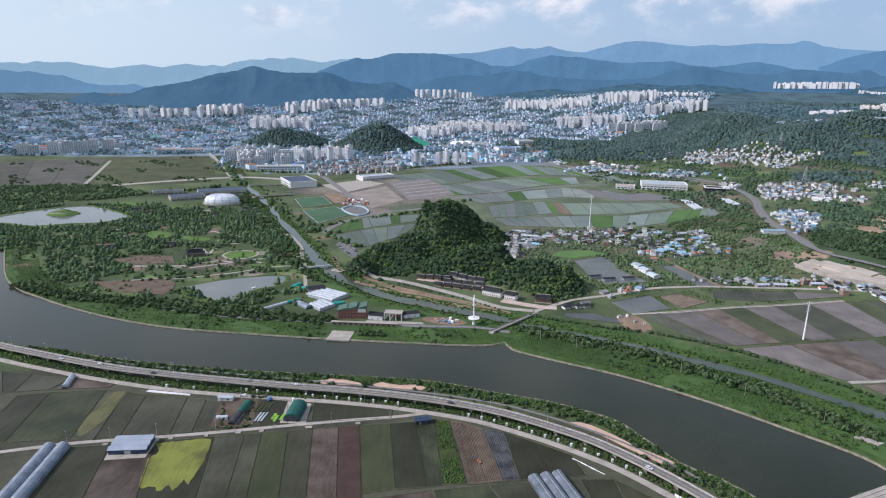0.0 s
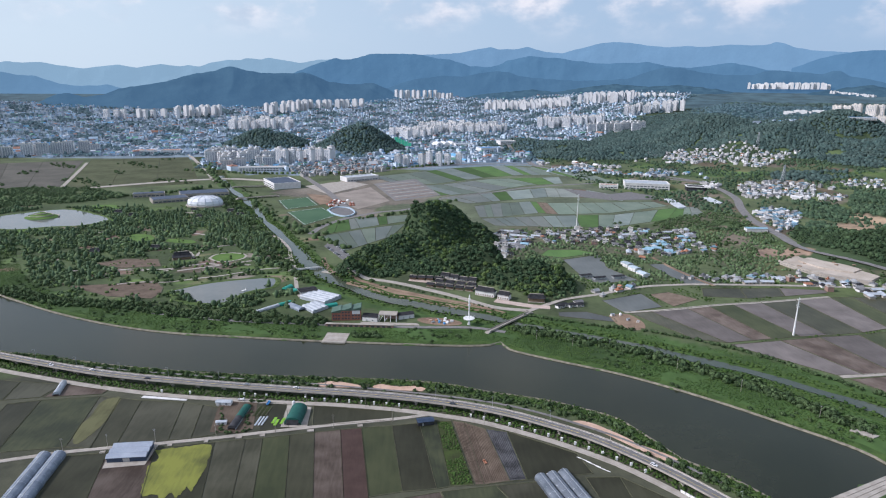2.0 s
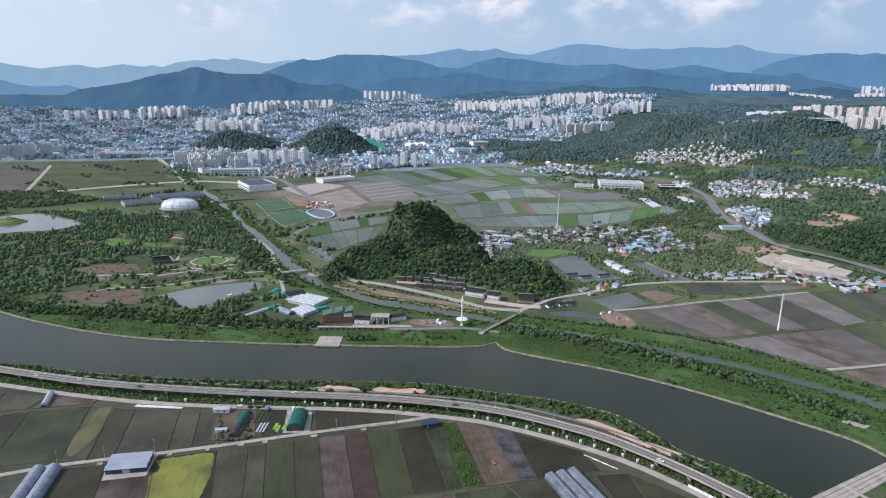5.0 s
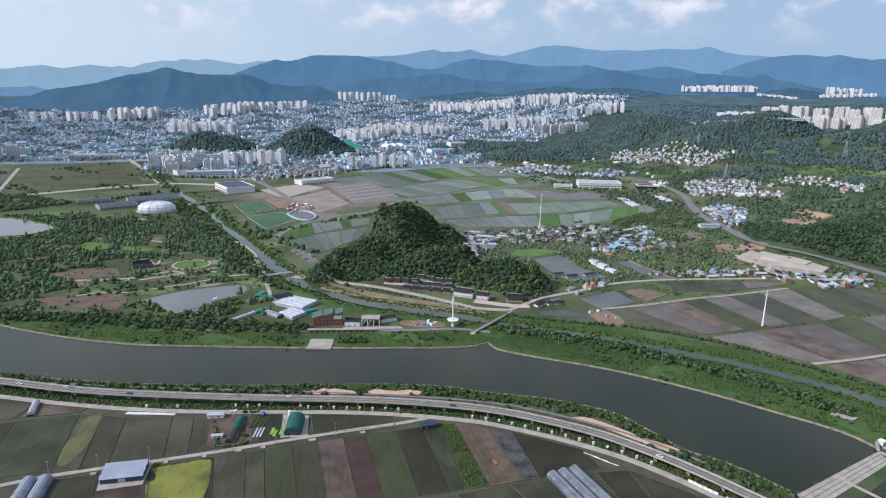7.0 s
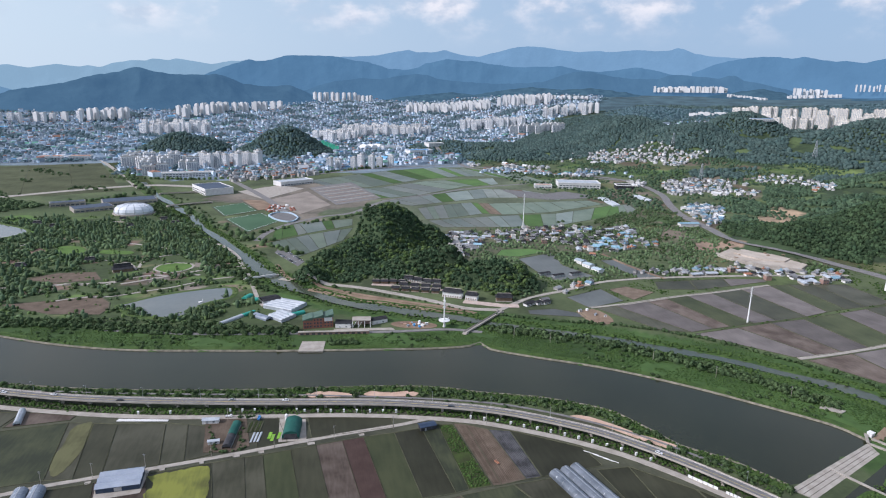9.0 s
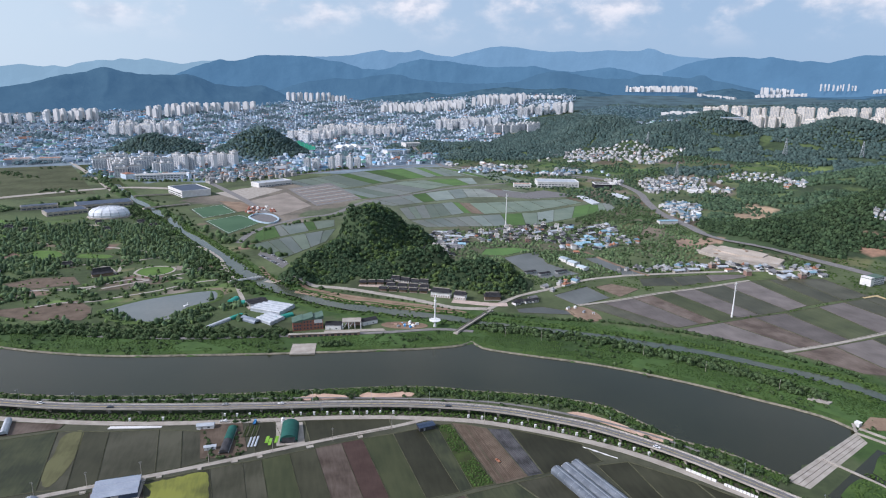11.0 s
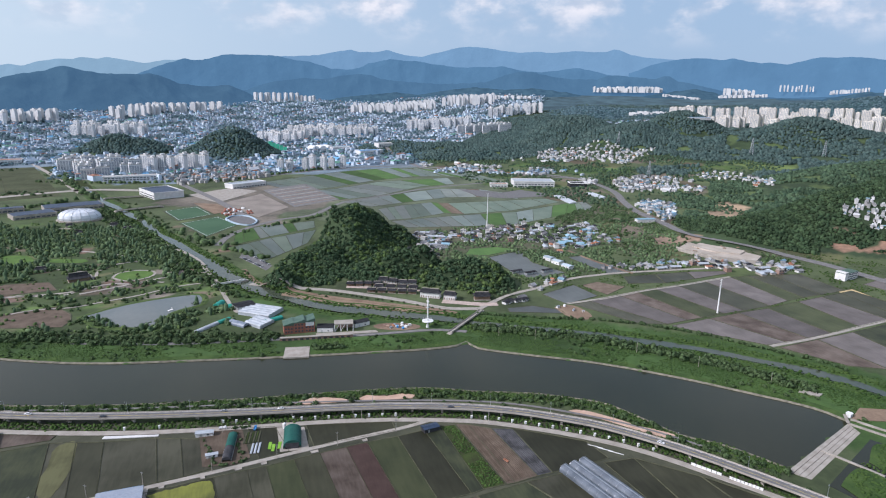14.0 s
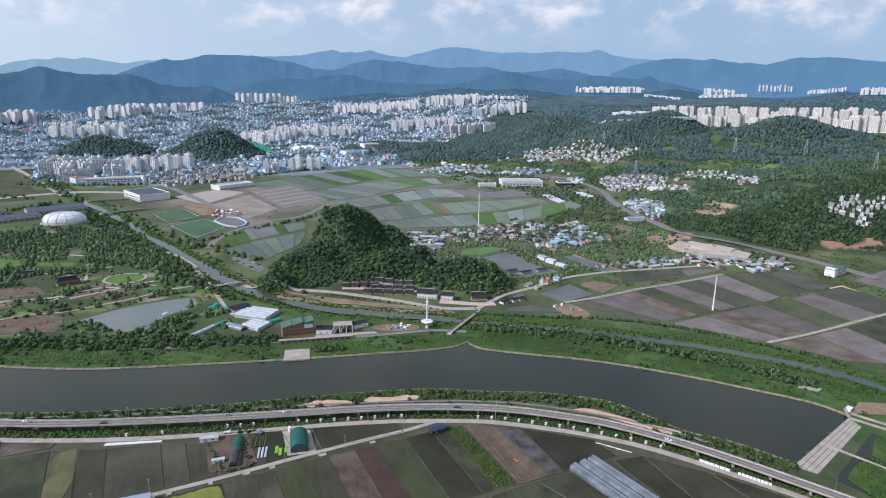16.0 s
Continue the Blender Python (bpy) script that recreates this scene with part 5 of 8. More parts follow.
def park_trees(X, Y):
    groves = np.zeros(X.shape, bool)
    for p in PARK_GROVES:
        groves |= inside(X, Y, np.array(p, float))
    ok = inside(X, Y, PARK) & ~inside(X, Y, POND_ONE) & ~inside(X, Y, POND_TWO) & (groves | patchy(X, Y, 9, 1.0) | ((X < -390) & (patchy(X, Y, 15, -0.7) | patchy(X, Y, 6, 0.6))))
    for p in LAWNS:
        ok &= ~inside(X, Y, np.array(p, float))
    return ok


grow("park_trees", spread_over((-800, 600, -140, 1220), 6.5, park_trees, (1.8, 4.0), 6), ROUND + SMALL[:2], M_PARK, "many mixed trees in the garden park")
grow("park_conifers", spread_over((-800, 600, -140, 1220), 14, park_trees, (1.6, 2.6), 7), SMALL, M_PARKPINE, "slender dark conifers in the garden park", height=2.6)
grow("park_young_trees", spread_over((-800, 600, -140, 1220), 8.5, lambda X, Y: park_trees(X, Y) | (inside(X, Y, PARK) & patchy(X, Y, 6, 0.5) & ~inside(X, Y, POND_ONE) & ~inside(X, Y, POND_TWO)), (0.8, 2.4), 9), SMALL, M_LIGHTLEAF, "light green young trees and shrubs in the garden park")
grow("pond_trees", np.vstack([along([(-352, 706), (-300, 722), (-262, 724), (-225, 745), (-190, 752)], 5.5, 0, (1.6, 3.0), 110, 0.1, 2.0), along([(-365, 722), (-314, 733), (-268, 752), (-228, 772), (-200, 784)], 6.5, 0, (1.8, 3.2), 111, 0.15, 1.5),
     along([(-300, 668), (-268, 650), (-240, 634), (-210, 640), (-196, 668)], 4.5, 0, (1.4, 3.0), 112, 0.1, 3.0), along([(-470, 752), (-398, 758), (-337, 760)], 6.0, 0, (1.8, 3.4), 113, 0.15, 2.5), along([(-300, 642), (-240, 624), (-190, 610), (-160, 612)], 4.5, 0, (1.8, 3.4), 114, 0.1, 4.0)]), ROUND, M_TREES, "trees round the pond and along the park paths")
grow("field_shrubs", spread_over((-1200, 1300, -440, 2000), 16, lambda X, Y: inside(X, Y, np.array([(-1180, 1760), (-700, 1990), (-470, 1500), (-780, 1370), (-890, 1300)], float)) & patchy(X, Y, 33, 1.25), (2.0, 5.0), 116), ROUND, M_PARK, "shrubs and single trees in the fallow fields")
grow("park_belt_trees", spread_over((-1000, 1100, -300, 1420), 7.0, lambda X, Y: inside(X, Y, np.array([(-1083, 1351), (-955, 1374), (-823, 1400), (-718, 1390), (-593, 1295), (-644, 1239), (-711, 1199), (-805, 1146), (-900, 1109)], float)) & (patchy(X, Y, 14, -0.9) | patchy(X, Y, 6, 0.5)), (2.4, 4.8), 115), ROUND, M_PARK, "belt of trees between the park lake and the fields")
LEVEE_TREES = [(-484, 688), (-403, 648), (-320, 631), (-262, 608), (-171, 591), (-113, 583)]
grow("levee_trees", np.vstack([along(LEVEE_TREES, 4.0, o, (2.4, 4.2), 8 + i, 0.05, 1.6) for i, o in enumerate((0, 7, -5))]), ROUND, M_TREES, "row of dark trees along the levee")
SPIT_TREES = [(76, 560), (134, 531), (178, 502), (213, 466), (246, 434), (271, 400), (290, 371)]
grow("spit_trees", np.vstack([along(SPIT_TREES, 3.6, o, (1.8, 4.2), 18 + i, 0.1, 1.8) for i, o in enumerate((0, 5, -4))]), ROUND + LEAFY, M_TREES, "row of trees between river and brook")
PADDY_TREES = [(92, 598), (149, 571), (202, 553), (246, 525), (284, 492), (312, 453), (338, 418), (351, 394)]
grow("bank_shrubs", np.vstack([along(PADDY_TREES, 3.8, 0, (1.5, 2.9), 28, 0.1, 1.0), along(BROOK[2:16], 7.0, 26, (1.3, 3.2), 29, 0.35, 4), along(BROOK[2:12], 4.5, -23, (1.6, 3.6), 33, 0.15, 3), along(BROOK[3:14], 4.5, -31, (2.0, 4.6), 30, 0.12, 5), along(BROOK[3:12], 5.0, -41, (2.4, 4.8), 31, 0.12, 5),
     along(BROOK[14:24], 9.0, -17, (1.2, 2.2), 32, 0.4, 2)]), ROUND, M_TREES, "shrubs and low trees along the brook")
grow("brook_edge_plants", np.vstack([along(BROOK[3:], 2.6, o, (0.7, 1.9), 120 + k, 0.15, 1.6) for k, o in enumerate((9.5, 12.5, -9.5, -12.5, 16, -16))]), TUFT, M_MEADOW, "reeds and grass tufts along the brook", "plants", 0.7, True)
NEAR_STRIP = NEAR_BANK[1:]
SANDS = [[(-104, 449), (-96, 453), (-86, 454.5), (-76, 451), (-64, 446), (-60, 443), (-80, 444), (-98, 446)], [(-57, 445), (-50, 449), (-44, 446), (-34, 444), (-24, 445), (-15, 440), (-18, 436), (-40, 439), (-54, 442)],
         [(84, 388), (92, 389), (100, 385), (108, 377), (117, 367), (124, 357), (133, 350), (142, 340), (137, 337), (127, 346), (118, 356), (108, 368), (98, 378), (90, 383)]]


def off_sand(places):
    ok = np.ones(len(places), bool)
    for p in SANDS:
        ok &= ~inside(places[:, 0], places[:, 1], np.array(p, float))
    return places[ok]


grow("near_bank_trees", off_sand(np.vstack([along(NEAR_STRIP, 4.2, -8 - 4 * i, (1.3, 2.8), 40 + i, 0.22, 1.8) for i in range(3)] + [along(VIADUCT[2:], 4.5, 7.5, (1.0, 2.1), 44, 0.2, 1.2), along(VIADUCT[2:], 7, 11, (1.3, 2.8), 45, 0.3, 1.5)])), LEAFY, M_TREES, "young trees between the river and the viaduct")
grow("near_bank_reeds", off_sand(np.vstack([along(NEAR_STRIP, 1.5, -1.6 - 1.5 * i, (0.4, 1.0), 50 + i, 0.1, 0.8) for i in range(10)])), TUFT, M_MEADOW, "lush green reeds and bushes on the near bank", "plants", 0.8, True)
far_low = lambda X, Y: (away(X, Y, far_bank) < np.where(X > 62, 60, 38)) & ~inside(X, Y, river_poly) & ~inside(X, Y, brook_poly) & (away(X, Y, far_bank) > 3.0) & ((X < -112) | (X > -80)) & (Y < 900) & (away(X, Y, np.array([(47, 553), (97, 605)], float)) > 4)
grow("far_bank_reeds", spread_over((-640, 320, 340, 900), 1.9, lambda X, Y: far_low(X, Y) & (patchy(X, Y, 12, -0.4) | patchy(X, Y, 5, 0.6)), (0.4, 1.15), 60), TUFT, M_MEADOW, "green reeds on the far bank", "plants", 0.36, True)
grow("brook_meadow", spread_over((60, 330, 420, 640), 2.4, lambda X, Y: (away(X, Y, brook) < 34) & ~inside(X, Y, brook_poly) & (away(X, Y, brook) > 10.5) & ~inside(X, Y, river_poly) & (Y < 990 - X * 1.55 + 60) & (patchy(X, Y, 14, 0.1) | patchy(X, Y, 5, 0.9)), (0.4, 0.95), 62), TUFT, M_MEADOW, "meadow plants along the brook", "plants", 0.36, True)
tagged(flat("ramp_spit", [(280.6, 373.6), (291.9, 362.7), (286, 360.3), (275.7, 370)], 0.75, M_CONCRETE, depth=1.0), "pale concrete slab on the grassy bank", "slab", kind="structure")
grow("far_bank_bushes", spread_over((-640, 320, 300, 900), 9.5, lambda X, Y: far_low(X, Y) & patchy(X, Y, 19, 0.1), (0.9, 2.3), 61), LEAFY, M_TREES, "scattered bushes on the far bank", "plants")
grow("ramp_bushes", np.vstack([along([(-81, 545), (-69, 544), (-57, 545)], 3.0, o, (1.8, 3.2), 330 + k, 0.1, 1.2) for k, o in enumerate((0, 5))]), LEAFY, M_TREES, "green bushes beside the boat ramp", "plants")
grow("plot_weeds", spread_over((-12, 310, 14, 396), 1.5, lambda X, Y: inside(X, Y, np.array([(-8, 390), (0.5, 390), (9.5, 320), (-3.5, 319)], float)) & patchy(X, Y, 5, -0.9), (0.4, 0.9), 66), TUFT, M_BUSH, "green weeds on the narrow plot", "plants")
grow("verge_weeds", np.vstack([along(RIVER_ROAD[1:], 1.7, 4.6 + 1.5 * i, (0.5, 1.2), 70 + i, 0.2, 0.8) for i in range(6)]), TUFT, M_BUSH, "weeds under the viaduct", "plants")
city_green = lambda X, Y: inside(X, Y, CITY) & (patchy(X, Y, 45, 0.6) | patchy(X, Y, 15, 1.15))
CITY = np.array([(-1290, 1930), (-676, 2062), (-600, 1700), (-367, 1690), (-127, 1720), (105, 1915), (360, 1930), (560, 2376), (869, 2819), (1215, 3137), (1700, 3800), (1600, 4450), (-300, 4450), (-811, 3900), (-1400, 3500), (-2600, 3500), (-2200, 2500)], float)
grow("town_trees", spread_over((-2600, 1650, 1700, 4400), 16, city_green, (4, 8), 80), HALF, M_HAZEWOODS, "trees between the houses of the town")
grow("avenue_trees", np.vstack([along([(-620, 1690), (-420, 1640), (-200, 1660), (-60, 1760), (110, 1880)], 9, 0, (3.5, 5.5), 81, 0.1, 3), along([(-660, 2000), (-590, 1800), (-540, 1650), (-440, 1420)], 9, 0, (4, 6.5), 82, 0.1, 5),
     along([(-1250, 1300), (-900, 1240), (-620, 1290), (-480, 1400)], 8, 0, (4, 6.5), 83, 0.1, 7), along([(-1250, 1280), (-900, 1215), (-640, 1260)], 8, 0, (4, 6.5), 84, 0.1, 7), along([(-340, 1250), (-260, 1080), (-180, 960), (-120, 870)], 7, 0, (3, 5.5), 85, 0.1, 5), along([(-200, 1000), (-110, 1080), (-20, 1150), (60, 1260)], 8, 0, (2.5, 4.5), 86, 0.1, 3)]), SMALL, M_TREES, "rows of trees along roads and canals")

# ---- town ----
M_APT = material("cream_render", (0.60, 0.61, 0.61), (0.72, 0.72, 0.71), 0.02, 0.8, spread=0.12)
M_APT_ROOF = material("flat_roof", (0.42, 0.40, 0.37), (0.52, 0.50, 0.47), 0.1, 0.9, spread=0.2)
M_GLASS = material("window_glass", (0.05, 0.07, 0.09), (0.09, 0.11, 0.13), 0.5, 0.15, spec=0.6)
# glass of the distant flats, lightened to paint haze over it
M_HAZEGLASS = material("hazy_flat_windows", (0.14, 0.18, 0.23), (0.22, 0.26, 0.31), 0.05, 0.25, spec=0.5)
# town walls and common roofs carry haze as a blue tint
M_HAZETOWN = material("hazy_town_walls", (0.31, 0.385, 0.46), (0.54, 0.615, 0.69), 0.02, 0.85, island=0.45)
TOWN_ROOFS = [(5, material("hazy_town_roofs", (0.19, 0.26, 0.33), (0.35, 0.43, 0.50), 0.02, 0.8, island=0.5)), (1, material("town_pale_roofs", (0.38, 0.41, 0.44), (0.55, 0.57, 0.59), 0.02, 0.8, island=0.2)),
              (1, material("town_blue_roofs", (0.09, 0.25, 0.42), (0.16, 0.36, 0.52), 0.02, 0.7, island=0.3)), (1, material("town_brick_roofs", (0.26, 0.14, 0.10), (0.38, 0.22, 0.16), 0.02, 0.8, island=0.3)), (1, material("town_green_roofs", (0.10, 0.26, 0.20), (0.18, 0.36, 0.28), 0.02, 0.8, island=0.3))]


M_APT_CREAM = material("warm_cream_render", (0.68, 0.63, 0.55), (0.80, 0.75, 0.67), 0.02, 0.8, spread=0.12)


def apartment(w, d, h, walls=M_APT):
    """A slab block of flats: body, roof, stair tower, and a bay of windows per flat."""
    ob = thing("apartment_block", pose(0, 0, 0), "tall pale cream apartment block in the town", "building", "apartment blocks of the town")
    body = Shape().box(-w / 2, w / 2, -d / 2, d / 2, -14, h).make("wall", walls, ob)
    r = Shape()
    r.box(-w / 2 - 0.2, w / 2 + 0.2, -d / 2 - 0.2, -d / 2 + 0.4, h - 0.2, h + 1.3).box(-w / 2 - 0.2, w / 2 + 0.2, d / 2 - 0.4, d / 2 + 0.2, h - 0.2, h + 1.3)
    r.box(-w / 2 - 0.2, -w / 2 + 0.4, -d / 2 + 0.4, d / 2 - 0.4, h - 0.2, h + 1.3).box(w / 2 - 0.4, w / 2 + 0.2, -d / 2 + 0.4, d / 2 - 0.4, h - 0.2, h + 1.3).box(-w / 2 + 0.4, w / 2 - 0.4, -d / 2 + 0.4, d / 2 - 0.4, h, h + 0.2)
    r.make("roof", M_APT_ROOF, ob)
    for x in ((-w / 4, w / 4) if w > 22 else (0,)):
        Shape().box(x - 2.6, x + 2.6, -d / 4, d / 2 + 1.2, h * 0.02, h + 4.5).make("stair_tower", walls, ob)
    bays, s = max(3, int(w / 6)), Shape()
    for i in range(bays):
        x = -w / 2 + w * (i + 0.5) / bays
        for fl in range(1, int(h / 2.9)):
            s.box(x - w / bays * 0.36, x + w / bays * 0.36, -d / 2 - 0.25, -d / 2 + 0.1, fl * 2.9, fl * 2.9 + 1.5)
    ends = max(1, int(d / 7))
    for i in range(ends):
        y = -d / 2 + d * (i + 0.5) / ends
        for fl in range(1, int(h / 2.9)):
            s.box(-w / 2 - 0.25, -w / 2 + 0.1, y - d / ends * 0.24, y + d / ends * 0.24, fl * 2.9, fl * 2.9 + 1.3)
    tagged(s.make("glazing", M_HAZEGLASS, body), kind="stuff")
    return ob


used_kind = {}


def set_block(x, y, turn, w, d, h):
    key = (w, d, h)
    m = on_land(x, y, turn)
    if key in used_kind:
        return copy_thing(used_kind[key], m)
    used_kind[key] = apartment(w, d, h, M_APT_CREAM if w == 38 and d == 17 else M_APT)
    used_kind[key].matrix_basis = m
    return used_kind[key]


rng = random.Random(4)
ROWS = [  # from, to, number, rows behind, gap, turn, width, depth, height
    ((-512, 1742), (-418, 1800), 4, 1, 0, 22, 30, 12, 31), ((-535, 1790), (-440, 1860), 3, 4, 52, 22, 32, 12, 34), ((-610, 1960), (-530, 1800), 4, 1, 0, 22, 32, 12, 34),
    ((-400, 1850), (-262, 1880), 6, 2, 60, -35, 22, 14, 42), ((-60, 1830), (120, 1872), 7, 1, 0, -30, 16, 13, 36),
    ((-853, 3000), (-600, 3030), 9, 3, 60, -32, 26, 13, 46), ((-771, 3500), (-602, 3690), 8, 2, 60, -38, 24, 14, 50), ((-628, 3732), (-315, 3854), 10, 1, 60, -28, 30, 14, 48),
    ((-120, 4330), (140, 4330), 9, 1, 0, -40, 20, 18, 54), ((170, 4330), (260, 4310), 4, 1, 0, -40, 18, 18, 38), ((-40, 2760), (90, 2900), 8, 3, 48, -40, 28, 12, 40), ((60, 2977), (264, 3022), 9, 3, 48, -35, 26, 12, 42), ((270, 2980), (420, 3010), 6, 3, 50, -35, 26, 12, 38),
    ((633, 3159), (893, 3069), 11, 2, 50, -35, 28, 13, 44), ((823, 2914), (980, 2800), 6, 2, 45, 5, 38, 13, 36), ((978, 3724), (1225, 3624), 9, 2, 60, -30, 22, 16, 54), ((1081, 3214), (1361, 3210), 11, 2, 55, -32, 22, 16, 48),
    ((430, 3801), (901, 3695), 18, 3, 60, -33, 22, 13, 38), ((-1480, 3175), (-1261, 3271), 7, 1, 60, -30, 30, 13, 40), ((-1190, 3295), (-1005, 3394), 7, 2, 60, -35, 26, 14, 48),
    ((-1256, 1936), (-1150, 2025), 5, 1, 0, 15, 32, 14, 38), ((-1130, 2035), (-1040, 2090), 4, 1, 0, 15, 32, 14, 38),
    ((1760, 2560), (2120, 2240), 15, 1, 0, -62, 38, 17, 62), ((2130, 2230), (2520, 1900), 16, 1, 0, -62, 38, 17, 66), ((1840, 2690), (2700, 2010), 30, 1, 0, -58, 38, 17, 76),
]
far_flats = Shape()
for a, b, n, back, gap, turn, w, d, h in ROWS:
    ax, ay = np.array(a, float), np.array(b, float)
    across = np.array([-(ay - ax)[1], (ay - ax)[0]])
    across = across / np.linalg.norm(across)
    for j in range(back):
        for i in range(n):
            p = ax + (ay - ax) * ((i + 0.35 * (j % 2)) / max(1, n - 1)) + across * gap * j
            x, y, t = p[0] + rng.uniform(-11, 11), p[1] + rng.uniform(-22, 22), turn + rng.choice((0, 0, 6, -8))
            if math.hypot(x - EYE[0], y - EYE[1]) < 3480:
                set_block(x, y, t, w, d, h * rng.choice((1.0, 1.0, 0.9, 0.78)))
                continue
            z = float(land(x, y))
            far_flats.box(-w / 2, w / 2, -d / 2, d / 2, z - 14, z + h, radians(t), (x, y)).box(-w / 5, w / 5, -d / 4, d / 2, z + h, z + h + 4, radians(t), (x, y))
FAR_ROWS = [  # from, to, number, width, depth, height: towers and slabs on the far hills
    ((2122, 3987, 240), (2484, 3762, 243), 26, 19, 13, 30), ((2429, 3647, 219), (2532, 3419, 200), 20, 12, 10, 9), ((2831, 3565, 236), (3000, 3506, 228), 11, 15, 12, 34), ((2685, 3427, 215), (3054, 3436, 227), 22, 13, 10, 11),
    ((1140, 3716, 186), (1560, 3790, 190), 14, 22, 12, 15), ((1763, 2929, 122), (1930, 2850, 124), 8, 34, 14, 16), ((3137, 3412, 263), (3261, 3284, 265), 10, 8, 8, 32), ((3325, 3211, 249), (3466, 3075, 269), 13, 12, 10, 16), ((3347, 2861, 249), (3411, 2768, 253), 9, 12, 11, 32)]
for p, q, n, w, d, h in FAR_ROWS:
    for i in range(n):
        t = (i + rng.uniform(-0.3, 0.3)) / (n - 1)
        x, y, z = (a + (b - a) * t for a, b in zip(p, q))
        nearer = rng.uniform(0.990, 0.998)
        x, y = EYE[0] + (x - EYE[0]) * nearer, EYE[1] + (y - EYE[1]) * nearer
        tall, wide, ang = h * rng.choice((1.0, 1.0, 0.85, 0.7)), w * rng.uniform(0.8, 1.3), radians(-45 + rng.choice((0, 8, -10)))
        far_flats.box(-wide / 2, wide / 2, -d / 2, d / 2, z - 8, z + tall, ang, (x, y)).box(-wide / 6, wide / 6, -d / 4, d / 4, z + tall, z + tall * 1.06 + 1, ang, (x, y))
tagged(far_flats.make("far_apartment_blocks", M_APT), "many pale apartment blocks at the far edge of the town", "buildings", kind="stuff")


def townhouses(name, region, gap, seed, size, label, wall, roof, far=2800.0, heights=(3.5, 6, 6.5, 9.5, 12), drop=0.06):
    """Low houses of a quarter, past counting: walls in one mesh, roofs in another."""
    pts = spread_over((region[:, 0].min(), region[:, 1].min(), region[:, 0].max(), region[:, 1].max()), gap, lambda X, Y: inside(X, Y, region) & ((bumps(X, Y, ALL_HILLS) < np.where(Y < 1100, 2.5, 7)) | ((X > 500) & (Y < 2100))) & (~patchy(X, Y, 45, 0.55) | (gap < 16)), size, seed)
    g = random.Random(seed)
    walls, all_roofs = Shape(), [(weight, mat, Shape()) for weight, mat in roof]
    for x, y, z, s in pts:
        if g.random() < drop:
            continue
        r = math.hypot(x - EYE[0], y - EYE[1])
        s *= 1.0 if r < far else max(0.6, 1 - (r - far) / 4000)
        if gap > 18 and g.random() < 0.07:
            s *= g.uniform(1.6, 2.6)
        t, h, w, d = g.choice((0.5, 0.55, 0.6, -1.0)), g.choice(heights), s * g.uniform(0.8, 1.5), s * g.uniform(0.7, 1.0)
        walls.box(-w / 2, w / 2, -d / 2, d / 2, z - 6, z + h, t, (x, y))
        roofs = g.choices(all_roofs, [r[0] for r in all_roofs])[0][2]
        k = len(roofs.v)
        if g.random() < 0.5:
            roofs.box(-w / 2 - 0.3, w / 2 + 0.3, -d / 2 - 0.3, d / 2 + 0.3, z + h, z + h + 0.7, t, (x, y))
            roofs.box(-w / 6, w / 6, -d / 6, d / 6, z + h + 0.7, z + h + 2.8, t, (x, y))
        else:
            roofs.gable(-w / 2 - 0.5, w / 2 + 0.5, -d / 2 - 0.5, d / 2 + 0.5, z + h, d * 0.28)
            c, si = math.cos(t), math.sin(t)
            for i in range(k, len(roofs.v)):
                vx, vy, vz = roofs.v[i]
                roofs.v[i] = (x + vx * c - vy * si, y + vx * si + vy * c, vz)
    ob = walls.make(name, wall)
    tagged(ob, label, "houses", kind="stuff")
    for weight, mat, roofs in all_roofs:
        if roofs.v:
            roofs.make("roofs", mat, ob)
    return ob


townhouses("far_houses", np.array([(1420, 2720), (1560, 2900), (1800, 2700), (1680, 2540)], float), 24, 92, (8, 15), "pale houses in the valley behind the ridge", M_HAZETOWN, TOWN_ROOFS)
townhouses("town_houses", CITY, 22, 91, (6.5, 13), "dense low white and grey houses of the town, tinted with haze", M_HAZETOWN, TOWN_ROOFS, heights=(3.5, 5, 6, 6.5, 9, 12), drop=0.16)


# ---- by the near bank and the fields ----
M_METAL_BLUE = material("blue_grey_sheet", (0.26, 0.30, 0.36), (0.36, 0.40, 0.46), 0.1, 0.5)
M_FILM = material("tunnel_film", (0.13, 0.16, 0.20), (0.26, 0.30, 0.35), 0.2, 0.35, spread=0.06, spec=0.5)
M_FILM_DARK = material("dark_tunnel_film", (0.085, 0.102, 0.122), (0.19, 0.215, 0.245), 0.15, 0.3, spread=0.06, spec=0.5)
M_FILM_WHITE = material("white_film", (0.33, 0.37, 0.40), (0.50, 0.53, 0.56), 0.2, 0.4, spec=0.5)
M_GREEN_TARP = material("green_tarp", (0.010, 0.075, 0.060), (0.018, 0.11, 0.085), 0.2, 0.6)
M_TEAL_TARP = material("teal_tarp", (0.02, 0.22, 0.17), (0.04, 0.32, 0.25), 0.2, 0.6)
M_BLACK_NET = material("black_net", (0.03, 0.03, 0.033), (0.07, 0.07, 0.075), 0.3, 0.8)
M_BLUE = material("blue_sheet", (0.05, 0.22, 0.50), (0.10, 0.32, 0.60), 0.3, 0.5, spread=0.1)
M_SKYBLUE = material("light_blue_sheet", (0.19, 0.34, 0.42), (0.30, 0.45, 0.53), 0.2, 0.5, spread=0.15)
M_STEEL = material("galvanised_steel", (0.40, 0.42, 0.44), (0.55, 0.57, 0.58), 0.4, 0.45, metal=0.7)
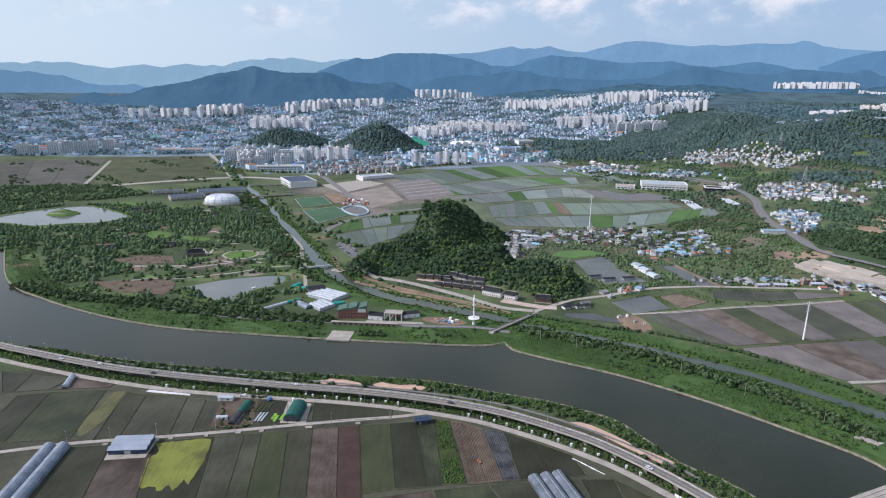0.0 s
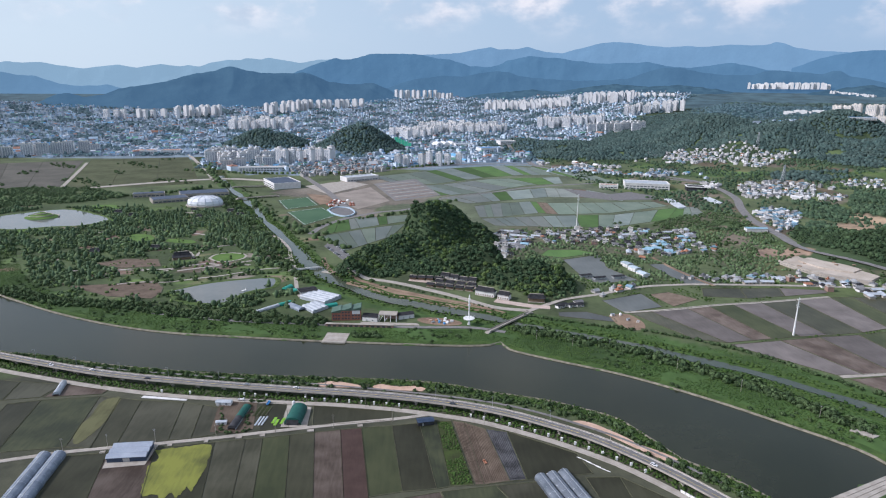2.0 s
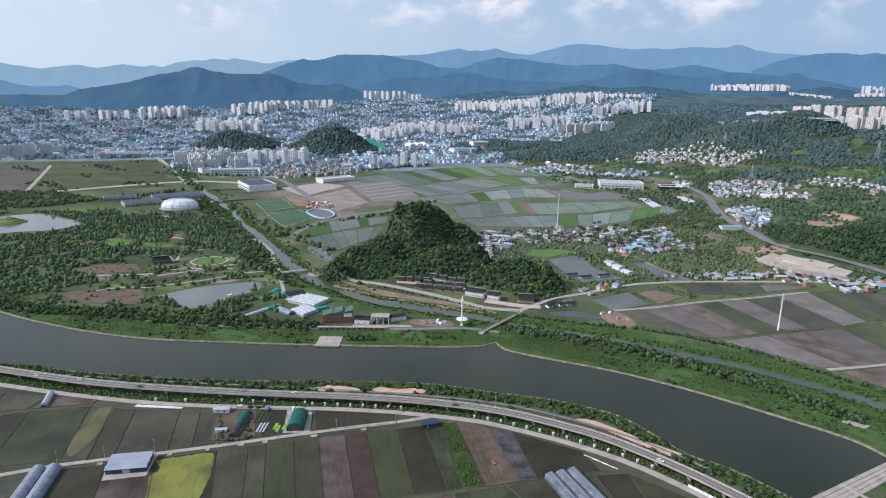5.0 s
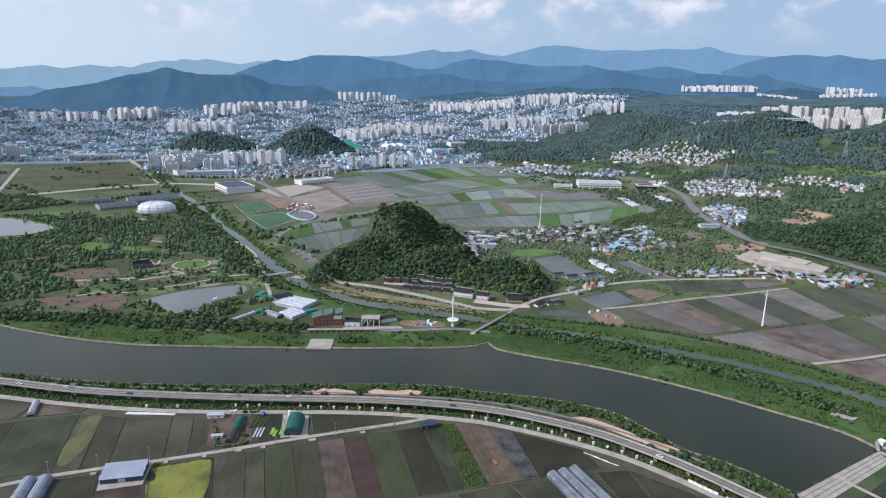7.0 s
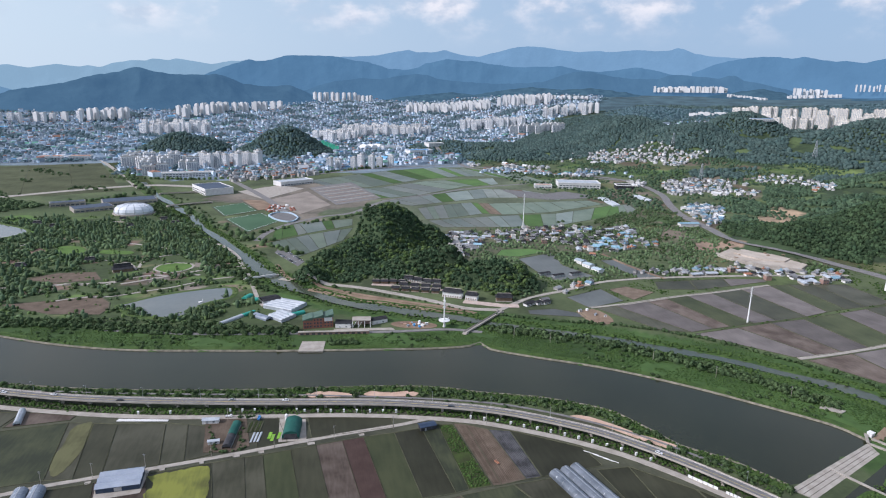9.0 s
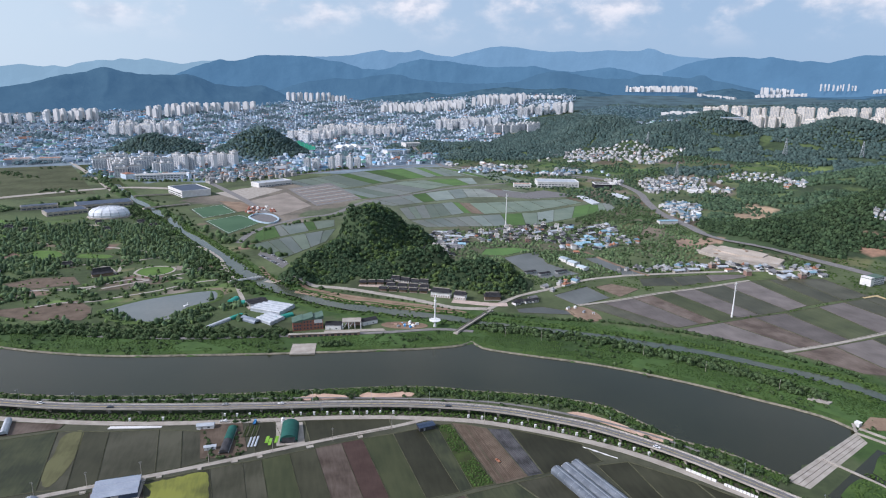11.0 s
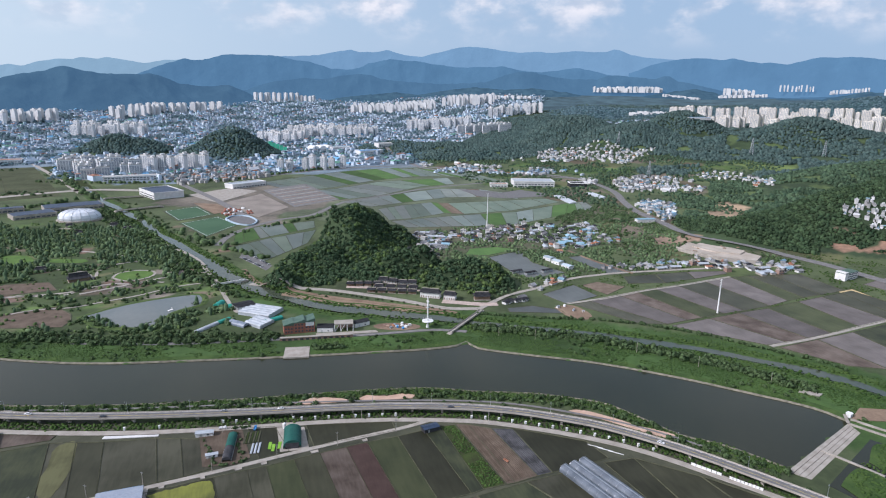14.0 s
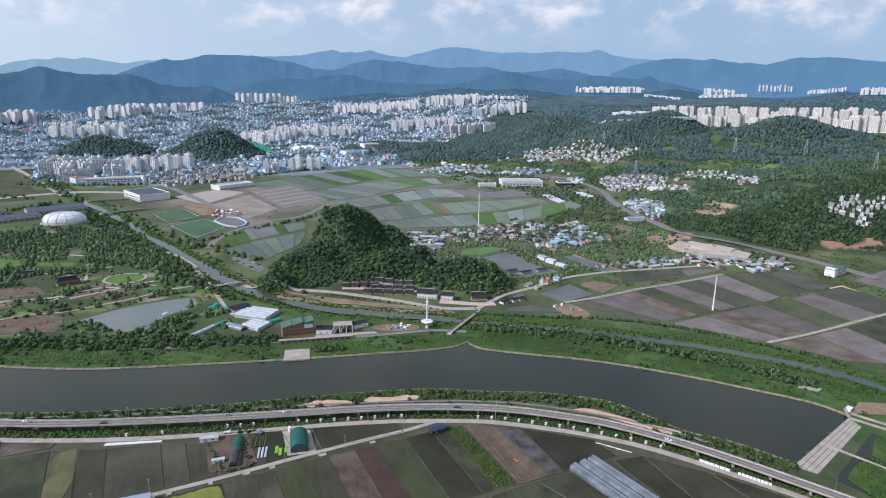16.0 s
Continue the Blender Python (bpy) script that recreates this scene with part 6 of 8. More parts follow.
M_DARKROOF = material("dark_tiles", (0.020, 0.021, 0.024), (0.050, 0.051, 0.055), 0.4, 0.9, 0.05, 2.0, spread=0.1, spec=0.1)
M_GREENROOF = material("green_roof_sheet", (0.06, 0.11, 0.085), (0.10, 0.16, 0.12), 0.2, 0.6)
M_BRICK = material("red_brick", (0.26, 0.105, 0.075), (0.36, 0.16, 0.115), 0.5, 0.9)
M_REDWALL = material("reddish_wall", (0.24, 0.15, 0.12), (0.34, 0.23, 0.19), 0.3, 0.9)
M_ORANGE = material("orange_roof", (0.33, 0.15, 0.09), (0.42, 0.21, 0.13), 0.2, 0.7, spread=0.2)
M_WHITE_WALL = material("white_render", (0.62, 0.61, 0.59), (0.78, 0.77, 0.75), 0.15, 0.8, spread=0.08)
M_SOLAR = material("solar_panels", (0.022, 0.036, 0.065), (0.05, 0.075, 0.12), 0.3, 0.45, spec=0.25)
M_WOOD = material("weathered_wood", (0.14, 0.095, 0.065), (0.24, 0.17, 0.12), 0.5, 0.85)
M_TURF = material("park_lawn", (0.07, 0.135, 0.028), (0.11, 0.19, 0.042), 0.06, 0.95)


def tunnels(name, corner, turn, width, length, count, rise, film, label, gap=0.3, group="polytunnels"):
    """Polytunnels side by side, each a thing: film, hoops and end frame."""
    c, s = math.cos(radians(turn)), math.sin(radians(turn))
    first = None
    for i in range(count):
        x, y = corner[0] + (i + 0.5) * width * c, corner[1] + (i + 0.5) * width * s
        m = on_land(x, y, turn)
        if first:
            copy_thing(first, m)
            continue
        first = thing(name, m, label, "greenhouse", group)
        w = width / 2 - gap
        Shape().box(-w, -w + 0.1, -length, 0, -0.3, 1.3).box(w - 0.1, w, -length, 0, -0.3, 1.3).make("side_wall", film, first)
        Shape().vault(-w, w, -length, 0, 1.3, rise).make("film_roof", film, first)
        for j in range(int(length / 6) + 1):
            hoop, n = Shape(), 8
            for q in range(n):
                a, b = math.pi * q / n, math.pi * (q + 1) / n
                yy = -length * j / int(length / 6)
                hoop.beam((-w * 1.01 * math.cos(a), yy, 1.3 + (rise + 0.06) * math.sin(a)), (-w * 1.01 * math.cos(b), yy, 1.3 + (rise + 0.06) * math.sin(b)), 0.045)
            tagged(hoop.make("hoop", M_STEEL, first), kind="")
        Shape().box(-0.9, 0.9, -0.02, 0.12, -0.2, 2.3).make("door", M_STEEL, first)
        Shape().box(-0.35, 0.35, -length, 0, 1.3 + rise, 1.3 + rise + 0.12).make("ridge_vent", M_STEEL, first)
    return first


tunnels("polytunnel", (-259, 355), 5, 8.5, 75, 2, 3.2, M_FILM, "long silvery polytunnel greenhouse beside the paddy")
tunnels("polytunnel", (46.5, 322.5), 15, 7.7, 80, 3, 2.7, M_FILM_DARK, "long silvery-blue polytunnel greenhouse on the paddy edge")
tunnels("polytunnel", (-297.4, 455.3), 12, 5.0, 20, 1, 2.0, M_FILM_WHITE, "small pale polytunnel between the paddies")

# blue-roofed barn
M_NAVY = material("navy_sheet", (0.03, 0.05, 0.09), (0.05, 0.075, 0.12), 0.3, 0.5)
barn = thing("barn", on_land(-203, 356.5, 4), "low metal barn with a stepped blue-grey roof beside the farm road", "barn")
Shape().box(-11.5, 11.5, -8, 8, -0.4, 3.4).make("wall", M_NAVY, barn, "dark blue sheet walls")
tagged(flat("barn_apron", [(-218, 366), (-214, 342), (-190, 345), (-190, 368)], 0.32, M_CONCRETE), "pale concrete apron round the barn", "apron", kind="structure")
for i, (a, b) in enumerate(((-8.6, -2.6), (-2.9, 3.2), (2.9, 8.6))):
    Shape().gable(-12, 12, a, b, 3.4 + 0.15 * i, 1.3, 0.2).make("roof", M_METAL_BLUE, barn)
for x in (-6, 5):
    Shape().box(x - 4.5, x + 4.5, 8.6, 10.6, 2.5, 2.75).make("canopy", M_BLUE, barn, "bright blue sheet canopy")
Shape().box(-2, 2, -8.12, -7.98, -0.2, 2.8).make("door", M_STEEL, barn)

# big green vaulted barn
dome_barn = thing("vaulted_barn", on_land(-107.5, 401, -4), "large dark green vaulted tarp barn beside the paddies", "barn")
Shape().vault(-5.6, 5.6, -12, 9, 1.8, 4.2, 14).make("tarp_roof", M_GREEN_TARP, dome_barn)
for x in (-5.6, 5.3):
    Shape().box(x, x + 0.3, -12, 9, -0.3, 1.9).make("side_wall", M_GREEN_TARP, dome_barn)
# black sheet on the closed end, painting the shade of an opening
Shape().box(-4.2, 4.2, -12.2, -11.95, -0.2, 4.2).make("entrance", M_BLACK_NET, dome_barn, "dark sheet standing for the shade in an open entrance")
for y in (-12, -5, 2, 9):
    rib = Shape()
    for q in range(12):
        a, b = math.pi * q / 12, math.pi * (q + 1) / 12
        rib.beam((-5.64 * math.cos(a), y, 1.8 + 4.24 * math.sin(a)), (-5.64 * math.cos(b), y, 1.8 + 4.24 * math.sin(b)), 0.05)
    rib.make("rib", M_GREEN_TARP, dome_barn)
tagged(flat("yard", [(-117, 418), (-99, 414), (-98, 386), (-116, 387)], 0.28, M_CONCRETE), "pale concrete barn yard", "yard", kind="structure")
tank = thing("feed_silo", on_land(-112, 415), "white rounded feed silo in the barn yard", "silo")
Shape().tube(0, 0, 0.6, 4.2, 1.2, 1.2, 14).tube(0, 0, 4.2, 5.0, 1.2, 0.2, 14).make("tank", M_WHITE, tank)
for a in range(3):
    Shape().beam((math.cos(a * 2.1), math.sin(a * 2.1), -0.2), (math.cos(a * 2.1), math.sin(a * 2.1), 1), 0.1).make("leg", M_STEEL, tank)

# farmyard with a green and black greenhouse
tagged(flat("yard_farm", [(-167, 424), (-140, 425), (-134, 385), (-144, 380), (-162, 382)], 0.26, FIELD["till"]), "brown earth of the farmyard", "yard", kind="structure")
grow("yard_hedge", np.vstack([along([(-166, 424), (-160, 404), (-156, 384)], 2.2, 0, (0.8, 1.6), 300, 0.1, 0.6), along([(-158, 383), (-146, 381), (-136, 384)], 2.0, 0, (0.7, 1.5), 301, 0.1, 0.8), along([(-143, 416), (-141, 400), (-139, 386)], 2.2, 0, (0.8, 1.7), 302, 0.15, 0.7), along([(-144, 424), (-134, 423)], 2.0, 0, (0.9, 1.8), 303, 0.1, 0.8)]), LEAFY, M_TREES, "garden shrubs round the farmyard", "plants")
for i in range(7):
    rowbed = Shape().box(-0.45, 0.45, -7, 7, 0, 0.3).make("vegetable_bed", FIELD["weed"] if i % 2 else M_BUND)
    rowbed.matrix_basis = on_land(-137.5 + 1.5 * i, 409, -8, 0.26)
    tagged(rowbed, "narrow vegetable row in the farmyard", "garden bed", "vegetable rows")
gh = thing("greenhouse", on_land(-146.5, 400, -6), "greenhouse under green tarp and black net in the farmyard", "greenhouse")
Shape().vault(-2.9, 2.9, -2, 14, 1.4, 2.3).make("tarp_roof", M_GREEN_TARP, gh)
Shape().vault(-2.8, 2.8, -16, -2.05, 1.4, 2.1).make("net_roof", M_BLACK_NET, gh, "black net over the frame")
for x in (-2.9, 2.75):
    Shape().box(x, x + 0.15, -16, 14, -0.3, 1.45).make("side_wall", M_STEEL, gh)


def shed(x, y, turn, w, d, h, wall, roof, label, rise=0.8, name="shed", group="sheds"):
    """A small gabled building with a door and a window."""
    ob = thing(name, on_land(x, y, turn), label, "building", group)
    Shape().box(-w / 2, w / 2, -d / 2, d / 2, -0.4, h).make("wall", wall, ob)
    Shape().gable(-w / 2 - 0.4, w / 2 + 0.4, -d / 2 - 0.4, d / 2 + 0.4, h, rise, 0.18).make("roof", roof, ob)
    Shape().box(-0.6 - w / 5, 0.6 - w / 5, -d / 2 - 0.08, -d / 2 + 0.02, -0.2, 2.1).make("door", M_STEEL, ob)
    Shape().box(w / 5 - 0.7, w / 5 + 0.7, -d / 2 - 0.07, -d / 2 + 0.02, 1.0, 2.0).make("window", M_GLASS, ob)
    return ob


shed(-163, 420, -4, 11, 4, 2.6, M_WHITE_WALL, M_FILM_WHITE, "long white prefab shed in the farmyard")
shed(-157, 392, 4, 7, 2.6, 2.2, M_WHITE_WALL, M_FILM_WHITE, "low white shed beside the greenhouse")
shed(-17, 389, 11, 11, 6, 2.8, M_BLACK_NET, M_SOLAR, "dark shed with a black roof beside the farm road")
for i in range(3):
    bed = thing("seed_bed", on_land(-133 + i * 2.2, 395, -8), "row of white covered seedling trays in the farmyard", "seed bed", "seed beds of the farmyard")
    Shape().box(-0.7, 0.7, -6, 6, -0.1, 0.35).make("frame", M_WOOD, bed)
    Shape().vault(-0.7, 0.7, -6, 6, 0.35, 0.35, 6).make("cover", M_FILM_WHITE, bed)
M_LIME = material("seedlings", (0.16, 0.34, 0.03), (0.24, 0.46, 0.06), 0.4, 0.9)
for p in [(-122, 396), (-120, 393), (-116, 395)]:
    tray = Shape().box(-1.0, 1.0, -4.0, 4.0, 0, 0.35).make("seedling_bed", M_LIME)
    tray.matrix_basis = on_land(p[0], p[1], -8, 0.1)
    tagged(tray, "bright green rice seedling bed in the wet paddy", "seed bed", "seedling beds")


def truck(x, y, z, turn, body, label, name="truck", size=1.0):
    ob = thing(name, pose(x, y, z, 0, 0, turn), label, "vehicle", "vehicles")
    ob.scale = (size, size, size)
    Shape().box(-2.4, 0.9, -0.85, 0.85, 0.75, 0.95).box(-2.4, 0.9, -0.85, -0.78, 0.95, 1.4).box(-2.4, 0.9, 0.78, 0.85, 0.95, 1.4).box(-2.4, -2.33, -0.78, 0.78, 0.95, 1.4).make("cargo_bed", body, ob)
    c = Shape().box(1.0, 2.5, -0.82, 0.82, 0.45, 1.25)
    k = len(c.v)
    c.v += [(1.05, -0.78, 1.25), (2.45, -0.78, 1.25), (2.45, 0.78, 1.25), (1.05, 0.78, 1.25), (1.15, -0.7, 2.0), (2.1, -0.7, 2.0), (2.1, 0.7, 2.0), (1.15, 0.7, 2.0)]
    c.f += [tuple(k + i for i in q) for q in ((4, 5, 6, 7), (0, 1, 5, 4), (1, 2, 6, 5), (2, 3, 7, 6), (3, 0, 4, 7))]
    c.make("cab", body, ob)
    Shape().box(2.2, 2.34, -0.6, 0.6, 1.35, 1.85).make("windscreen", M_GLASS, ob)
    for wx in (-1.6, 1.7):
        for wy in (-0.8, 0.8):
            w = Shape()
            k = len(w.v)
            for o in (-0.12, 0.12):
                w.v += [(wx + 0.36 * math.cos(a * math.pi / 5), wy + o, 0.36 + 0.36 * math.sin(a * math.pi / 5)) for a in range(10)]
            w.f += [(k + i, k + (i + 1) % 10, k + 10 + (i + 1) % 10, k + 10 + i) for i in range(10)] + [tuple(range(k, k + 10)), tuple(range(k + 19, k + 9, -1))]
            w.make("wheel", M_BLACK_NET, ob)
    return ob


def car(x, y, z, turn, body, label):
    """A saloon: body, cabin, glass, wheels."""
    ob = thing("car", pose(x, y, z, 0, 0, turn), label, "car", "vehicles")
    s = Shape()
    prof = [(-2.2, 0.35), (2.2, 0.35), (2.25, 0.75), (1.3, 0.95), (-1.9, 0.98), (-2.25, 0.8)]
    for o in (-0.88, 0.88):
        s.v += [(a, o, b) for a, b in prof]
    s.f += [(i, (i + 1) % 6, 6 + (i + 1) % 6, 6 + i) for i in range(6)] + [tuple(range(5, -1, -1)), tuple(range(6, 12))]
    s.make("body", body, ob)
    s = Shape()
    for o, q in ((-1, 0), (1, 0)):
        s.v += [(-1.7, 0.82 * o, 0.97), (1.0, 0.82 * o, 0.95), (0.4, 0.66 * o, 1.45), (-1.2, 0.66 * o, 1.45)]
    s.f += [(0, 1, 5, 4), (1, 2, 6, 5), (2, 3, 7, 6), (3, 0, 4, 7), (3, 2, 1, 0), (4, 5, 6, 7)]
    s.make("cabin", M_GLASS, ob)
    Shape().box(-1.15, 0.35, -0.64, 0.64, 1.44, 1.5).make("roof", body, ob)
    for wx in (-1.4, 1.4):
        for wy in (-0.82, 0.82):
            w = Shape()
            for o in (-0.1, 0.1):
                w.v += [(wx + 0.33 * math.cos(a * math.pi / 4), wy + o, 0.33 + 0.33 * math.sin(a * math.pi / 4)) for a in range(8)]
            w.f += [(i, (i + 1) % 8, 8 + (i + 1) % 8, 8 + i) for i in range(8)] + [tuple(range(8)), tuple(range(15, 7, -1))]
            w.make("wheel", M_BLACK_NET, ob)
    return ob


PAINTS = [material("car_white", (0.70, 0.70, 0.70), (0.78, 0.78, 0.78), 1, 0.3, spec=0.6), material("car_black", (0.012, 0.012, 0.014), (0.02, 0.02, 0.022), 1, 0.3, spec=0.6), material("car_silver", (0.38, 0.39, 0.40), (0.45, 0.46, 0.47), 1, 0.35, metal=0.5)]
CAR_WORDS = ["white saloon car", "black saloon car", "silver-grey saloon car"]
made_cars = {}


def put_car(x, y, z, turn, colour, where):
    key = (colour, where)
    if key in made_cars:
        return copy_thing(made_cars[key], pose(x, y, z, 0, 0, turn))
    made_cars[key] = car(x, y, z, turn, PAINTS[colour], CAR_WORDS[colour] + where)
    return made_cars[key]


for s, side, colour in ((262, -1.7, 0), (300, 1.7, 0), (352, -1.7, 1), (431, 1.7, 2), (470, 1.7, 0), (590, -1.7, 1), (735, -1.7, 0)):
    x, y = np.interp(s, run, deck_line[:, 0]), np.interp(s, run, deck_line[:, 1])
    x2, y2 = np.interp(s + 2, run, deck_line[:, 0]), np.interp(s + 2, run, deck_line[:, 1])
    a = math.atan2(y2 - y, x2 - x)
    put_car(x - side * math.sin(a), y + side * math.cos(a), DECK + 0.07, math.degrees(a) + (180 if side > 0 else 0), colour, " driving on the viaduct")
truck(-131, 419, 0.3, 80, M_BLUE, "small blue cargo truck parked in the farmyard")
truck(-152, 425, 0.4, -6, PAINTS[0], "small white cargo truck on the concrete road")
truck(19, 340.5, 0.2, 110, M_ORANGE, "small red farm tractor on the tilled field", "tractor", 0.8)

# squat white pillars beside the river road
road_line = spline(RIVER_ROAD, 3)
road_run = np.concatenate([[0], np.cumsum(np.linalg.norm(np.diff(road_line, axis=0), axis=1))])
pillar = thing("white_pillar", pose(0, 0, 0), "squat white pillar on the verge below the viaduct", "pillar", "white pillars on the verge")
Shape().box(-0.65, 0.65, -0.5, 0.5, -0.3, 2.1).make("shaft", M_WHITE, pillar)
Shape().box(-0.75, 0.75, -0.6, 0.6, 2.1, 2.25).make("cap", M_WHITE, pillar)
spots = [(-215, 440), (-193, 437), (-152, 433.5), (-143.5, 432), (-135, 431), (-105.5, 426.5)] + [(-100 + 9.2 * i, 424.6 - 1.35 * i - 0.03 * i * i) for i in range(8)]
base = np.interp(14, road_line[:, 0], road_run)
for i in range(14):
    q = base + 9.3 * i
    x, y = np.interp(q, road_run, road_line[:, 0]), np.interp(q, road_run, road_line[:, 1])
    x2, y2 = np.interp(q + 1, road_run, road_line[:, 0]), np.interp(q + 1, road_run, road_line[:, 1])
    spots.append((x - 4.4 * (y2 - y), y + 4.4 * (x2 - x)))
pillar.matrix_basis = on_land(*spots[0])
for p in spots[1:]:
    copy_thing(pillar, on_land(p[0], p[1]))
# white panel fences
for a, b, n in (((129.5, 307.5), (140, 292.5), 6), ((142.5, 289), (153.5, 273.5), 9)):
    fence = thing("panel_fence", pose(0, 0, 0), "row of tall white barrier panels beside the road", "fence", "white panel fences")
    d = math.atan2(b[1] - a[1], b[0] - a[0])
    for i in range(n):
        x, y = a[0] + (b[0] - a[0]) * i / n, a[1] + (b[1] - a[1]) * i / n
        Shape().box(0.2, math.dist(a, b) / n - 0.2, -0.08, 0.08, 0.2, 2.1, d, (x, y)).make("panel", M_WHITE, fence)
        Shape().box(-0.06, 0.06, -0.1, 0.1, -0.3, 2.2, d, (x, y)).make("post", M_STEEL, fence)
tagged(flat("concrete_pad", [(-226, 434.5), (-192, 428), (-192.5, 426), (-227, 431.5)], 0.42, M_WHITE_WALL), "pale concrete pad beside the road", "pad", kind="structure")
for i in range(3):
    pipe = Shape().box(-5, 5, -0.2, 0.2, 0, 0.35).make("plastic_pipe", M_WHITE)
    pipe.matrix_basis = on_land(82 + i * 4.5, 341.5 - i * 5, -43, 0.2)
    tagged(pipe, "bundle of long white pipes on the verge", "pipe", "white pipes")
# sand patches with round shrubs
for p in SANDS:
    tagged(flat("sand_patch", spline(p + p[:1], 4)[:-1], 0.5, M_REDSAND, depth=0.8), "bare reddish sand beside the river", "sand", kind="structure")

# concrete slabs over the ditch beside the farm road
for x, y, w in ((-183, 369, 3.0), (-161, 372.5, 2.6), (-141, 376.5, 4.2), (-126, 378.5, 3.4), (-95, 383.5, 4.6), (-62, 389, 3.4), (-222, 361.5, 3.2)):
    slab = Shape().box(-w / 2, w / 2, -1.6, 1.2, -0.3, 0.34).box(-w / 2, -w / 2 + 0.25, -1.6, 1.2, 0.34, 0.6).box(w / 2 - 0.25, w / 2, -1.6, 1.2, 0.34, 0.6).make("culvert_slab", M_CONCRETE)
    slab.matrix_basis = on_land(x, y - 1.5, 9)
    tagged(slab, "pale concrete culvert slab beside the farm road", "culvert", "culvert slabs")
# utility poles
pole = thing("utility_pole", on_land(-247, 361), "thin grey concrete utility pole beside the farm road", "pole", "utility poles")
Shape().tube(0, 0, -0.5, 10, 0.17, 0.11, 8).make("shaft", M_CONCRETE, pole)
Shape().box(-0.8, 0.8, -0.05, 0.05, 9.4, 9.5).make("cross_arm", M_STEEL, pole)
Shape().box(-0.6, 0.6, -0.05, 0.05, 8.7, 8.8).make("lower_arm", M_STEEL, pole)
for p in [(-221, 365), (-193, 370), (-156, 376), (-118, 380), (-80, 385.5), (-40, 392), (-300, 354), (-152, 421), (-60, 412), (24, 386), (196, 470), (230, 430), (120, 520), (266, 388), (90, 536), (310, 690), (420, 700)]:
    copy_thing(pole, on_land(*p))
lamp = thing("street_lamp", pose(-382, 505, DECK), "slim grey street lamp on the viaduct parapet", "street lamp", "street lamps")
Shape().tube(0, 0, -0.6, 8.5, 0.13, 0.08, 8).make("shaft", M_STEEL, lamp)
Shape().beam((0, 0, 8.4), (0, -1.8, 8.9), 0.06).make("arm", M_STEEL, lamp)
Shape().box(-0.15, 0.15, -2.5, -1.7, 8.82, 8.96).make("head", M_STEEL, lamp)
for s in np.arange(30, run[-1], 42):
    x, y = np.interp(s, run, deck_line[:, 0]), np.interp(s, run, deck_line[:, 1])
    x2, y2 = np.interp(s + 2, run, deck_line[:, 0]), np.interp(s + 2, run, deck_line[:, 1])
    a = math.atan2(y2 - y, x2 - x)
    m = pose(x - 4.05 * math.sin(a), y + 4.05 * math.cos(a), DECK, 0, 0, math.degrees(a))
    if s < 31:
        lamp.matrix_basis = m
    else:
        copy_thing(lamp, m)

# ---- weir ----
weir = thing("weir", pose(0, 0, 0), "broad stepped concrete weir across the river", "weir")
up_a, up_b, dn_a, dn_b = np.array((183, 286)), np.array((271, 322)), np.array((195, 270)), np.array((268, 304))
for i in range(6):
    t0, t1 = i / 6, (i + 1) / 6 - 0.012
    q = [up_a + (dn_a - up_a) * t0, up_b + (dn_b - up_b) * t0, up_b + (dn_b - up_b) * t1, up_a + (dn_a - up_a) * t1]
    flat("slab", q, 0.55 - 0.16 * i, M_CONCRETE, weir, depth=2.5)
a, b = up_a * 0.55 + up_b * 0.45, np.array((237, 266))
d = math.atan2(*(b - a)[::-1])
Shape().box(0, math.dist(a, b), -0.9, 0.9, -2, 0.75, d, a).make("dividing_wall", M_CONCRETE, weir)
for a, b in (((271, 322), (288, 290)), ((278, 326), (296, 292))):
    d = math.atan2(b[1] - a[1], b[0] - a[0])
    Shape().box(0, math.dist(a, b), -0.7, 0.7, -2, 1.2, d, a).make("channel_wall", M_CONCRETE, weir)
Shape().box(0, 13, -1.0, 1.0, 1.5, 1.9, 0.9, (270, 321)).make("footbridge", M_CONCRETE, weir)
house = thing("gate_house", on_land(281, 330, 20), "small pale gate house at the end of the weir", "building")
Shape().box(-2.0, 2.0, -1.6, 1.6, -1, 2.9).make("wall", M_WHITE_WALL, house)
Shape().box(-2.3, 2.3, -1.9, 1.9, 2.9, 3.2).make("roof", M_WHITE, house)
Shape().box(-0.5, 0.5, -1.7, -1.55, 0, 2).make("door", M_STEEL, house)
tagged(flat("apron", [(278, 326), (300, 338), (420, 290), (420, 270), (300, 318)], 0.5, M_DIRT), "pale sandy embankment with a path beside the weir", "embankment", kind="structure")
tagged(flat("water_below", [(196, 268), (268, 302), (300, 240), (240, 190), (215, 200)], -0.02 + 0.10, M_WATER), "shallow water below the weir", "water", kind="structure")
for p in ([(203, 266), (216, 273), (231, 277), (236, 264), (240, 248), (234, 222), (214, 226), (204, 240)], [(242, 281), (266, 296), (282, 282), (292, 256), (268, 242), (246, 252)], [(244, 240), (268, 238), (286, 226), (262, 204), (244, 212)]):
    tagged(flat("grass_islet", spline(p + p[:1], 5)[:-1], 0.45, M_BANK, depth=0.9), "flat grassy islet below the weir", "islet", kind="structure")
grow("islet_reeds", np.vstack([spread_over((200, 205, 292, 298), 2.2, lambda X, Y: patchy(X, Y, 7, -0.5) & (Y < 0.46 * (X - 195) + 262) & (away(X, Y, np.array([(224, 299), (237, 266)], float)) > 3), (0.5, 1.2), 93)]), TUFT, M_MEADOW, "reeds on the islets below the weir", "plants")


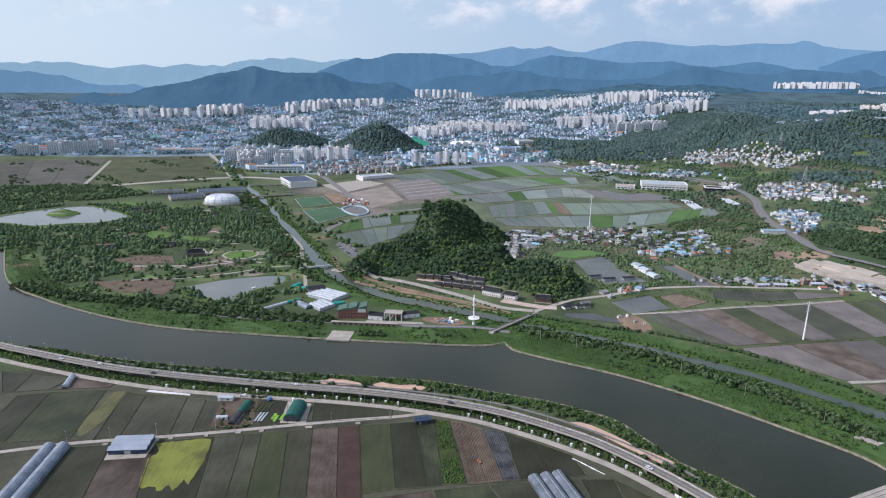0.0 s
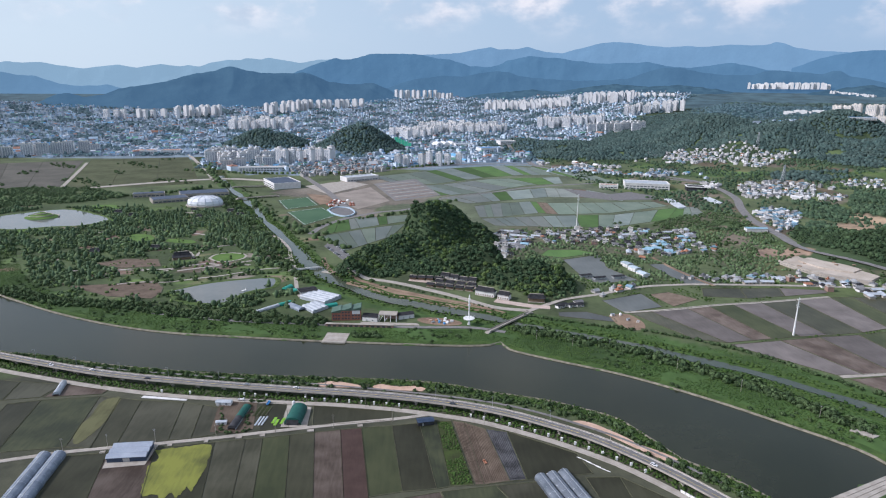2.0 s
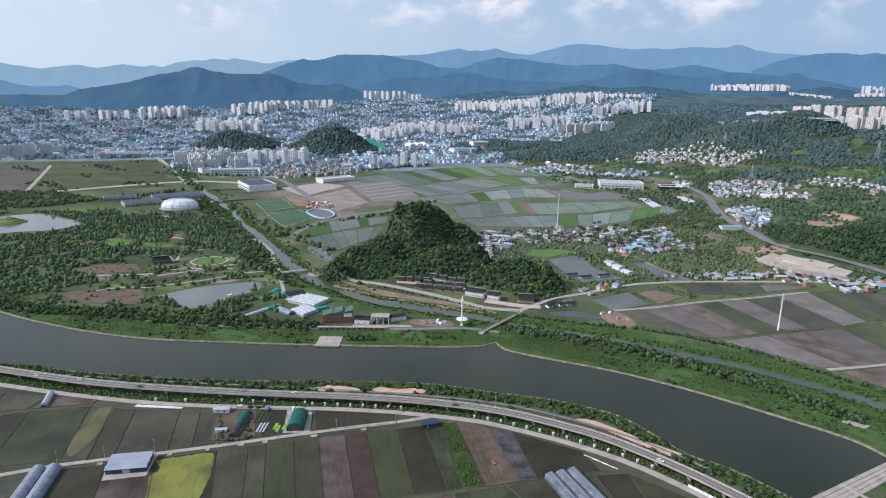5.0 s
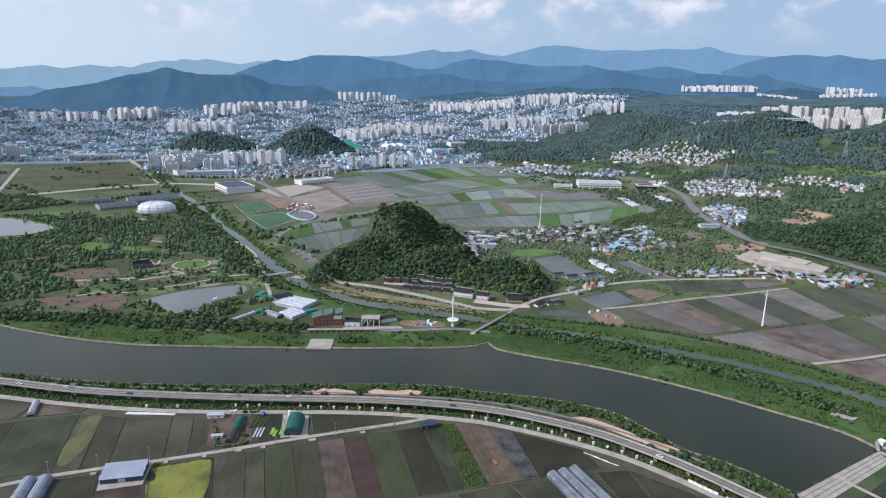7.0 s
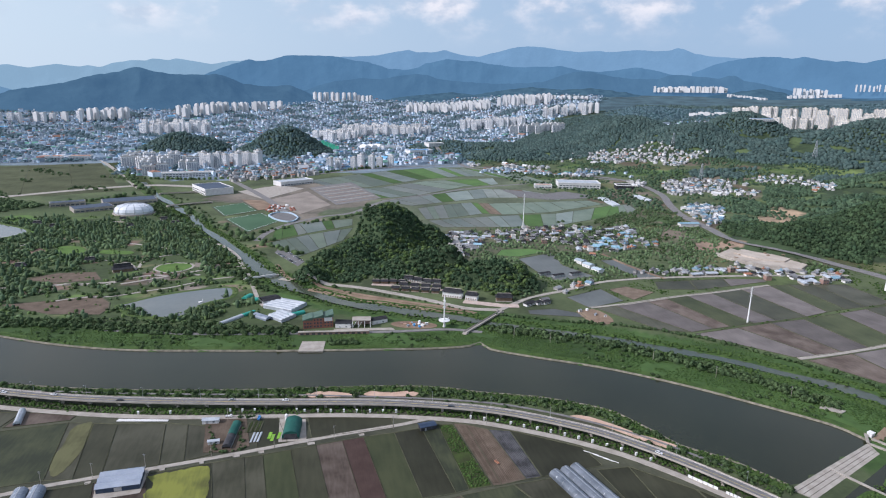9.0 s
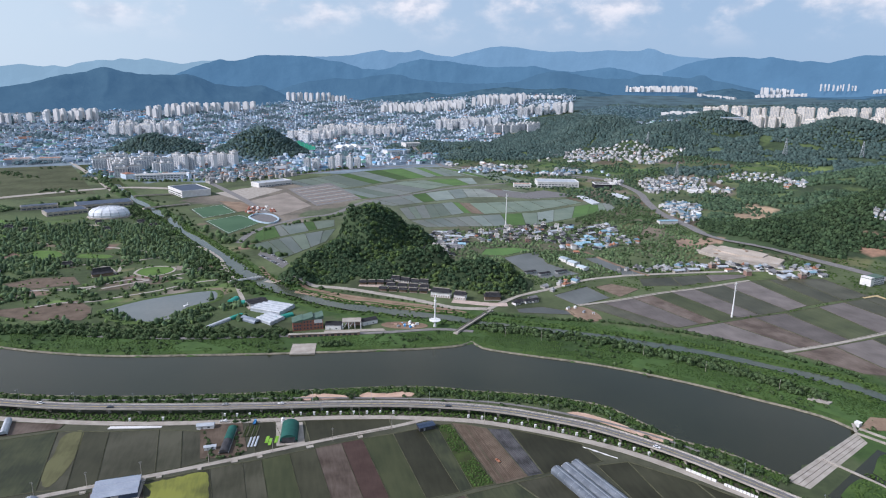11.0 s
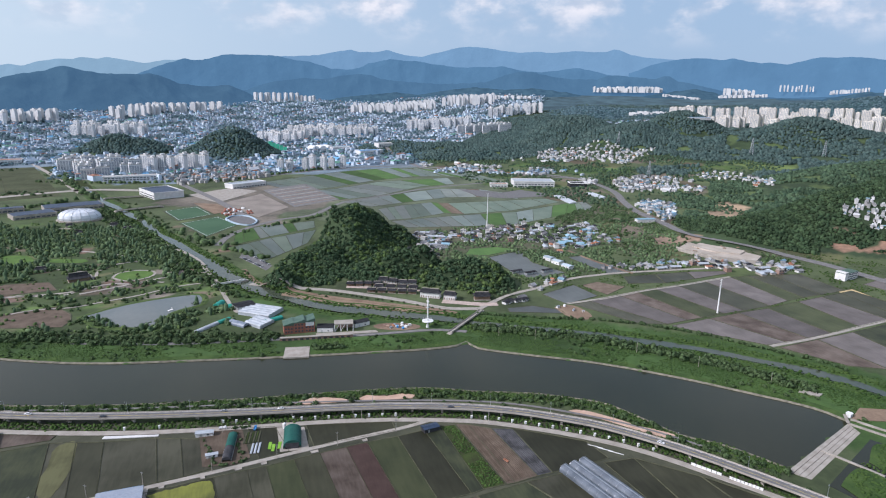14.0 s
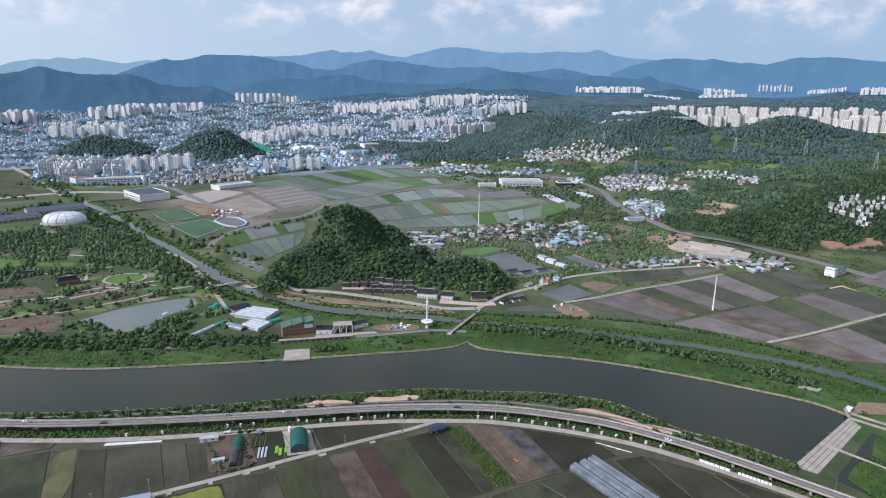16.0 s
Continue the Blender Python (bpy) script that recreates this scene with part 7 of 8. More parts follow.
# ---- across the river ----
tagged(flat("boat_ramp", [(-105, 556), (-84, 553), (-86.5, 531), (-108, 534)], 0.45, M_CONCRETE, depth=2.0), "pale concrete boat ramp at the water", "ramp", kind="structure")
promenade = thing("levee_wall", pose(0, 0, 0), "long reddish retaining wall with arches on the levee", "wall")
Shape().box(0, 66, -1.4, 1.4, -0.5, 2.6, -0.086, (-109, 574)).make("wall", M_REDWALL, promenade)
Shape().box(-0.2, 66.2, -1.8, 1.8, 2.6, 2.85, -0.086, (-109, 574)).make("coping", M_CONCRETE, promenade)
# dark plates proud of the wall imitate the shade inside niches
for i in range(12):
    Shape().box(2 + 5.3 * i, 5 + 5.3 * i, -1.55, -1.35, -0.3, 1.7, -0.086, (-109, 574)).make("niche", M_BLACK_NET, promenade, "dark plate standing for the shade in a niche")


def windows(ob, x0, x1, y, floors, n, w=1.4, h=1.4, z0=1.2, step=3.2, out=-1):
    for fl in range(floors):
        for i in range(n):
            x = x0 + (x1 - x0) * (i + 0.5) / n
            Shape().box(x - w / 2, x + w / 2, min(y, y + 0.12 * out), max(y, y + 0.12 * out), z0 + fl * step, z0 + h + fl * step).make("window", M_GLASS, ob)


brick_house = thing("brick_building", on_land(-90, 595, 2), "three-storey red brick building with sloping green roofs near the river", "building")
for i, (x0, x1, mat, h) in enumerate(((-15, -6.2, M_BRICK, 8.5), (-6, 3.8, M_BRICK, 10.2), (4, 13.5, M_BRICK, 10.6))):
    Shape().box(x0, x1, -7, 7, -0.5, h).make("wall", mat, brick_house)
    r = Shape()
    r.v += [(x0 - 0.5, -7.6, h), (x1 + 0.5, -7.6, h), (x1 + 0.5, 7.6, h), (x0 - 0.5, 7.6, h), (x0 - 0.5, -7.6, h + 0.5), (x1 + 0.5, -7.6, h + 3.2), (x1 + 0.5, 7.6, h + 3.2), (x0 - 0.5, 7.6, h + 0.5)]
    r.f += [(3, 2, 1, 0), (4, 5, 6, 7), (0, 1, 5, 4), (1, 2, 6, 5), (2, 3, 7, 6), (3, 0, 4, 7)]
    r.make("roof", M_GREENROOF, brick_house)
    windows(brick_house, x0 + 0.5, x1 - 0.5, -7, 3 if i else 2, 3, 1.5, 1.5, 1.3, 3.2)
Shape().box(5, 12.8, -7.25, -6.95, 6.6, 10.3).make("white_band", M_WHITE_WALL, brick_house)
gate = thing("stage_building", on_land(-49, 588, -6), "white steel-framed open hall with a flat grey roof", "building")
Shape().box(-9, 9, -5, 6, 6.8, 7.6).make("roof", M_CONCRETE, gate)
Shape().box(-5.5, 9, 4.5, 6, -0.5, 6.8).make("back_wall", M_REDWALL, gate)
for x in (-8.6, -3, 3, 8.6):
    Shape().box(x - 0.35, x + 0.35, -5, -4.3, -0.5, 6.8).make("column", M_WHITE, gate)
brace = Shape()
for x in (-8.6, -3.2):
    brace.beam((x, -4.9, 0), (x + 4, -4.9, 6.5), 0.25)
brace.make("brace", M_WHITE, gate)
shed(-66, 590, -12, 15, 11, 4.5, M_WHITE_WALL, M_DARKROOF, "low building with a dark roof beside the brick building", 2.0, "low_building")
shed(-32, 596, 18, 16, 9, 4.0, M_WHITE_WALL, M_DARKROOF, "low building with a dark roof beside the open hall", 1.8, "low_building")
tagged(flat("yard_hall", [(-76, 583), (-20, 578), (-18, 572), (-76, 577)], 0.5, M_CONCRETE), "pale yard along the levee", "yard", kind="structure")

# cluster of white greenhouses
def span_house(x, y, turn, length, width, height):
    g = thing("greenhouse", on_land(x, y, turn), "white multi-span greenhouse with a curved roof near the river", "greenhouse", "white greenhouses")
    r = Shape().vault(-width / 2, width / 2, -length, 0, height, 1.5)
    r.v = [(-py, px, pz) for px, py, pz in r.v]
    r.make("film_roof", M_FILM_WHITE, g)
    Shape().box(0, length, -width / 2 + 0.05, width / 2 - 0.05, -0.4, height).make("side_wall", M_FILM_WHITE, g)
    Shape().box(0, length, -width / 2 - 0.12, -width / 2 + 0.12, height - 0.1, height + 0.25).make("gutter", M_STEEL, g)


for i in range(5):
    span_house(-145.8 + 3.1 * i, 656.3 + 4.5 * i, -35, 36, 5.4, 3.0)
for i in range(4):
    span_house(-138.5 + 3.3 * i, 626 + 3.9 * i, -50, 22, 5.0, 2.2)
for (x, y, turn, w, l, mat, words) in ((-146, 624, 45, 8, 21, M_FILM, "grey-blue vaulted greenhouse near the river"), (-113, 629, -62, 6, 18, M_TEAL_TARP, "greenhouse with a teal and white cover near the river"),
                                       (-160, 637, -47, 5, 14, M_TEAL_TARP, "long narrow tunnel with a teal cover"), (-175, 622, -42, 4.5, 27, M_FILM_WHITE, "long narrow white tunnel near the river"),
                                       (-167, 690, -25, 7, 13, M_TEAL_TARP, "short rounded teal tunnel beside the brook"), (-156, 681, 80, 6, 8, M_TEAL_TARP, "short teal tunnel beside the brook")):
    g = thing("tunnel", on_land(x, y, turn), words, "greenhouse", "tunnels by the brook")
    Shape().vault(-w / 2, w / 2, -l / 2, l / 2, 1.2, w * 0.32).make("cover", mat, g)
    for sx in (-w / 2, w / 2 - 0.12):
        Shape().box(sx, sx + 0.12, -l / 2, l / 2, -0.4, 1.25).make("side_wall", mat, g)
shed(-142, 674, 25, 19, 16, 4.2, M_STEEL, M_DARKROOF, "wide shed with a dark flat-pitched roof beside the greenhouses", 1.6)

# white mast with a ring platform
mast = thing("observation_mast", on_land(30.5, 574), "tall white mast with a ring platform near the river", "tower")
Shape().tube(0, 0, -1, 3, 1.6, 1.1, 14).tube(0, 0, 3, 24, 0.75, 0.6, 14).tube(0, 0, 24, 31, 0.9, 0.55, 14).make("shaft", M_WHITE, mast)
ring = Shape()
for i in range(18):
    for ang in (2 * math.pi * i / 18,):
        ring.v += [(1.2 * math.cos(ang), 1.2 * math.sin(ang), 6.6), (5.6 * math.cos(ang), 5.6 * math.sin(ang), 6.6), (5.6 * math.cos(ang), 5.6 * math.sin(ang), 7.2), (1.2 * math.cos(ang), 1.2 * math.sin(ang), 7.2)]
    ring.f += [(4 * i + q, 4 * i + (q + 1) % 4, 4 * ((i + 1) % 18) + (q + 1) % 4, 4 * ((i + 1) % 18) + q) for q in range(4)]
ring.make("platform", M_WHITE, mast)
for i in range(12):
    a = 2 * math.pi * i / 12
    Shape().beam((5.5 * math.cos(a), 5.5 * math.sin(a), 7.2), (5.5 * math.cos(a), 5.5 * math.sin(a), 8.6), 0.09).make("railing_post", M_WHITE, mast)
for i in range(3):
    Shape().box(-1.6, 1.6, -0.35, 0.35, 20 + 3.2 * i, 21 + 3.2 * i, i * 1.05).make("fin", M_WHITE, mast)
play = thing("play_yard", on_land(2, 583, -16), "sandy play yard with colourful equipment beside the levee", "playground")
ol = [(23 * math.cos(a / 12 * math.pi), 9.5 * math.sin(a / 12 * math.pi)) for a in range(24)]
flat("sand", ol, 0.35, M_DIRT, play)
for i, m in enumerate((M_WHITE, M_ORANGE, M_BLUE, M_WHITE, M_REDSAND, M_WHITE, M_SKYBLUE, M_STEEL, M_WHITE, M_REDWALL, M_BLUE, M_WHITE)):
    a = i * 2.4
    Shape().box(-1.6, 1.6, -0.9, 0.9, 0.2, 1.0 + (i % 3) * 0.7, a, (4.6 * math.sqrt(i) * math.cos(a), 1.9 * math.sqrt(i) * math.sin(a))).make("equipment", m, play)

# sandy plot beside the paddies with a farmer's odds and ends
tagged(flat("farm_plot", spline([(178, 598), (198, 601), (206, 581), (203, 562), (190, 557), (179, 573), (178, 598)], 4)[:-1], 0.24, M_DIRT), "bare sandy plot at the edge of the paddies", "plot", kind="structure")
tank = thing("water_tank", pose(190, 598, 0.24), "round white plastic water tank on the sandy plot", "tank")
Shape().tube(0, 0, 0, 1.9, 1.5, 1.5, 14).tube(0, 0, 1.9, 2.5, 1.5, 0.5, 14).make("body", M_WHITE, tank)
Shape().tube(0, 0, 2.5, 2.7, 0.5, 0.5, 10).make("lid", M_WHITE, tank)
for x, y, turn, w, d, h, mat, words in ((181, 596, 20, 3.6, 2.4, 2.1, M_WHITE_WALL, "small white farm hut at the paddies"), (193, 583, 35, 2.8, 2.0, 1.8, M_METAL_BLUE, "small blue-grey farm hut at the paddies"), (201, 577, -20, 2.4, 1.8, 1.7, M_WHITE_WALL, "small white farm hut at the paddies")):
    hut = thing("farm_hut", pose(x, y, 0.22, 0, 0, turn), words, "hut", "farm huts")
    Shape().box(-w / 2, w / 2, -d / 2, d / 2, 0, h).make("wall", mat, hut)
    Shape().gable(-w / 2 - 0.2, w / 2 + 0.2, -d / 2 - 0.2, d / 2 + 0.2, h, 0.5, 0.1).make("roof", M_STEEL, hut)
    Shape().box(-0.4, 0.4, -d / 2 - 0.05, -d / 2 + 0.02, 0, 1.6).make("door", M_WOOD, hut)

# footbridges over the brook
for (a, b, w, z, mat, words) in (((-176, 757), (-141, 770), 1.6, 2.2, M_WHITE_WALL, "slim white footbridge over the brook"), ((47, 553), (97, 605), 2.0, 1.3, M_CONCRETE, "narrow pale concrete bridge over the brook"),
                                 ((-372, 1262), (-300, 1300), 4, 2.5, M_CONCRETE, "road bridge over the brook"), ((-420, 1410), (-350, 1425), 4, 2.5, M_CONCRETE, "road bridge over the brook")):
    fb = thing("footbridge", pose(a[0], a[1], 0, 0, 0, math.degrees(math.atan2(b[1] - a[1], b[0] - a[0]))), words, "bridge", "bridges over the brook")
    L = math.dist(a, b)
    Shape().box(0, L, -w, w, z - 0.5, z).make("deck", mat, fb)
    for o in (-w, w - 0.15):
        Shape().box(0, L, o, o + 0.15, z, z + 1.0).make("railing", mat, fb)
    for i in range(4):
        x = L * (i + 0.5) / 4
        Shape().box(x - 0.4, x + 0.4, -w * 0.7, w * 0.7, -3.4, z - 0.5).make("pier", M_CONCRETE, fb)
    for x in (0, L):
        Shape().box(x - 2.5, x + 2.5, -w - 0.3, w + 0.3, -1.5, z - 0.2).make("abutment", M_CONCRETE, fb)

# ---- tile-roofed village under the hill ----
M_PINKPAVE = material("pink_paving", (0.42, 0.33, 0.28), (0.56, 0.46, 0.40), 0.2, 0.85)
def hanok(x, y, turn, w, d, label, wall=M_WHITE_WALL, h=3.0):
    """A house with a heavy dark hipped roof whose eaves turn up at the corners."""
    ob = thing("tile_roofed_house", on_land(x, y, turn), label, "house", "tile-roofed houses")
    body = Shape().box(-w / 2, w / 2, -d / 2, d / 2, -0.8, h).make("wall", wall, ob)
    Shape().box(-w / 2 - 0.6, w / 2 + 0.6, -d / 2 - 0.6, d / 2 + 0.6, -1.0, 0.25).make("plinth", M_CONCRETE, ob)
    r, n = Shape(), 10
    e, ridge = 1.3, d * 0.42
    for j, (t, zz) in enumerate(((0, 0.0), (0.35, 0.55), (0.7, 1.35), (1.0, ridge))):
        for i in range(n + 1):
            u = -1 + 2 * i / n
            lift = 0.55 * abs(u) ** 3 * (1 - t)
            half = (w / 2 + e) * (1 - 0.22 * t)
            for s in (-1, 1):
                r.v.append((u * half, s * (d / 2 + e) * (1 - t), h + zz + lift))
    row = 2 * (n + 1)
    for j in range(3):
        for i in range(n):
            for s in (0, 1):
                q = (j * row + 2 * i + s, j * row + 2 * i + 2 + s, (j + 1) * row + 2 * i + 2 + s, (j + 1) * row + 2 * i + s)
                r.f.append(q if s == 0 else q[::-1])
        for i in (0, n):
            q = (j * row + 2 * i, j * row + 2 * i + 1, (j + 1) * row + 2 * i + 1, (j + 1) * row + 2 * i)
            r.f.append(q if i else q[::-1])
    tiles = r.make("roof", M_DARKROOF, ob)
    half = (w / 2 + e) * 0.78
    Shape().box(-half, half, -0.3, 0.3, h + ridge - 0.1, h + ridge + 0.45).make("ridge", M_CONCRETE, tiles, "pale mortar ridge")
    for i in range(max(3, int(w / 2.6))):
        xx = -w / 2 + w * (i + 0.5) / max(3, int(w / 2.6))
        Shape().box(xx - 0.6, xx + 0.6, -d / 2 - 0.08, -d / 2 + 0.02, 0.5, 2.3).make("door", M_WOOD, body)
    return ob


for i in range(4):
    hanok(-23 + i * 10, 725 - i * 2.8, -15 + 5 * (i % 2), 7.5, 5, "dark tile-roofed wooden house at the foot of the hill", M_WOOD)
for i in range(4):
    hanok(16 + i * 10.5, 722 - i * 4.6, -25, 10, 6.5, "dark tile-roofed house with white walls at the foot of the hill")
for i in range(4):
    hanok(8 + i * 12.5, 708 - i * 4.4, -19, 9, 6, "dark tile-roofed house with white walls at the foot of the hill")
for i in range(5):
    hanok(-3 + i * 11, 697 - i * 4.2, -21 + 6 * (i % 2), 8, 5, "dark tile-roofed wooden house beside the pale road", M_WOOD)
hanok(58, 664, -29, 22, 9, "long white hall with a dark tiled roof beside the road", h=6.0)
hanok(77, 652, -29, 13, 8, "white hall with a dark tiled roof beside the road", h=5.5)
hanok(111, 642, -12, 17, 9, "broad dark wooden pavilion with a tiled roof at the hill", M_WOOD, 4.0)
tagged(ribbon("terrace_plaza", [(-28, 722), (10, 708), (52, 690), (62, 676)], 4, 4, 0.3, M_PINKPAVE), "pale pink paved terrace between the tile-roofed houses", "plaza", kind="structure")
tagged(ribbon("court_plaza", [(66, 645), (84, 636), (104, 626), (122, 622)], 5, 5, 0.46, M_PINKPAVE), "pale pink paved court at the foot of the hill", "plaza", kind="structure")
tagged(flat("bare_slope", [(-100, 719), (-50, 684), (10, 644), (60, 616), (61, 605), (8, 629), (-50, 666), (-103, 707)], 0.22, M_DIRT), "sandy slope beside the brook", "slope", kind="structure")
grow("road_shrubs", along([(-49, 702), (-12, 675), (23, 649), (60, 616)], 6, 0, (1.2, 1.9), 101, 0.1, 0.6), LEAFY, M_TREES, "row of clipped shrubs along the road", "plants")

# parking lot
tagged(flat("car_park", [(-151, 886), (-144, 922), (-109, 833), (-117, 812)], 0.4, M_ASPHALT), "small asphalt car park at the hill", "car park", kind="structure")
lot = np.array([(-149, 886), (-143, 911), (-112, 836), (-118, 820)], float)
for i in range(11):
    for j in range(2):
        p = lot[0] * (1 - (i + 0.5) / 11) + lot[3] * (i + 0.5) / 11 if j == 0 else lot[1] * (1 - (i + 0.5) / 11) + lot[2] * (i + 0.5) / 11
        if (i * 7 + j * 3) % 5:
            put_car(p[0], p[1], float(land(p[0], p[1])) + 0.42, -60 + 90, (i * 2 + j) % 3, " parked at the foot of the hill")

# ---- villages ----
M_GREYTILE = material("grey_tiles", (0.12, 0.125, 0.13), (0.24, 0.24, 0.24), 0.2, 0.8, spread=0.35)
HOUSES = [("white house with a grey tiled roof in the village", M_WHITE_WALL, M_GREYTILE, "gable"), ("low house with a dark hipped roof in the village", M_WHITE_WALL, M_DARKROOF, "hip"),
          ("two-storey white house with a flat roof in the village", M_WHITE_WALL, M_APT_ROOF, "flat"), ("house with a light blue sheet roof in the village", M_WHITE_WALL, M_SKYBLUE, "gable"),
          ("house with an orange tiled roof in the village", M_WHITE_WALL, M_ORANGE, "hip"), ("long grey shed with a pale roof in the village", M_CONCRETE, M_FILM_WHITE, "long"), ("brick house with a flat roof in the village", M_REDWALL, M_CONCRETE, "flat")]
kinds = []


def village_house(label, wall, roof, form, w, d):
    ob = thing("house", pose(0, 0, 0), label, "house", "village houses")
    h = 5.6 if form == "flat" else 2.8
    body = Shape().box(-w / 2, w / 2, -d / 2, d / 2, -3, h).make("wall", wall, ob)
    if form == "flat":
        r = Shape().box(-w / 2 - 0.3, w / 2 + 0.3, -d / 2 - 0.3, d / 2 + 0.3, h, h + 0.35)
        r.box(-w / 2 - 0.3, w / 2 + 0.3, -d / 2 - 0.3, -d / 2, h + 0.35, h + 1.0).box(-w / 2 - 0.3, -w / 2, -d / 2, d / 2, h + 0.35, h + 1.0).box(w / 2, w / 2 + 0.3, -d / 2, d / 2, h + 0.35, h + 1.0)
        r.box(-1.2, 1.2, 0, d / 2 - 0.5, h + 0.35, h + 2.4)
    else:
        r = Shape().gable(-w / 2 - 0.7, w / 2 + 0.7, -d / 2 - 0.8, d / 2 + 0.8, h, d * 0.26, 0.25, 0 if form != "hip" else w * 0.22)
    r.make("roof", roof, ob)
    Shape().box(-0.5, 0.5, -d / 2 - 0.1, -d / 2 + 0.02, -0.5, 2.1).make("door", M_WOOD, body)
    for x in (-w * 0.3, w * 0.3):
        Shape().box(x - 0.9, x + 0.9, -d / 2 - 0.08, -d / 2 + 0.02, 0.9, 2.2).make("window", M_GLASS, body)
        if form == "flat":
            Shape().box(x - 0.9, x + 0.9, -d / 2 - 0.08, -d / 2 + 0.02, 4.0, 5.3).make("window", M_GLASS, body)
    return ob


M_VILLAGE = material("village_walls", (0.27, 0.26, 0.25), (0.46, 0.45, 0.43), 0.05, 0.85, island=0.3)
VILLAGE_ROOFS = [(5, material("village_roofs", (0.12, 0.125, 0.13), (0.32, 0.325, 0.33), 0.02, 0.7, island=0.5, limits=(0.55, 0.85))), (2, material("village_blue_roofs", (0.13, 0.23, 0.31), (0.24, 0.35, 0.41), 0.03, 0.6, island=0.3)),
                 (1, material("village_rust_roofs", (0.26, 0.12, 0.075), (0.40, 0.20, 0.12), 0.03, 0.8, island=0.3)), (2, material("village_pale_roofs", (0.32, 0.33, 0.33), (0.48, 0.48, 0.47), 0.03, 0.8, island=0.2))]
townhouses("quarter_houses", np.array([(-356, 1728), (-320, 1757), (-239, 1921), (-127, 1948), (-88, 1831), (-93, 1694), (-199, 1628), (-296, 1589)], float), 15, 93, (6, 10), "dense small houses with mixed roofs at the foot of the town hill", M_VILLAGE, VILLAGE_ROOFS, heights=(5, 6, 6.5, 9))


def village(region, gap, seed, turns, weights, fill=0.8):
    region = np.array(region, float)
    g = random.Random(seed)
    pts = spread_over((region[:, 0].min(), region[:, 1].min(), region[:, 0].max(), region[:, 1].max()), gap, lambda X, Y: inside(X, Y, region), (1, 1), seed)
    for x, y, z, s in pts:
        if g.random() > fill or float(bumps(x, y, HILLS_MID)) > 2.5 or (400 < x and float(away(np.array([x]), np.array([y]), np.array(ROAD_MAIN, float))[0]) < 15):
            continue
        i = g.choices(range(len(HOUSES)), weights)[0]
        m = on_land(x, y, g.choice(turns) + g.uniform(-6, 6))
        while len(kinds) <= i:
            kinds.append(None)
        if kinds[i] is None:
            w, d = ((8.5, 6.5), (8, 6), (8, 7), (11, 7.5), (8, 6), (15, 6), (7.5, 7))[i]
            kinds[i] = village_house(*HOUSES[i], w, d)
            kinds[i].matrix_basis = m
        else:
            copy_thing(kinds[i], m)


village([(41, 919), (69, 962), (157, 986), (156, 907), (113, 829), (70, 810), (35, 808)], 11, 201, (-20, 70, 10), (7, 5, 2, 0.8, 0.15, 2, 1), 0.85)
village([(173, 975), (300, 1006), (444, 983), (401, 889), (339, 866), (267, 888), (165, 906)], 15, 202, (-15, 75, 20), (6, 5, 3, 1.0, 0.25, 2.5, 1), 0.75)
village([(301, 884), (365, 892), (338, 826), (289, 812), (280, 842)], 15, 203, (-15, 75), (2, 2, 3, 5, 1, 2, 0), 0.9)
village([(358, 679), (421, 705), (494, 651), (555, 646), (578, 663), (532, 681), (464, 724), (395, 718)], 12.5, 205, (0, 80), (5, 3, 2, 3, 1, 5, 1), 0.8)
townhouses("village_houses", np.array([(342, 1794), (583, 1744), (752, 1625), (725, 1538), (575, 1635), (344, 1730)], float), 16, 209, (6, 10), "row of white village houses and workshops along the road", M_HAZETOWN, TOWN_ROOFS, heights=(3.0, 4.0, 5.5, 7.0), drop=0.25)
EAST_ROOFS = [(4, VILLAGE_ROOFS[0][1]), (2, VILLAGE_ROOFS[1][1]), (0.5, VILLAGE_ROOFS[2][1]), (5, material("village_white_roofs", (0.46, 0.47, 0.47), (0.66, 0.66, 0.65), 0.03, 0.7, island=0.25))]
M_EASTWALL = material("eastern_village_walls", (0.36, 0.355, 0.34), (0.56, 0.55, 0.54), 0.05, 0.85, island=0.4)
for poly, gap, seed in zip(VILLAGES[:5], (14, 12.5, 12.5, 11.5, 7.5), (204, 206, 207, 208, 214)):
    townhouses("village_houses", np.array(poly, float), gap, seed, (5, 9.5) if gap > 11 else (3.2, 6.2), "loose cluster of small white village houses with mixed roofs", M_EASTWALL, EAST_ROOFS if seed != 208 else [(4, VILLAGE_ROOFS[1][1]), (4, EAST_ROOFS[3][1]), (1, VILLAGE_ROOFS[0][1])], heights=(2.6, 2.8, 3.0, 5.0, 5.8), drop=0.42)
    grow("village_trees", spread_over((500, 640, 1600, 2300), 9, lambda X, Y: inside(X, Y, np.array(poly, float)) & patchy(X, Y, 13, 0.2), (1.4, 3.2), seed), SMALL, M_EASTWOOD, "garden trees between the village houses")
ROADSIDE = [([(334, 1795), (412, 1740), (527, 1684), (623, 1594), (657, 1464), (675, 1357), (718, 1395), (727, 1576), (678, 1722), (583, 1842), (458, 1907), (377, 1946)], 17, 301), ([(765, 1467), (845, 1471), (902, 1414), (954, 1318), (883, 1242), (794, 1252), (743, 1279), (704, 1319)], 17, 302), ([(634, 1153), (705, 1192), (702, 1118), (617, 994), (577, 979), (588, 1047)], 13, 303), ([(659, 1951), (784, 2070), (891, 2034), (919, 1888), (836, 1760), (717, 1815)], 24, 304)]
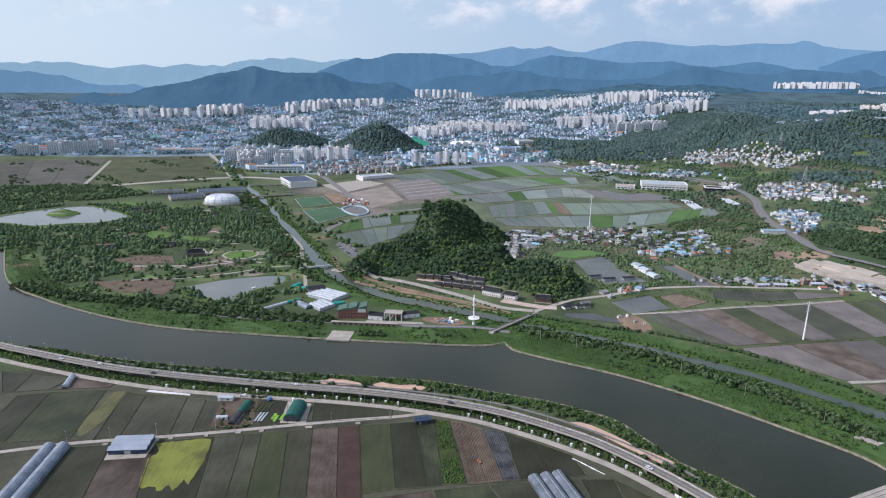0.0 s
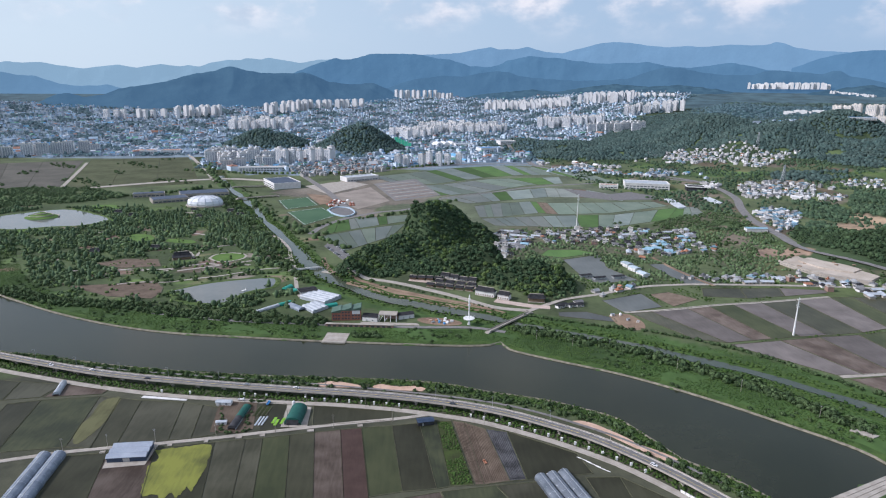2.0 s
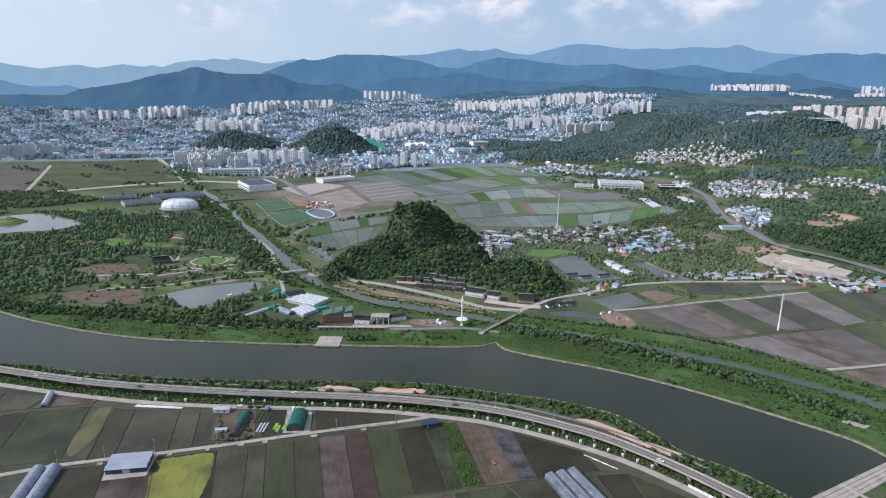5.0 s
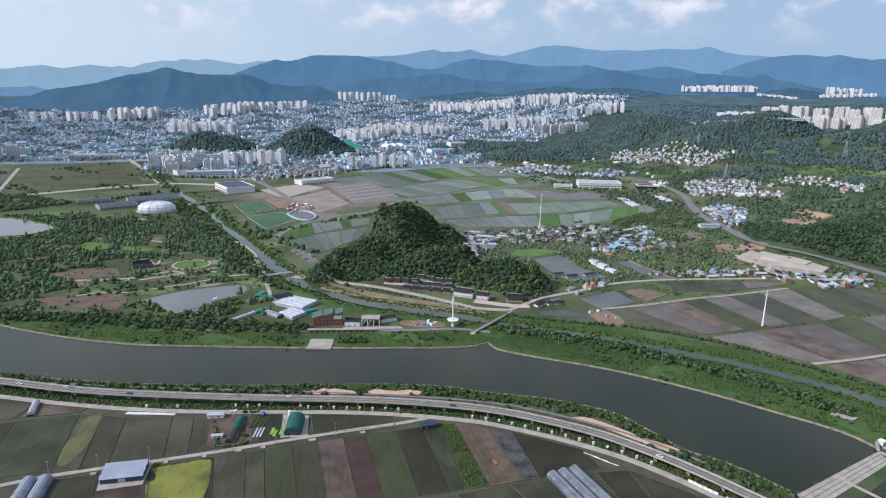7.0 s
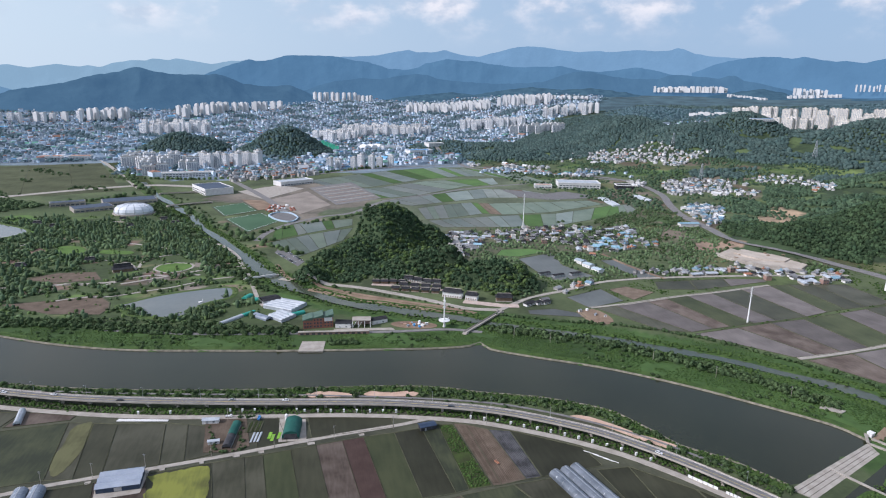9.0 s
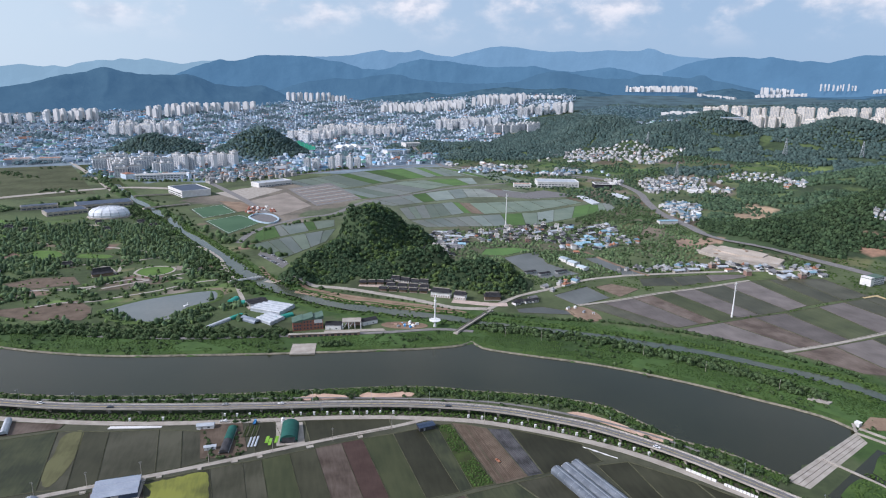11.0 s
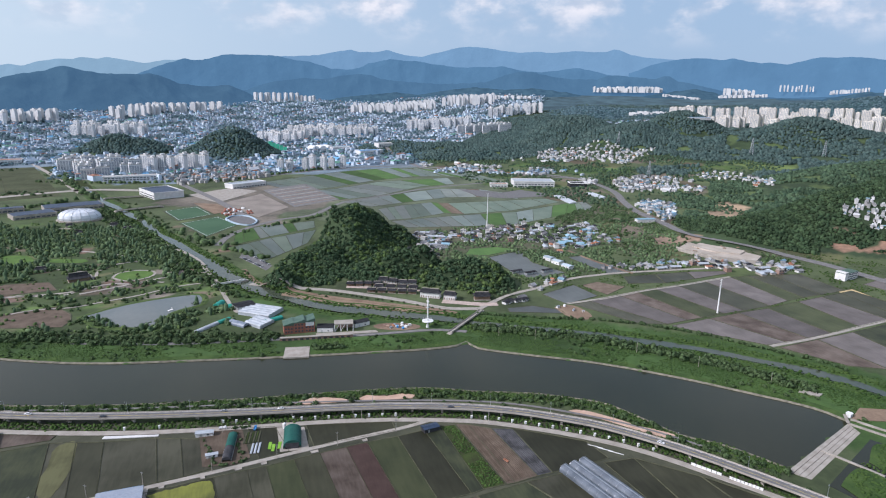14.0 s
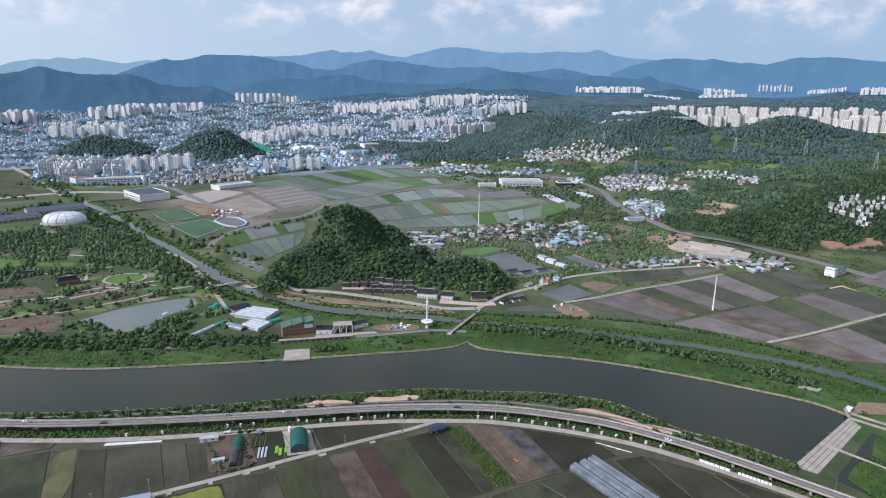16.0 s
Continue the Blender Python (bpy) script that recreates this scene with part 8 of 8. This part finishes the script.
for poly, gap, seed in ROADSIDE:
    townhouses("roadside_buildings", np.array(poly, float), gap, seed, (7, 13) if gap > 14 else (6, 11), "white workshops and houses with mixed roofs along the valley road", M_EASTWALL, EAST_ROOFS if seed != 303 else [(4, VILLAGE_ROOFS[1][1]), (4, EAST_ROOFS[3][1]), (1, VILLAGE_ROOFS[0][1])], heights=(3.0, 3.5, 4.5, 6.0), drop=0.4)
village([(124, 625), (165, 639), (168, 620), (135, 610)], 9, 210, (20,), (3, 4, 0, 0.6, 0, 0, 0), 0.6)
M_PALEROOF = material("pale_blue_roof", (0.34, 0.42, 0.46), (0.48, 0.55, 0.58), 0.1, 0.6, spread=0.15)
for p in [(259, 780), (262, 760), (264, 736)]:
    shed(p[0], p[1], -70, 14, 10, 4.2, M_WHITE_WALL, M_PALEROOF, "white workshop with a pale blue-grey roof between the paddies", 1.2, "workshop")
for p in [(190, 732), (205, 722), (230, 727)]:
    shed(p[0], p[1], 15, 15, 6, 3.0, M_STEEL, M_DARKROOF, "long dark shed beside the paddies", 1.0)
shed(547, 986, -6, 34, 12, 5.5, M_WHITE_WALL, M_SKYBLUE, "long workshop with a pale green-blue roof beside the road", 1.5, "workshop")
white_block = thing("office_building", on_land(594, 612, 15), "three-storey white office building beside the paddies", "building")
Shape().box(-15, 15, -6, 6, -2, 9).make("wall", M_WHITE_WALL, white_block)
Shape().box(-15.4, 15.4, -6.4, 6.4, 9, 9.7).make("roof", M_GREENROOF, white_block)
Shape().box(-15.3, -9, -6.3, 6.3, -2, 11).make("stair_tower", M_WHITE_WALL, white_block)
windows(white_block, -8, 14, -6, 3, 6, 2.4, 1.4, 0.8, 2.9)
for poly, gap, seed in (([(173, 975), (300, 1006), (444, 983), (401, 889), (339, 866), (267, 888), (165, 906)], 17, 211), ([(41, 919), (69, 962), (157, 986), (156, 907), (113, 829), (70, 810), (35, 808)], 15, 212)):
    townhouses("village_sheds", np.array(poly, float), gap, seed, (3.5, 6.5), "small sheds and annexes between the village houses", M_VILLAGE, VILLAGE_ROOFS, heights=(2.2, 2.5, 2.8))
    grow("village_trees", spread_over((60, 780, 460, 1020) if seed == 211 else (60, 780, 200, 900), 10, lambda X, Y: inside(X, Y, np.array(poly, float)) & patchy(X, Y, 14, 0.3), (1.3, 3.0), seed), ROUND, M_TREES, "garden trees between the village houses")
grow("plot_trees", spread_over((330, 640, 640, 1050), 8.5, lambda X, Y: clear(X, Y) & (patchy(X, Y, 21, 0.5) | patchy(X, Y, 8, 1.3)) & (away(X, Y, np.array([(300, 640), (450, 655), (560, 640)], float)) > 60) & (bumps(X, Y, HILLS_EAST) < 8), (1.2, 3.2), 213), ROUND, M_TREES, "bushes and trees on the plots behind the paddies")
def open_ground(X, Y):
    free = clear(X, Y) & (bumps(X, Y, HILLS_MID + HILLS_EAST) < 4)
    for c in PLOTS:
        if 60 < c[:, 0].mean() < 700 and 300 < c[:, 1].mean() < 1300:
            free &= ~inside(X, Y, c)
    for line in ([(96, 611), (152, 651), (242, 690), (330, 700), (457, 692), (586, 676)], [(197, 606), (313, 628), (450, 652)], [(326, 452), (462, 472), (586, 491)]):
        free &= away(X, Y, np.array(line, float)) > 6
    return free


CLUTTER = np.array([(120, 640), (250, 700), (420, 705), (600, 690), (640, 760), (600, 960), (450, 1010), (160, 1010), (60, 940), (100, 860), (170, 700)], float)
grow("plot_bushes", spread_over((60, 600, 660, 1020), 5.2, lambda X, Y: inside(X, Y, CLUTTER) & open_ground(X, Y) & (patchy(X, Y, 16, -0.35) | patchy(X, Y, 6, 0.9)), (0.8, 2.6), 230), SMALL, M_PARK, "bushes, orchards and hedges between plots and houses")
grow("paddy_hedges", spread_over((180, 380, 700, 720), 4.0, lambda X, Y: open_ground(X, Y) & (Y > 880 - X * 1.18) & (patchy(X, Y, 9, 0.2) | patchy(X, Y, 4, 1.1)), (0.5, 1.5), 231), TUFT, M_MEADOW, "weeds and low bushes round the paddies", "plants")
for seed, region in ((232, [(300, 700), (430, 708), (440, 745), (310, 730)]), (233, [(300, 830), (420, 850), (440, 900), (340, 880)]), (234, [(440, 720), (480, 700), (560, 672), (600, 690), (540, 700), (470, 745)]), (235, [(180, 650), (240, 680), (236, 700), (180, 672)])):
    townhouses("yard_sheds", np.array(region, float), 11, seed, (4, 8), "small sheds, stores and yards beside the village road", M_VILLAGE, VILLAGE_ROOFS, heights=(2.4, 2.8, 3.2), drop=0.35)
# terraces of the bare site
site = thing("bare_terrace", pose(0, 0, 0), "bare sandy building site on terraces", "building site")
q = np.array(QUARRY, float)
base = float(land(*q.mean(0))) * 0.5 + 3.0
M_BARESAND = material("bare_sand", (0.36, 0.31, 0.25), (0.50, 0.44, 0.37), 0.05, 0.95, 0.15, 0.4)
flat("terrace", q, base, M_BARESAND, site, depth=9)
flat("upper_terrace", q.mean(0) + (q - q.mean(0)) * (0.7, 0.6) + (6, 10), base + 1.6, M_BARESAND, site, depth=2)
retaining = np.array([(473, 793), (480, 765), (495, 731), (517, 711), (536, 693)], float)
for k in range(2):
    line = spline(retaining + np.array((-1.5, -4.0)) * k, 5)
    for p0, p1 in zip(line, line[1:]):
        d = math.atan2(p1[1] - p0[1], p1[0] - p0[0])
        Shape().box(0, math.dist(p0, p1) - 0.05, -1.2, 1.2, base - 10, base + 0.8 - 2.6 * k, d, p0).make("retaining_wall", M_CONCRETE, site, "pale concrete retaining wall")
heap_rng = random.Random(31)
for i in range(7):
    hp = q.mean(0) + (heap_rng.uniform(-38, 38), heap_rng.uniform(4, 26))
    hv, hf = blob(120 + i, 2, 0.45, 0.35, -0.05)
    heap = part("earth_heap", hv * heap_rng.uniform(2.5, 5.0), [tuple(int(a) for a in t) for t in hf], M_DIRT)
    heap.matrix_basis = pose(hp[0], hp[1], base + 0.05 + (1.6 if i % 2 else 0.0))
    tagged(heap, "heap of brown earth on the building site", "heap", "earth heaps")
# lots, greenhouse rows, rink and orchard on the plain
for p in ([(329, 1421), (406, 1363), (396, 1271), (341, 1310)], [(403, 1342), (470, 1379), (511, 1311), (483, 1284), (399, 1273)]):
    tagged(flat("paved_lot", p, float(land(*np.mean(p, axis=0))) + 0.4, M_ASPHALT), "grey asphalt yard beside the factory", "car park", kind="structure")
for p in ([(509, 1280), (528, 1280), (518, 1188), (498, 1180)], [(599, 1296), (616, 1295), (612, 1232), (593, 1219)]):
    c = np.array(p, float)
    for k in range(5):
        a, b = c[0] + (c[1] - c[0]) * (k + 0.5) / 5, c[3] + (c[2] - c[3]) * (k + 0.5) / 5
        d, w = math.atan2(b[1] - a[1], b[0] - a[0]), math.dist(c[0], c[1]) / 5 * 0.42
        g_house = thing("polytunnel", pose(a[0], a[1], float(land(*a)) + 0.2, 0, 0, math.degrees(d) - 90), "long pale polytunnel among the fields", "greenhouse", "polytunnels")
        Shape().vault(-w, w, 0, math.dist(a, b), 0.4, 2.6, 8).make("film_roof", M_FILM_WHITE, g_house)
        Shape().box(-w, w, 0.02, math.dist(a, b) - 0.02, -0.6, 0.42).make("side_wall", M_FILM_WHITE, g_house)
M_PALEBLUE = material("pale_blue_paint", (0.36, 0.47, 0.55), (0.46, 0.56, 0.63), 0.2, 0.6)
rink = thing("skating_rink", pose(0, 0, 0), "open dark rink with a light blue rim", "rink")
rim_line = spline([(-179, 1154), (-167, 1179), (-142, 1171), (-127, 1127), (-136, 1094), (-154, 1102), (-169, 1126)] + [(-179, 1154)], 6)
flat("rink_floor", rim_line[:-1], 0.6, M_ASPHALT, rink)
for p0, p1 in zip(rim_line, rim_line[1:]):
    d = math.atan2(p1[1] - p0[1], p1[0] - p0[0])
    Shape().box(0, math.dist(p0, p1), -1.1, 1.1, 0.2, 2.6, d, p0).make("rim", M_PALEBLUE, rink)
grow("orchard", spread_over((100, 650, 420, 900), 5.0, lambda X, Y: inside(X, Y, np.array([(225, 833), (271, 843), (285, 822), (294, 798), (239, 776), (235, 792)], float)), (1.2, 2.1), 220), ROUND, M_PARK, "rows of low orchard trees beside the paddies")
grow("scrub_hill", spread_over((300, 800, 700, 1200), 6.5, lambda X, Y: inside(X, Y, np.array([(402, 1052), (472, 1107), (554, 1177), (591, 1163), (590, 1066), (527, 996), (452, 1001), (409, 1007)], float)) & patchy(X, Y, 12, -0.9), (1.4, 3.4), 221), ROUND, M_PARK, "thick bushes on the rise behind the village")
tagged(ribbon("path_embankment", [(310, 822), (315, 777), (326, 726), (336, 694)], 2.2, 2.2, 0.45, M_DIRT), "tan embankment path between the paddies", "path", kind="structure")

# ---- pylons and mono poles ----
def monopole(x, y, h, label):
    ob = thing("power_pole", on_land(x, y, 20), label, "power pole", "power poles")
    Shape().tube(0, 0, -0.5, h, 0.95, 0.35, 14).make("shaft", M_WHITE, ob)
    for i in range(4):
        z = h - 1.2 - i * 2.6
        arm = Shape().beam((-2.3, 0, z), (2.3, 0, z), 0.16).make("cross_arm", M_WHITE, ob)
        for s in (-2.2, 2.2):
            Shape().tube(s, 0, z - 1.1, z, 0.1, 0.16, 6).make("insulator", M_WHITE, arm)


monopole(340, 541, 38, "tall white tubular power pole among the paddies")
monopole(250, 1005, 58, "tall white tubular power pole behind the village")


def pylon(x, y, h, up=0.0):
    """A lattice tower with three arms."""
    ob = thing("pylon", on_land(x, y, 30, up), "grey steel lattice pylon on the wooded ridge", "pylon", "lattice pylons")
    b = h * 0.11
    legs = Shape()
    for sx in (-1, 1):
        for sy in (-1, 1):
            legs.beam((sx * b, sy * b, -2), (sx * b * 0.16, sy * b * 0.16, h), h * 0.008)
    legs.make("leg_frame", M_STEEL, ob)
    lat = Shape()
    for i in range(8):
        z0, z1 = h * i / 8, h * (i + 1) / 8
        r0, r1 = b * (1 - 0.84 * i / 8), b * (1 - 0.84 * (i + 1) / 8)
        for sx, sy, tx, ty in ((-1, -1, 1, -1), (1, -1, 1, 1), (1, 1, -1, 1), (-1, 1, -1, -1)):
            lat.beam((sx * r0, sy * r0, z0), (tx * r1, ty * r1, z1), h * 0.0042)
            lat.beam((tx * r0, ty * r0, z0), (sx * r1, sy * r1, z1), h * 0.0042)
    lat.make("lattice", M_STEEL, ob)
    for i in range(3):
        z = h * (0.66 + 0.13 * i)
        Shape().beam((-h * 0.13, 0, z), (h * 0.13, 0, z), h * 0.009).make("cross_arm", M_STEEL, ob)


for p in ((1298, 1575, 52), (1497, 1504, 46), (1333, 1150, 46), (869, 1455, 42), (1047, 1902, 42)):
    pylon(*p)

# ---- garden park and sports ground ----
M_DOME = material("dome_panels", (0.58, 0.62, 0.66), (0.72, 0.75, 0.78), 0.1, 0.35, spec=0.5)
dome = thing("dome_hall", on_land(-416, 1200), "large white oval dome hall of panels in the park", "building")
ds, n, rr = Shape(), 28, [(1.0, 0.0), (1.04, 0.22), (0.98, 0.5), (0.82, 0.76), (0.55, 0.93), (0.25, 0.99), (0.0, 1.0)]
for r, z in rr:
    ds.v += [(32 * r * math.cos(2 * math.pi * i / n), 24 * r * math.sin(2 * math.pi * i / n), 2 + 17 * z) for i in range(n)]
for j in range(len(rr) - 1):
    ds.f += [(j * n + i, j * n + (i + 1) % n, (j + 1) * n + (i + 1) % n, (j + 1) * n + i) for i in range(n)]
ds.make("shell", M_DOME, dome)
for i in range(14):
    a = 2 * math.pi * i / 14
    rib = Shape()
    for (r0, z0), (r1, z1) in zip(rr, rr[1:]):
        rib.beam((32.3 * r0 * math.cos(a), 24.3 * r0 * math.sin(a), 2.1 + 17 * z0), (32.3 * r1 * math.cos(a), 24.3 * r1 * math.sin(a), 2.1 + 17 * z1), 0.35)
    rib.make("rib", M_STEEL, dome)
base_ring = Shape().tube(0, 0, -1, 2.2, 36, 36, 28)
base_ring.v = [(x, y * 0.76, z) for x, y, z in base_ring.v]
base_ring.make("base", M_CONCRETE, dome)


def hall(x, y, turn, w, d, h, wall, roof, label, rim=True, name="hall"):
    """A large flat-roofed hall with a rim, skylights and a row of doors."""
    ob = thing(name, on_land(x, y, turn), label, "building", "halls")
    Shape().box(-w / 2, w / 2, -d / 2, d / 2, -2, h).make("wall", wall, ob)
    Shape().box(-w / 2 + 1.5, w / 2 - 1.5, -d / 2 + 1.5, d / 2 - 1.5, h, h + 0.5).make("roof", roof, ob)
    if rim:
        for a in ((-w / 2 - 0.5, w / 2 + 0.5, -d / 2 - 0.5, -d / 2 + 1.2), (-w / 2 - 0.5, w / 2 + 0.5, d / 2 - 1.2, d / 2 + 0.5), (-w / 2 - 0.5, -w / 2 + 1.2, -d / 2 + 1.2, d / 2 - 1.2), (w / 2 - 1.2, w / 2 + 0.5, -d / 2 + 1.2, d / 2 - 1.2)):
            Shape().box(*a, h - 0.5, h + 1.6).make("rim", M_WHITE_WALL, ob)
    windows(ob, -w / 2 + 2, w / 2 - 2, -d / 2, 2 if h > 9 else 1, max(5, int(w / 8)), w / max(5, int(w / 8)) * 0.7, 2.2, 1.2, 4.6)
    return ob


hall(-318, 1440, -63, 88, 60, 12.5, M_WHITE_WALL, M_SOLAR, "large white sports hall with solar panels on its roof")
hall(-150, 1545, 34, 88, 34, 9, M_WHITE_WALL, M_FILM_WHITE, "long hall with a pale roof beside the sports ground")
hall(529, 1440, -14, 100, 52, 13, M_WHITE_WALL, M_FILM_WHITE, "large white factory beside the fields")
hall(630, 1400, -14, 40, 30, 9, M_DARKROOF, M_DARKROOF, "dark hall beside the white factory")
hall(440, 1440, -14, 42, 18, 7, M_WHITE_WALL, M_ORANGE, "hall with an orange roof beside the fields")
for (x, y, t, w, d, words) in ((-455, 1318, 21, 96, 46, "wide roof of dark solar panels in the park"), (-500, 1246, 30, 66, 38, "wide roof of dark solar panels in the park"), (-560, 1300, 20, 60, 22, "wide grey roof in the park")):
    hall(x, y, t, w, d, 7, M_CONCRETE, M_SOLAR, words, False)
hall(1519, 2114, -9, 90, 22, 8, M_WHITE_WALL, M_BLUE, "long hall with a blue roof on the ridge", False)
for (x, y, t, w, d, h, roof, words) in ((-560, 2040, 10, 110, 40, 14, M_FILM_WHITE, "long white hall with a pale roof at the fields"), (-880, 2090, 5, 60, 34, 12, M_ORANGE, "hall with an orange-brown roof at the fields"), (-800, 2100, 5, 60, 34, 12, M_ORANGE, "hall with an orange-brown roof at the fields"),
                                        (260, 2240, 20, 90, 36, 14, M_BLUE, "hall with a blue roof in the town"), (180, 2420, 10, 70, 40, 12, M_FILM_WHITE, "hall with a white curved roof in the town"), (330, 2330, 15, 60, 40, 12, M_APT_ROOF, "pale hall in the town"), (-420, 1700, 10, 120, 26, 10, M_APT_ROOF, "long low building in front of the apartment blocks")):
    hall(x, y, t, w, d, h, M_WHITE_WALL, roof, words)
white_dome = thing("vaulted_hall", on_land(110, 2440, 20), "white vaulted sports hall in the town", "building")
for i in range(3):
    r = Shape().vault(-14 + i * 29 - 29, 14 + i * 29 - 29, -24, 24, 7, 11)
    r.make("vault", M_WHITE, white_dome)
Shape().box(-44, 44, -24, 24, -3, 7).make("wall", M_WHITE_WALL, white_dome)
net = thing("driving_range", on_land(-50, 2330, -40), "tall green netting of a driving range on the hillside", "netting")
M_NET = material("green_net", (0.03, 0.26, 0.17), (0.05, 0.34, 0.23), 0.1, 0.9)
for i in range(5):
    Shape().box(-40 + i * 16, -24.5 + i * 16, -0.3, 0.3, -4, 34 - i * 4).make("net_panel", M_NET, net)
    Shape().tube(-40 + i * 16, 0, -4, 36 - i * 4, 0.5, 0.4, 8).make("mast", M_STEEL, net)
# sports pitches and car parks
M_GRAVEL = material("tan_gravel", (0.21, 0.185, 0.155), (0.31, 0.27, 0.23), 0.03, 0.95, 0.05, 0.5)
for p, mat, words in (([(-112, 1479), (-12, 1564), (40, 1326), (-56, 1253)], M_ROADGREY, "grey car park with planted rows"), ([(-266, 1440), (-180, 1527), (-124, 1471), (-201, 1331)], M_CONCRETE, "pale paved ground beside the sports hall"),
                      ([(-195, 1317), (-116, 1429), (-67, 1254), (-124, 1165)], M_GRAVEL, "tan gravel ground with market tents"), ([(-246, 1335), (-202, 1317), (-169, 1238), (-201, 1211)], M_DIRT, "bare brown lot")):
    tagged(flat("paved_lot", p, 0.3, mat), words, "car park", kind="structure")
lot_a, lot_b, lot_c, lot_d = (np.array(p, float) for p in [(-104, 1470), (-18, 1535), (34, 1334), (-54, 1272)])
for i in range(10):
    t = (i + 0.5) / 10
    a, b = lot_a + (lot_d - lot_a) * t, lot_b + (lot_c - lot_b) * t
    row_strip = flat("parking_strip", [a, b, b + (2, -4), a + (2, -4)], 0.46, M_DIRT if i % 2 else M_CONCRETE)
    tagged(row_strip, "pale parking strip with planting", "parking strip", "parking strips")
lot_rng = random.Random(8)
for i in range(40):
    x, y = -161 + lot_rng.uniform(-26, 26), 1222 + lot_rng.uniform(-34, 34)
    tc = Shape().box(-1.8, 1.8, -1.8, 1.8, 0, 1.8).gable(-2.1, 2.1, -2.1, 2.1, 1.8, 1.1, 0.1, 2.0).make("market_tent", (M_BRICK, M_WHITE_WALL, M_BRICK)[i % 3])
    tc.matrix_basis = on_land(x, y, 40, 0.3)
    tagged(tc, "small peaked market tent on the gravel ground", "tent", "market tents")
# park mounds, paths and lawns
mound = thing("spiral_mound", on_land(-655, 1085), "grassy garden mound with a spiral path in the lake", "mound")
ms, n = Shape(), 30
for r, z in ((28, -1), (27, 1.0), (21, 3.2), (19.5, 3.3), (14, 5.6), (12.5, 5.7), (7, 7.8), (5.5, 7.9), (0.5, 9)):
    ms.v += [(r * math.cos(2 * math.pi * i / n), r * 0.8 * math.sin(2 * math.pi * i / n), z) for i in range(n)]
ms.f += [(j * n + i, j * n + (i + 1) % n, (j + 1) * n + (i + 1) % n, (j + 1) * n + i) for j in range(8) for i in range(n)]
ms.make("grass_slope", M_TURF, mound)
sp = Shape()
pts = [((27 - 22 * t) * math.cos(t * 15), (27 - 22 * t) * 0.8 * math.sin(t * 15), 1.3 + 7.6 * t) for t in np.linspace(0, 1, 60)]
for a, b in zip(pts, pts[1:]):
    sp.beam(a, b, 0.8)
sp.make("spiral_path", M_CONCRETE, mound)
for p in LAWNS[6:9] + [ [(-578, 1037), (-563, 1075), (-523, 1063), (-523, 1022)], [(-705, 996), (-648, 990), (-599, 984), (-620, 944), (-674, 949)], [(-655, 1176), (-593, 1203), (-562, 1158), (-612, 1134)]]:
    tagged(flat("lawn", spline(p + p[:1], 8)[:-1], 0.3, M_TURF), "open green lawn in the park", "lawn", kind="structure")
for p, w in (([(-380, 770), (-365, 766), (-335, 758), (-322, 772), (-309, 785), (-290, 794), (-263, 787), (-256, 795), (-233, 787)], 2.0), ([(-365, 707), (-345, 716), (-314, 715), (-284, 728), (-253, 742), (-222, 764), (-192, 774)], 1.6), ([(-294, 820), (-291, 839), (-272, 848), (-252, 839), (-249, 821), (-260, 807), (-278, 803), (-294, 820)], 1.5), ([(-316, 761), (-289, 776), (-248, 800), (-217, 818), (-189, 820)], 2.2), ([(-454, 760), (-398, 766), (-337, 768), (-315, 779)], 2.5), ([(-312, 818), (-316, 856), (-301, 884), (-270, 893), (-255, 879)], 1.8), ([(-398, 844), (-385, 875), (-338, 859), (-312, 818)], 1.8), ([(-460, 1008), (-405, 984), (-351, 961), (-288, 927), (-247, 968)], 2.0),
             ([(-452, 1135), (-393, 1120), (-324, 1094), (-285, 1082)], 2.0), ([(-476, 1010), (-507, 970), (-540, 948)], 2.0), ([(-256, 987), (-238, 949), (-228, 867), (-229, 824)], 1.8), ([(-173, 772), (-163, 720), (-154, 679), (-147, 659)], 2.2)):
    tagged(ribbon("path_park", p, w, w, 0.38, M_CONCRETE), "pale winding path in the park", "path", kind="structure")
hanok(-330, 820, 20, 22, 14, "park pavilion with a dark tiled roof", M_WOOD, 3.5)
for p in [(-383, 869), (-457, 850), (-325, 1099), (-392, 1083), (-508, 1094), (-351, 1135), (-417, 1141), (-543, 1120)]:
    hanok(p[0], p[1], 15, 11, 8, "small garden pavilion with a dark tiled roof", M_WHITE_WALL, 3.0)
swan = thing("swan_boat", pose(-214, 682, 0.35, 0, 0, 40), "white bird-shaped float on the pond", "float")
Shape().box(-2.5, 2.5, -1.2, 1.2, 0, 0.7).tube(1.8, 0, 0.7, 3.2, 0.4, 0.25, 8).make("hull", M_WHITE, swan)
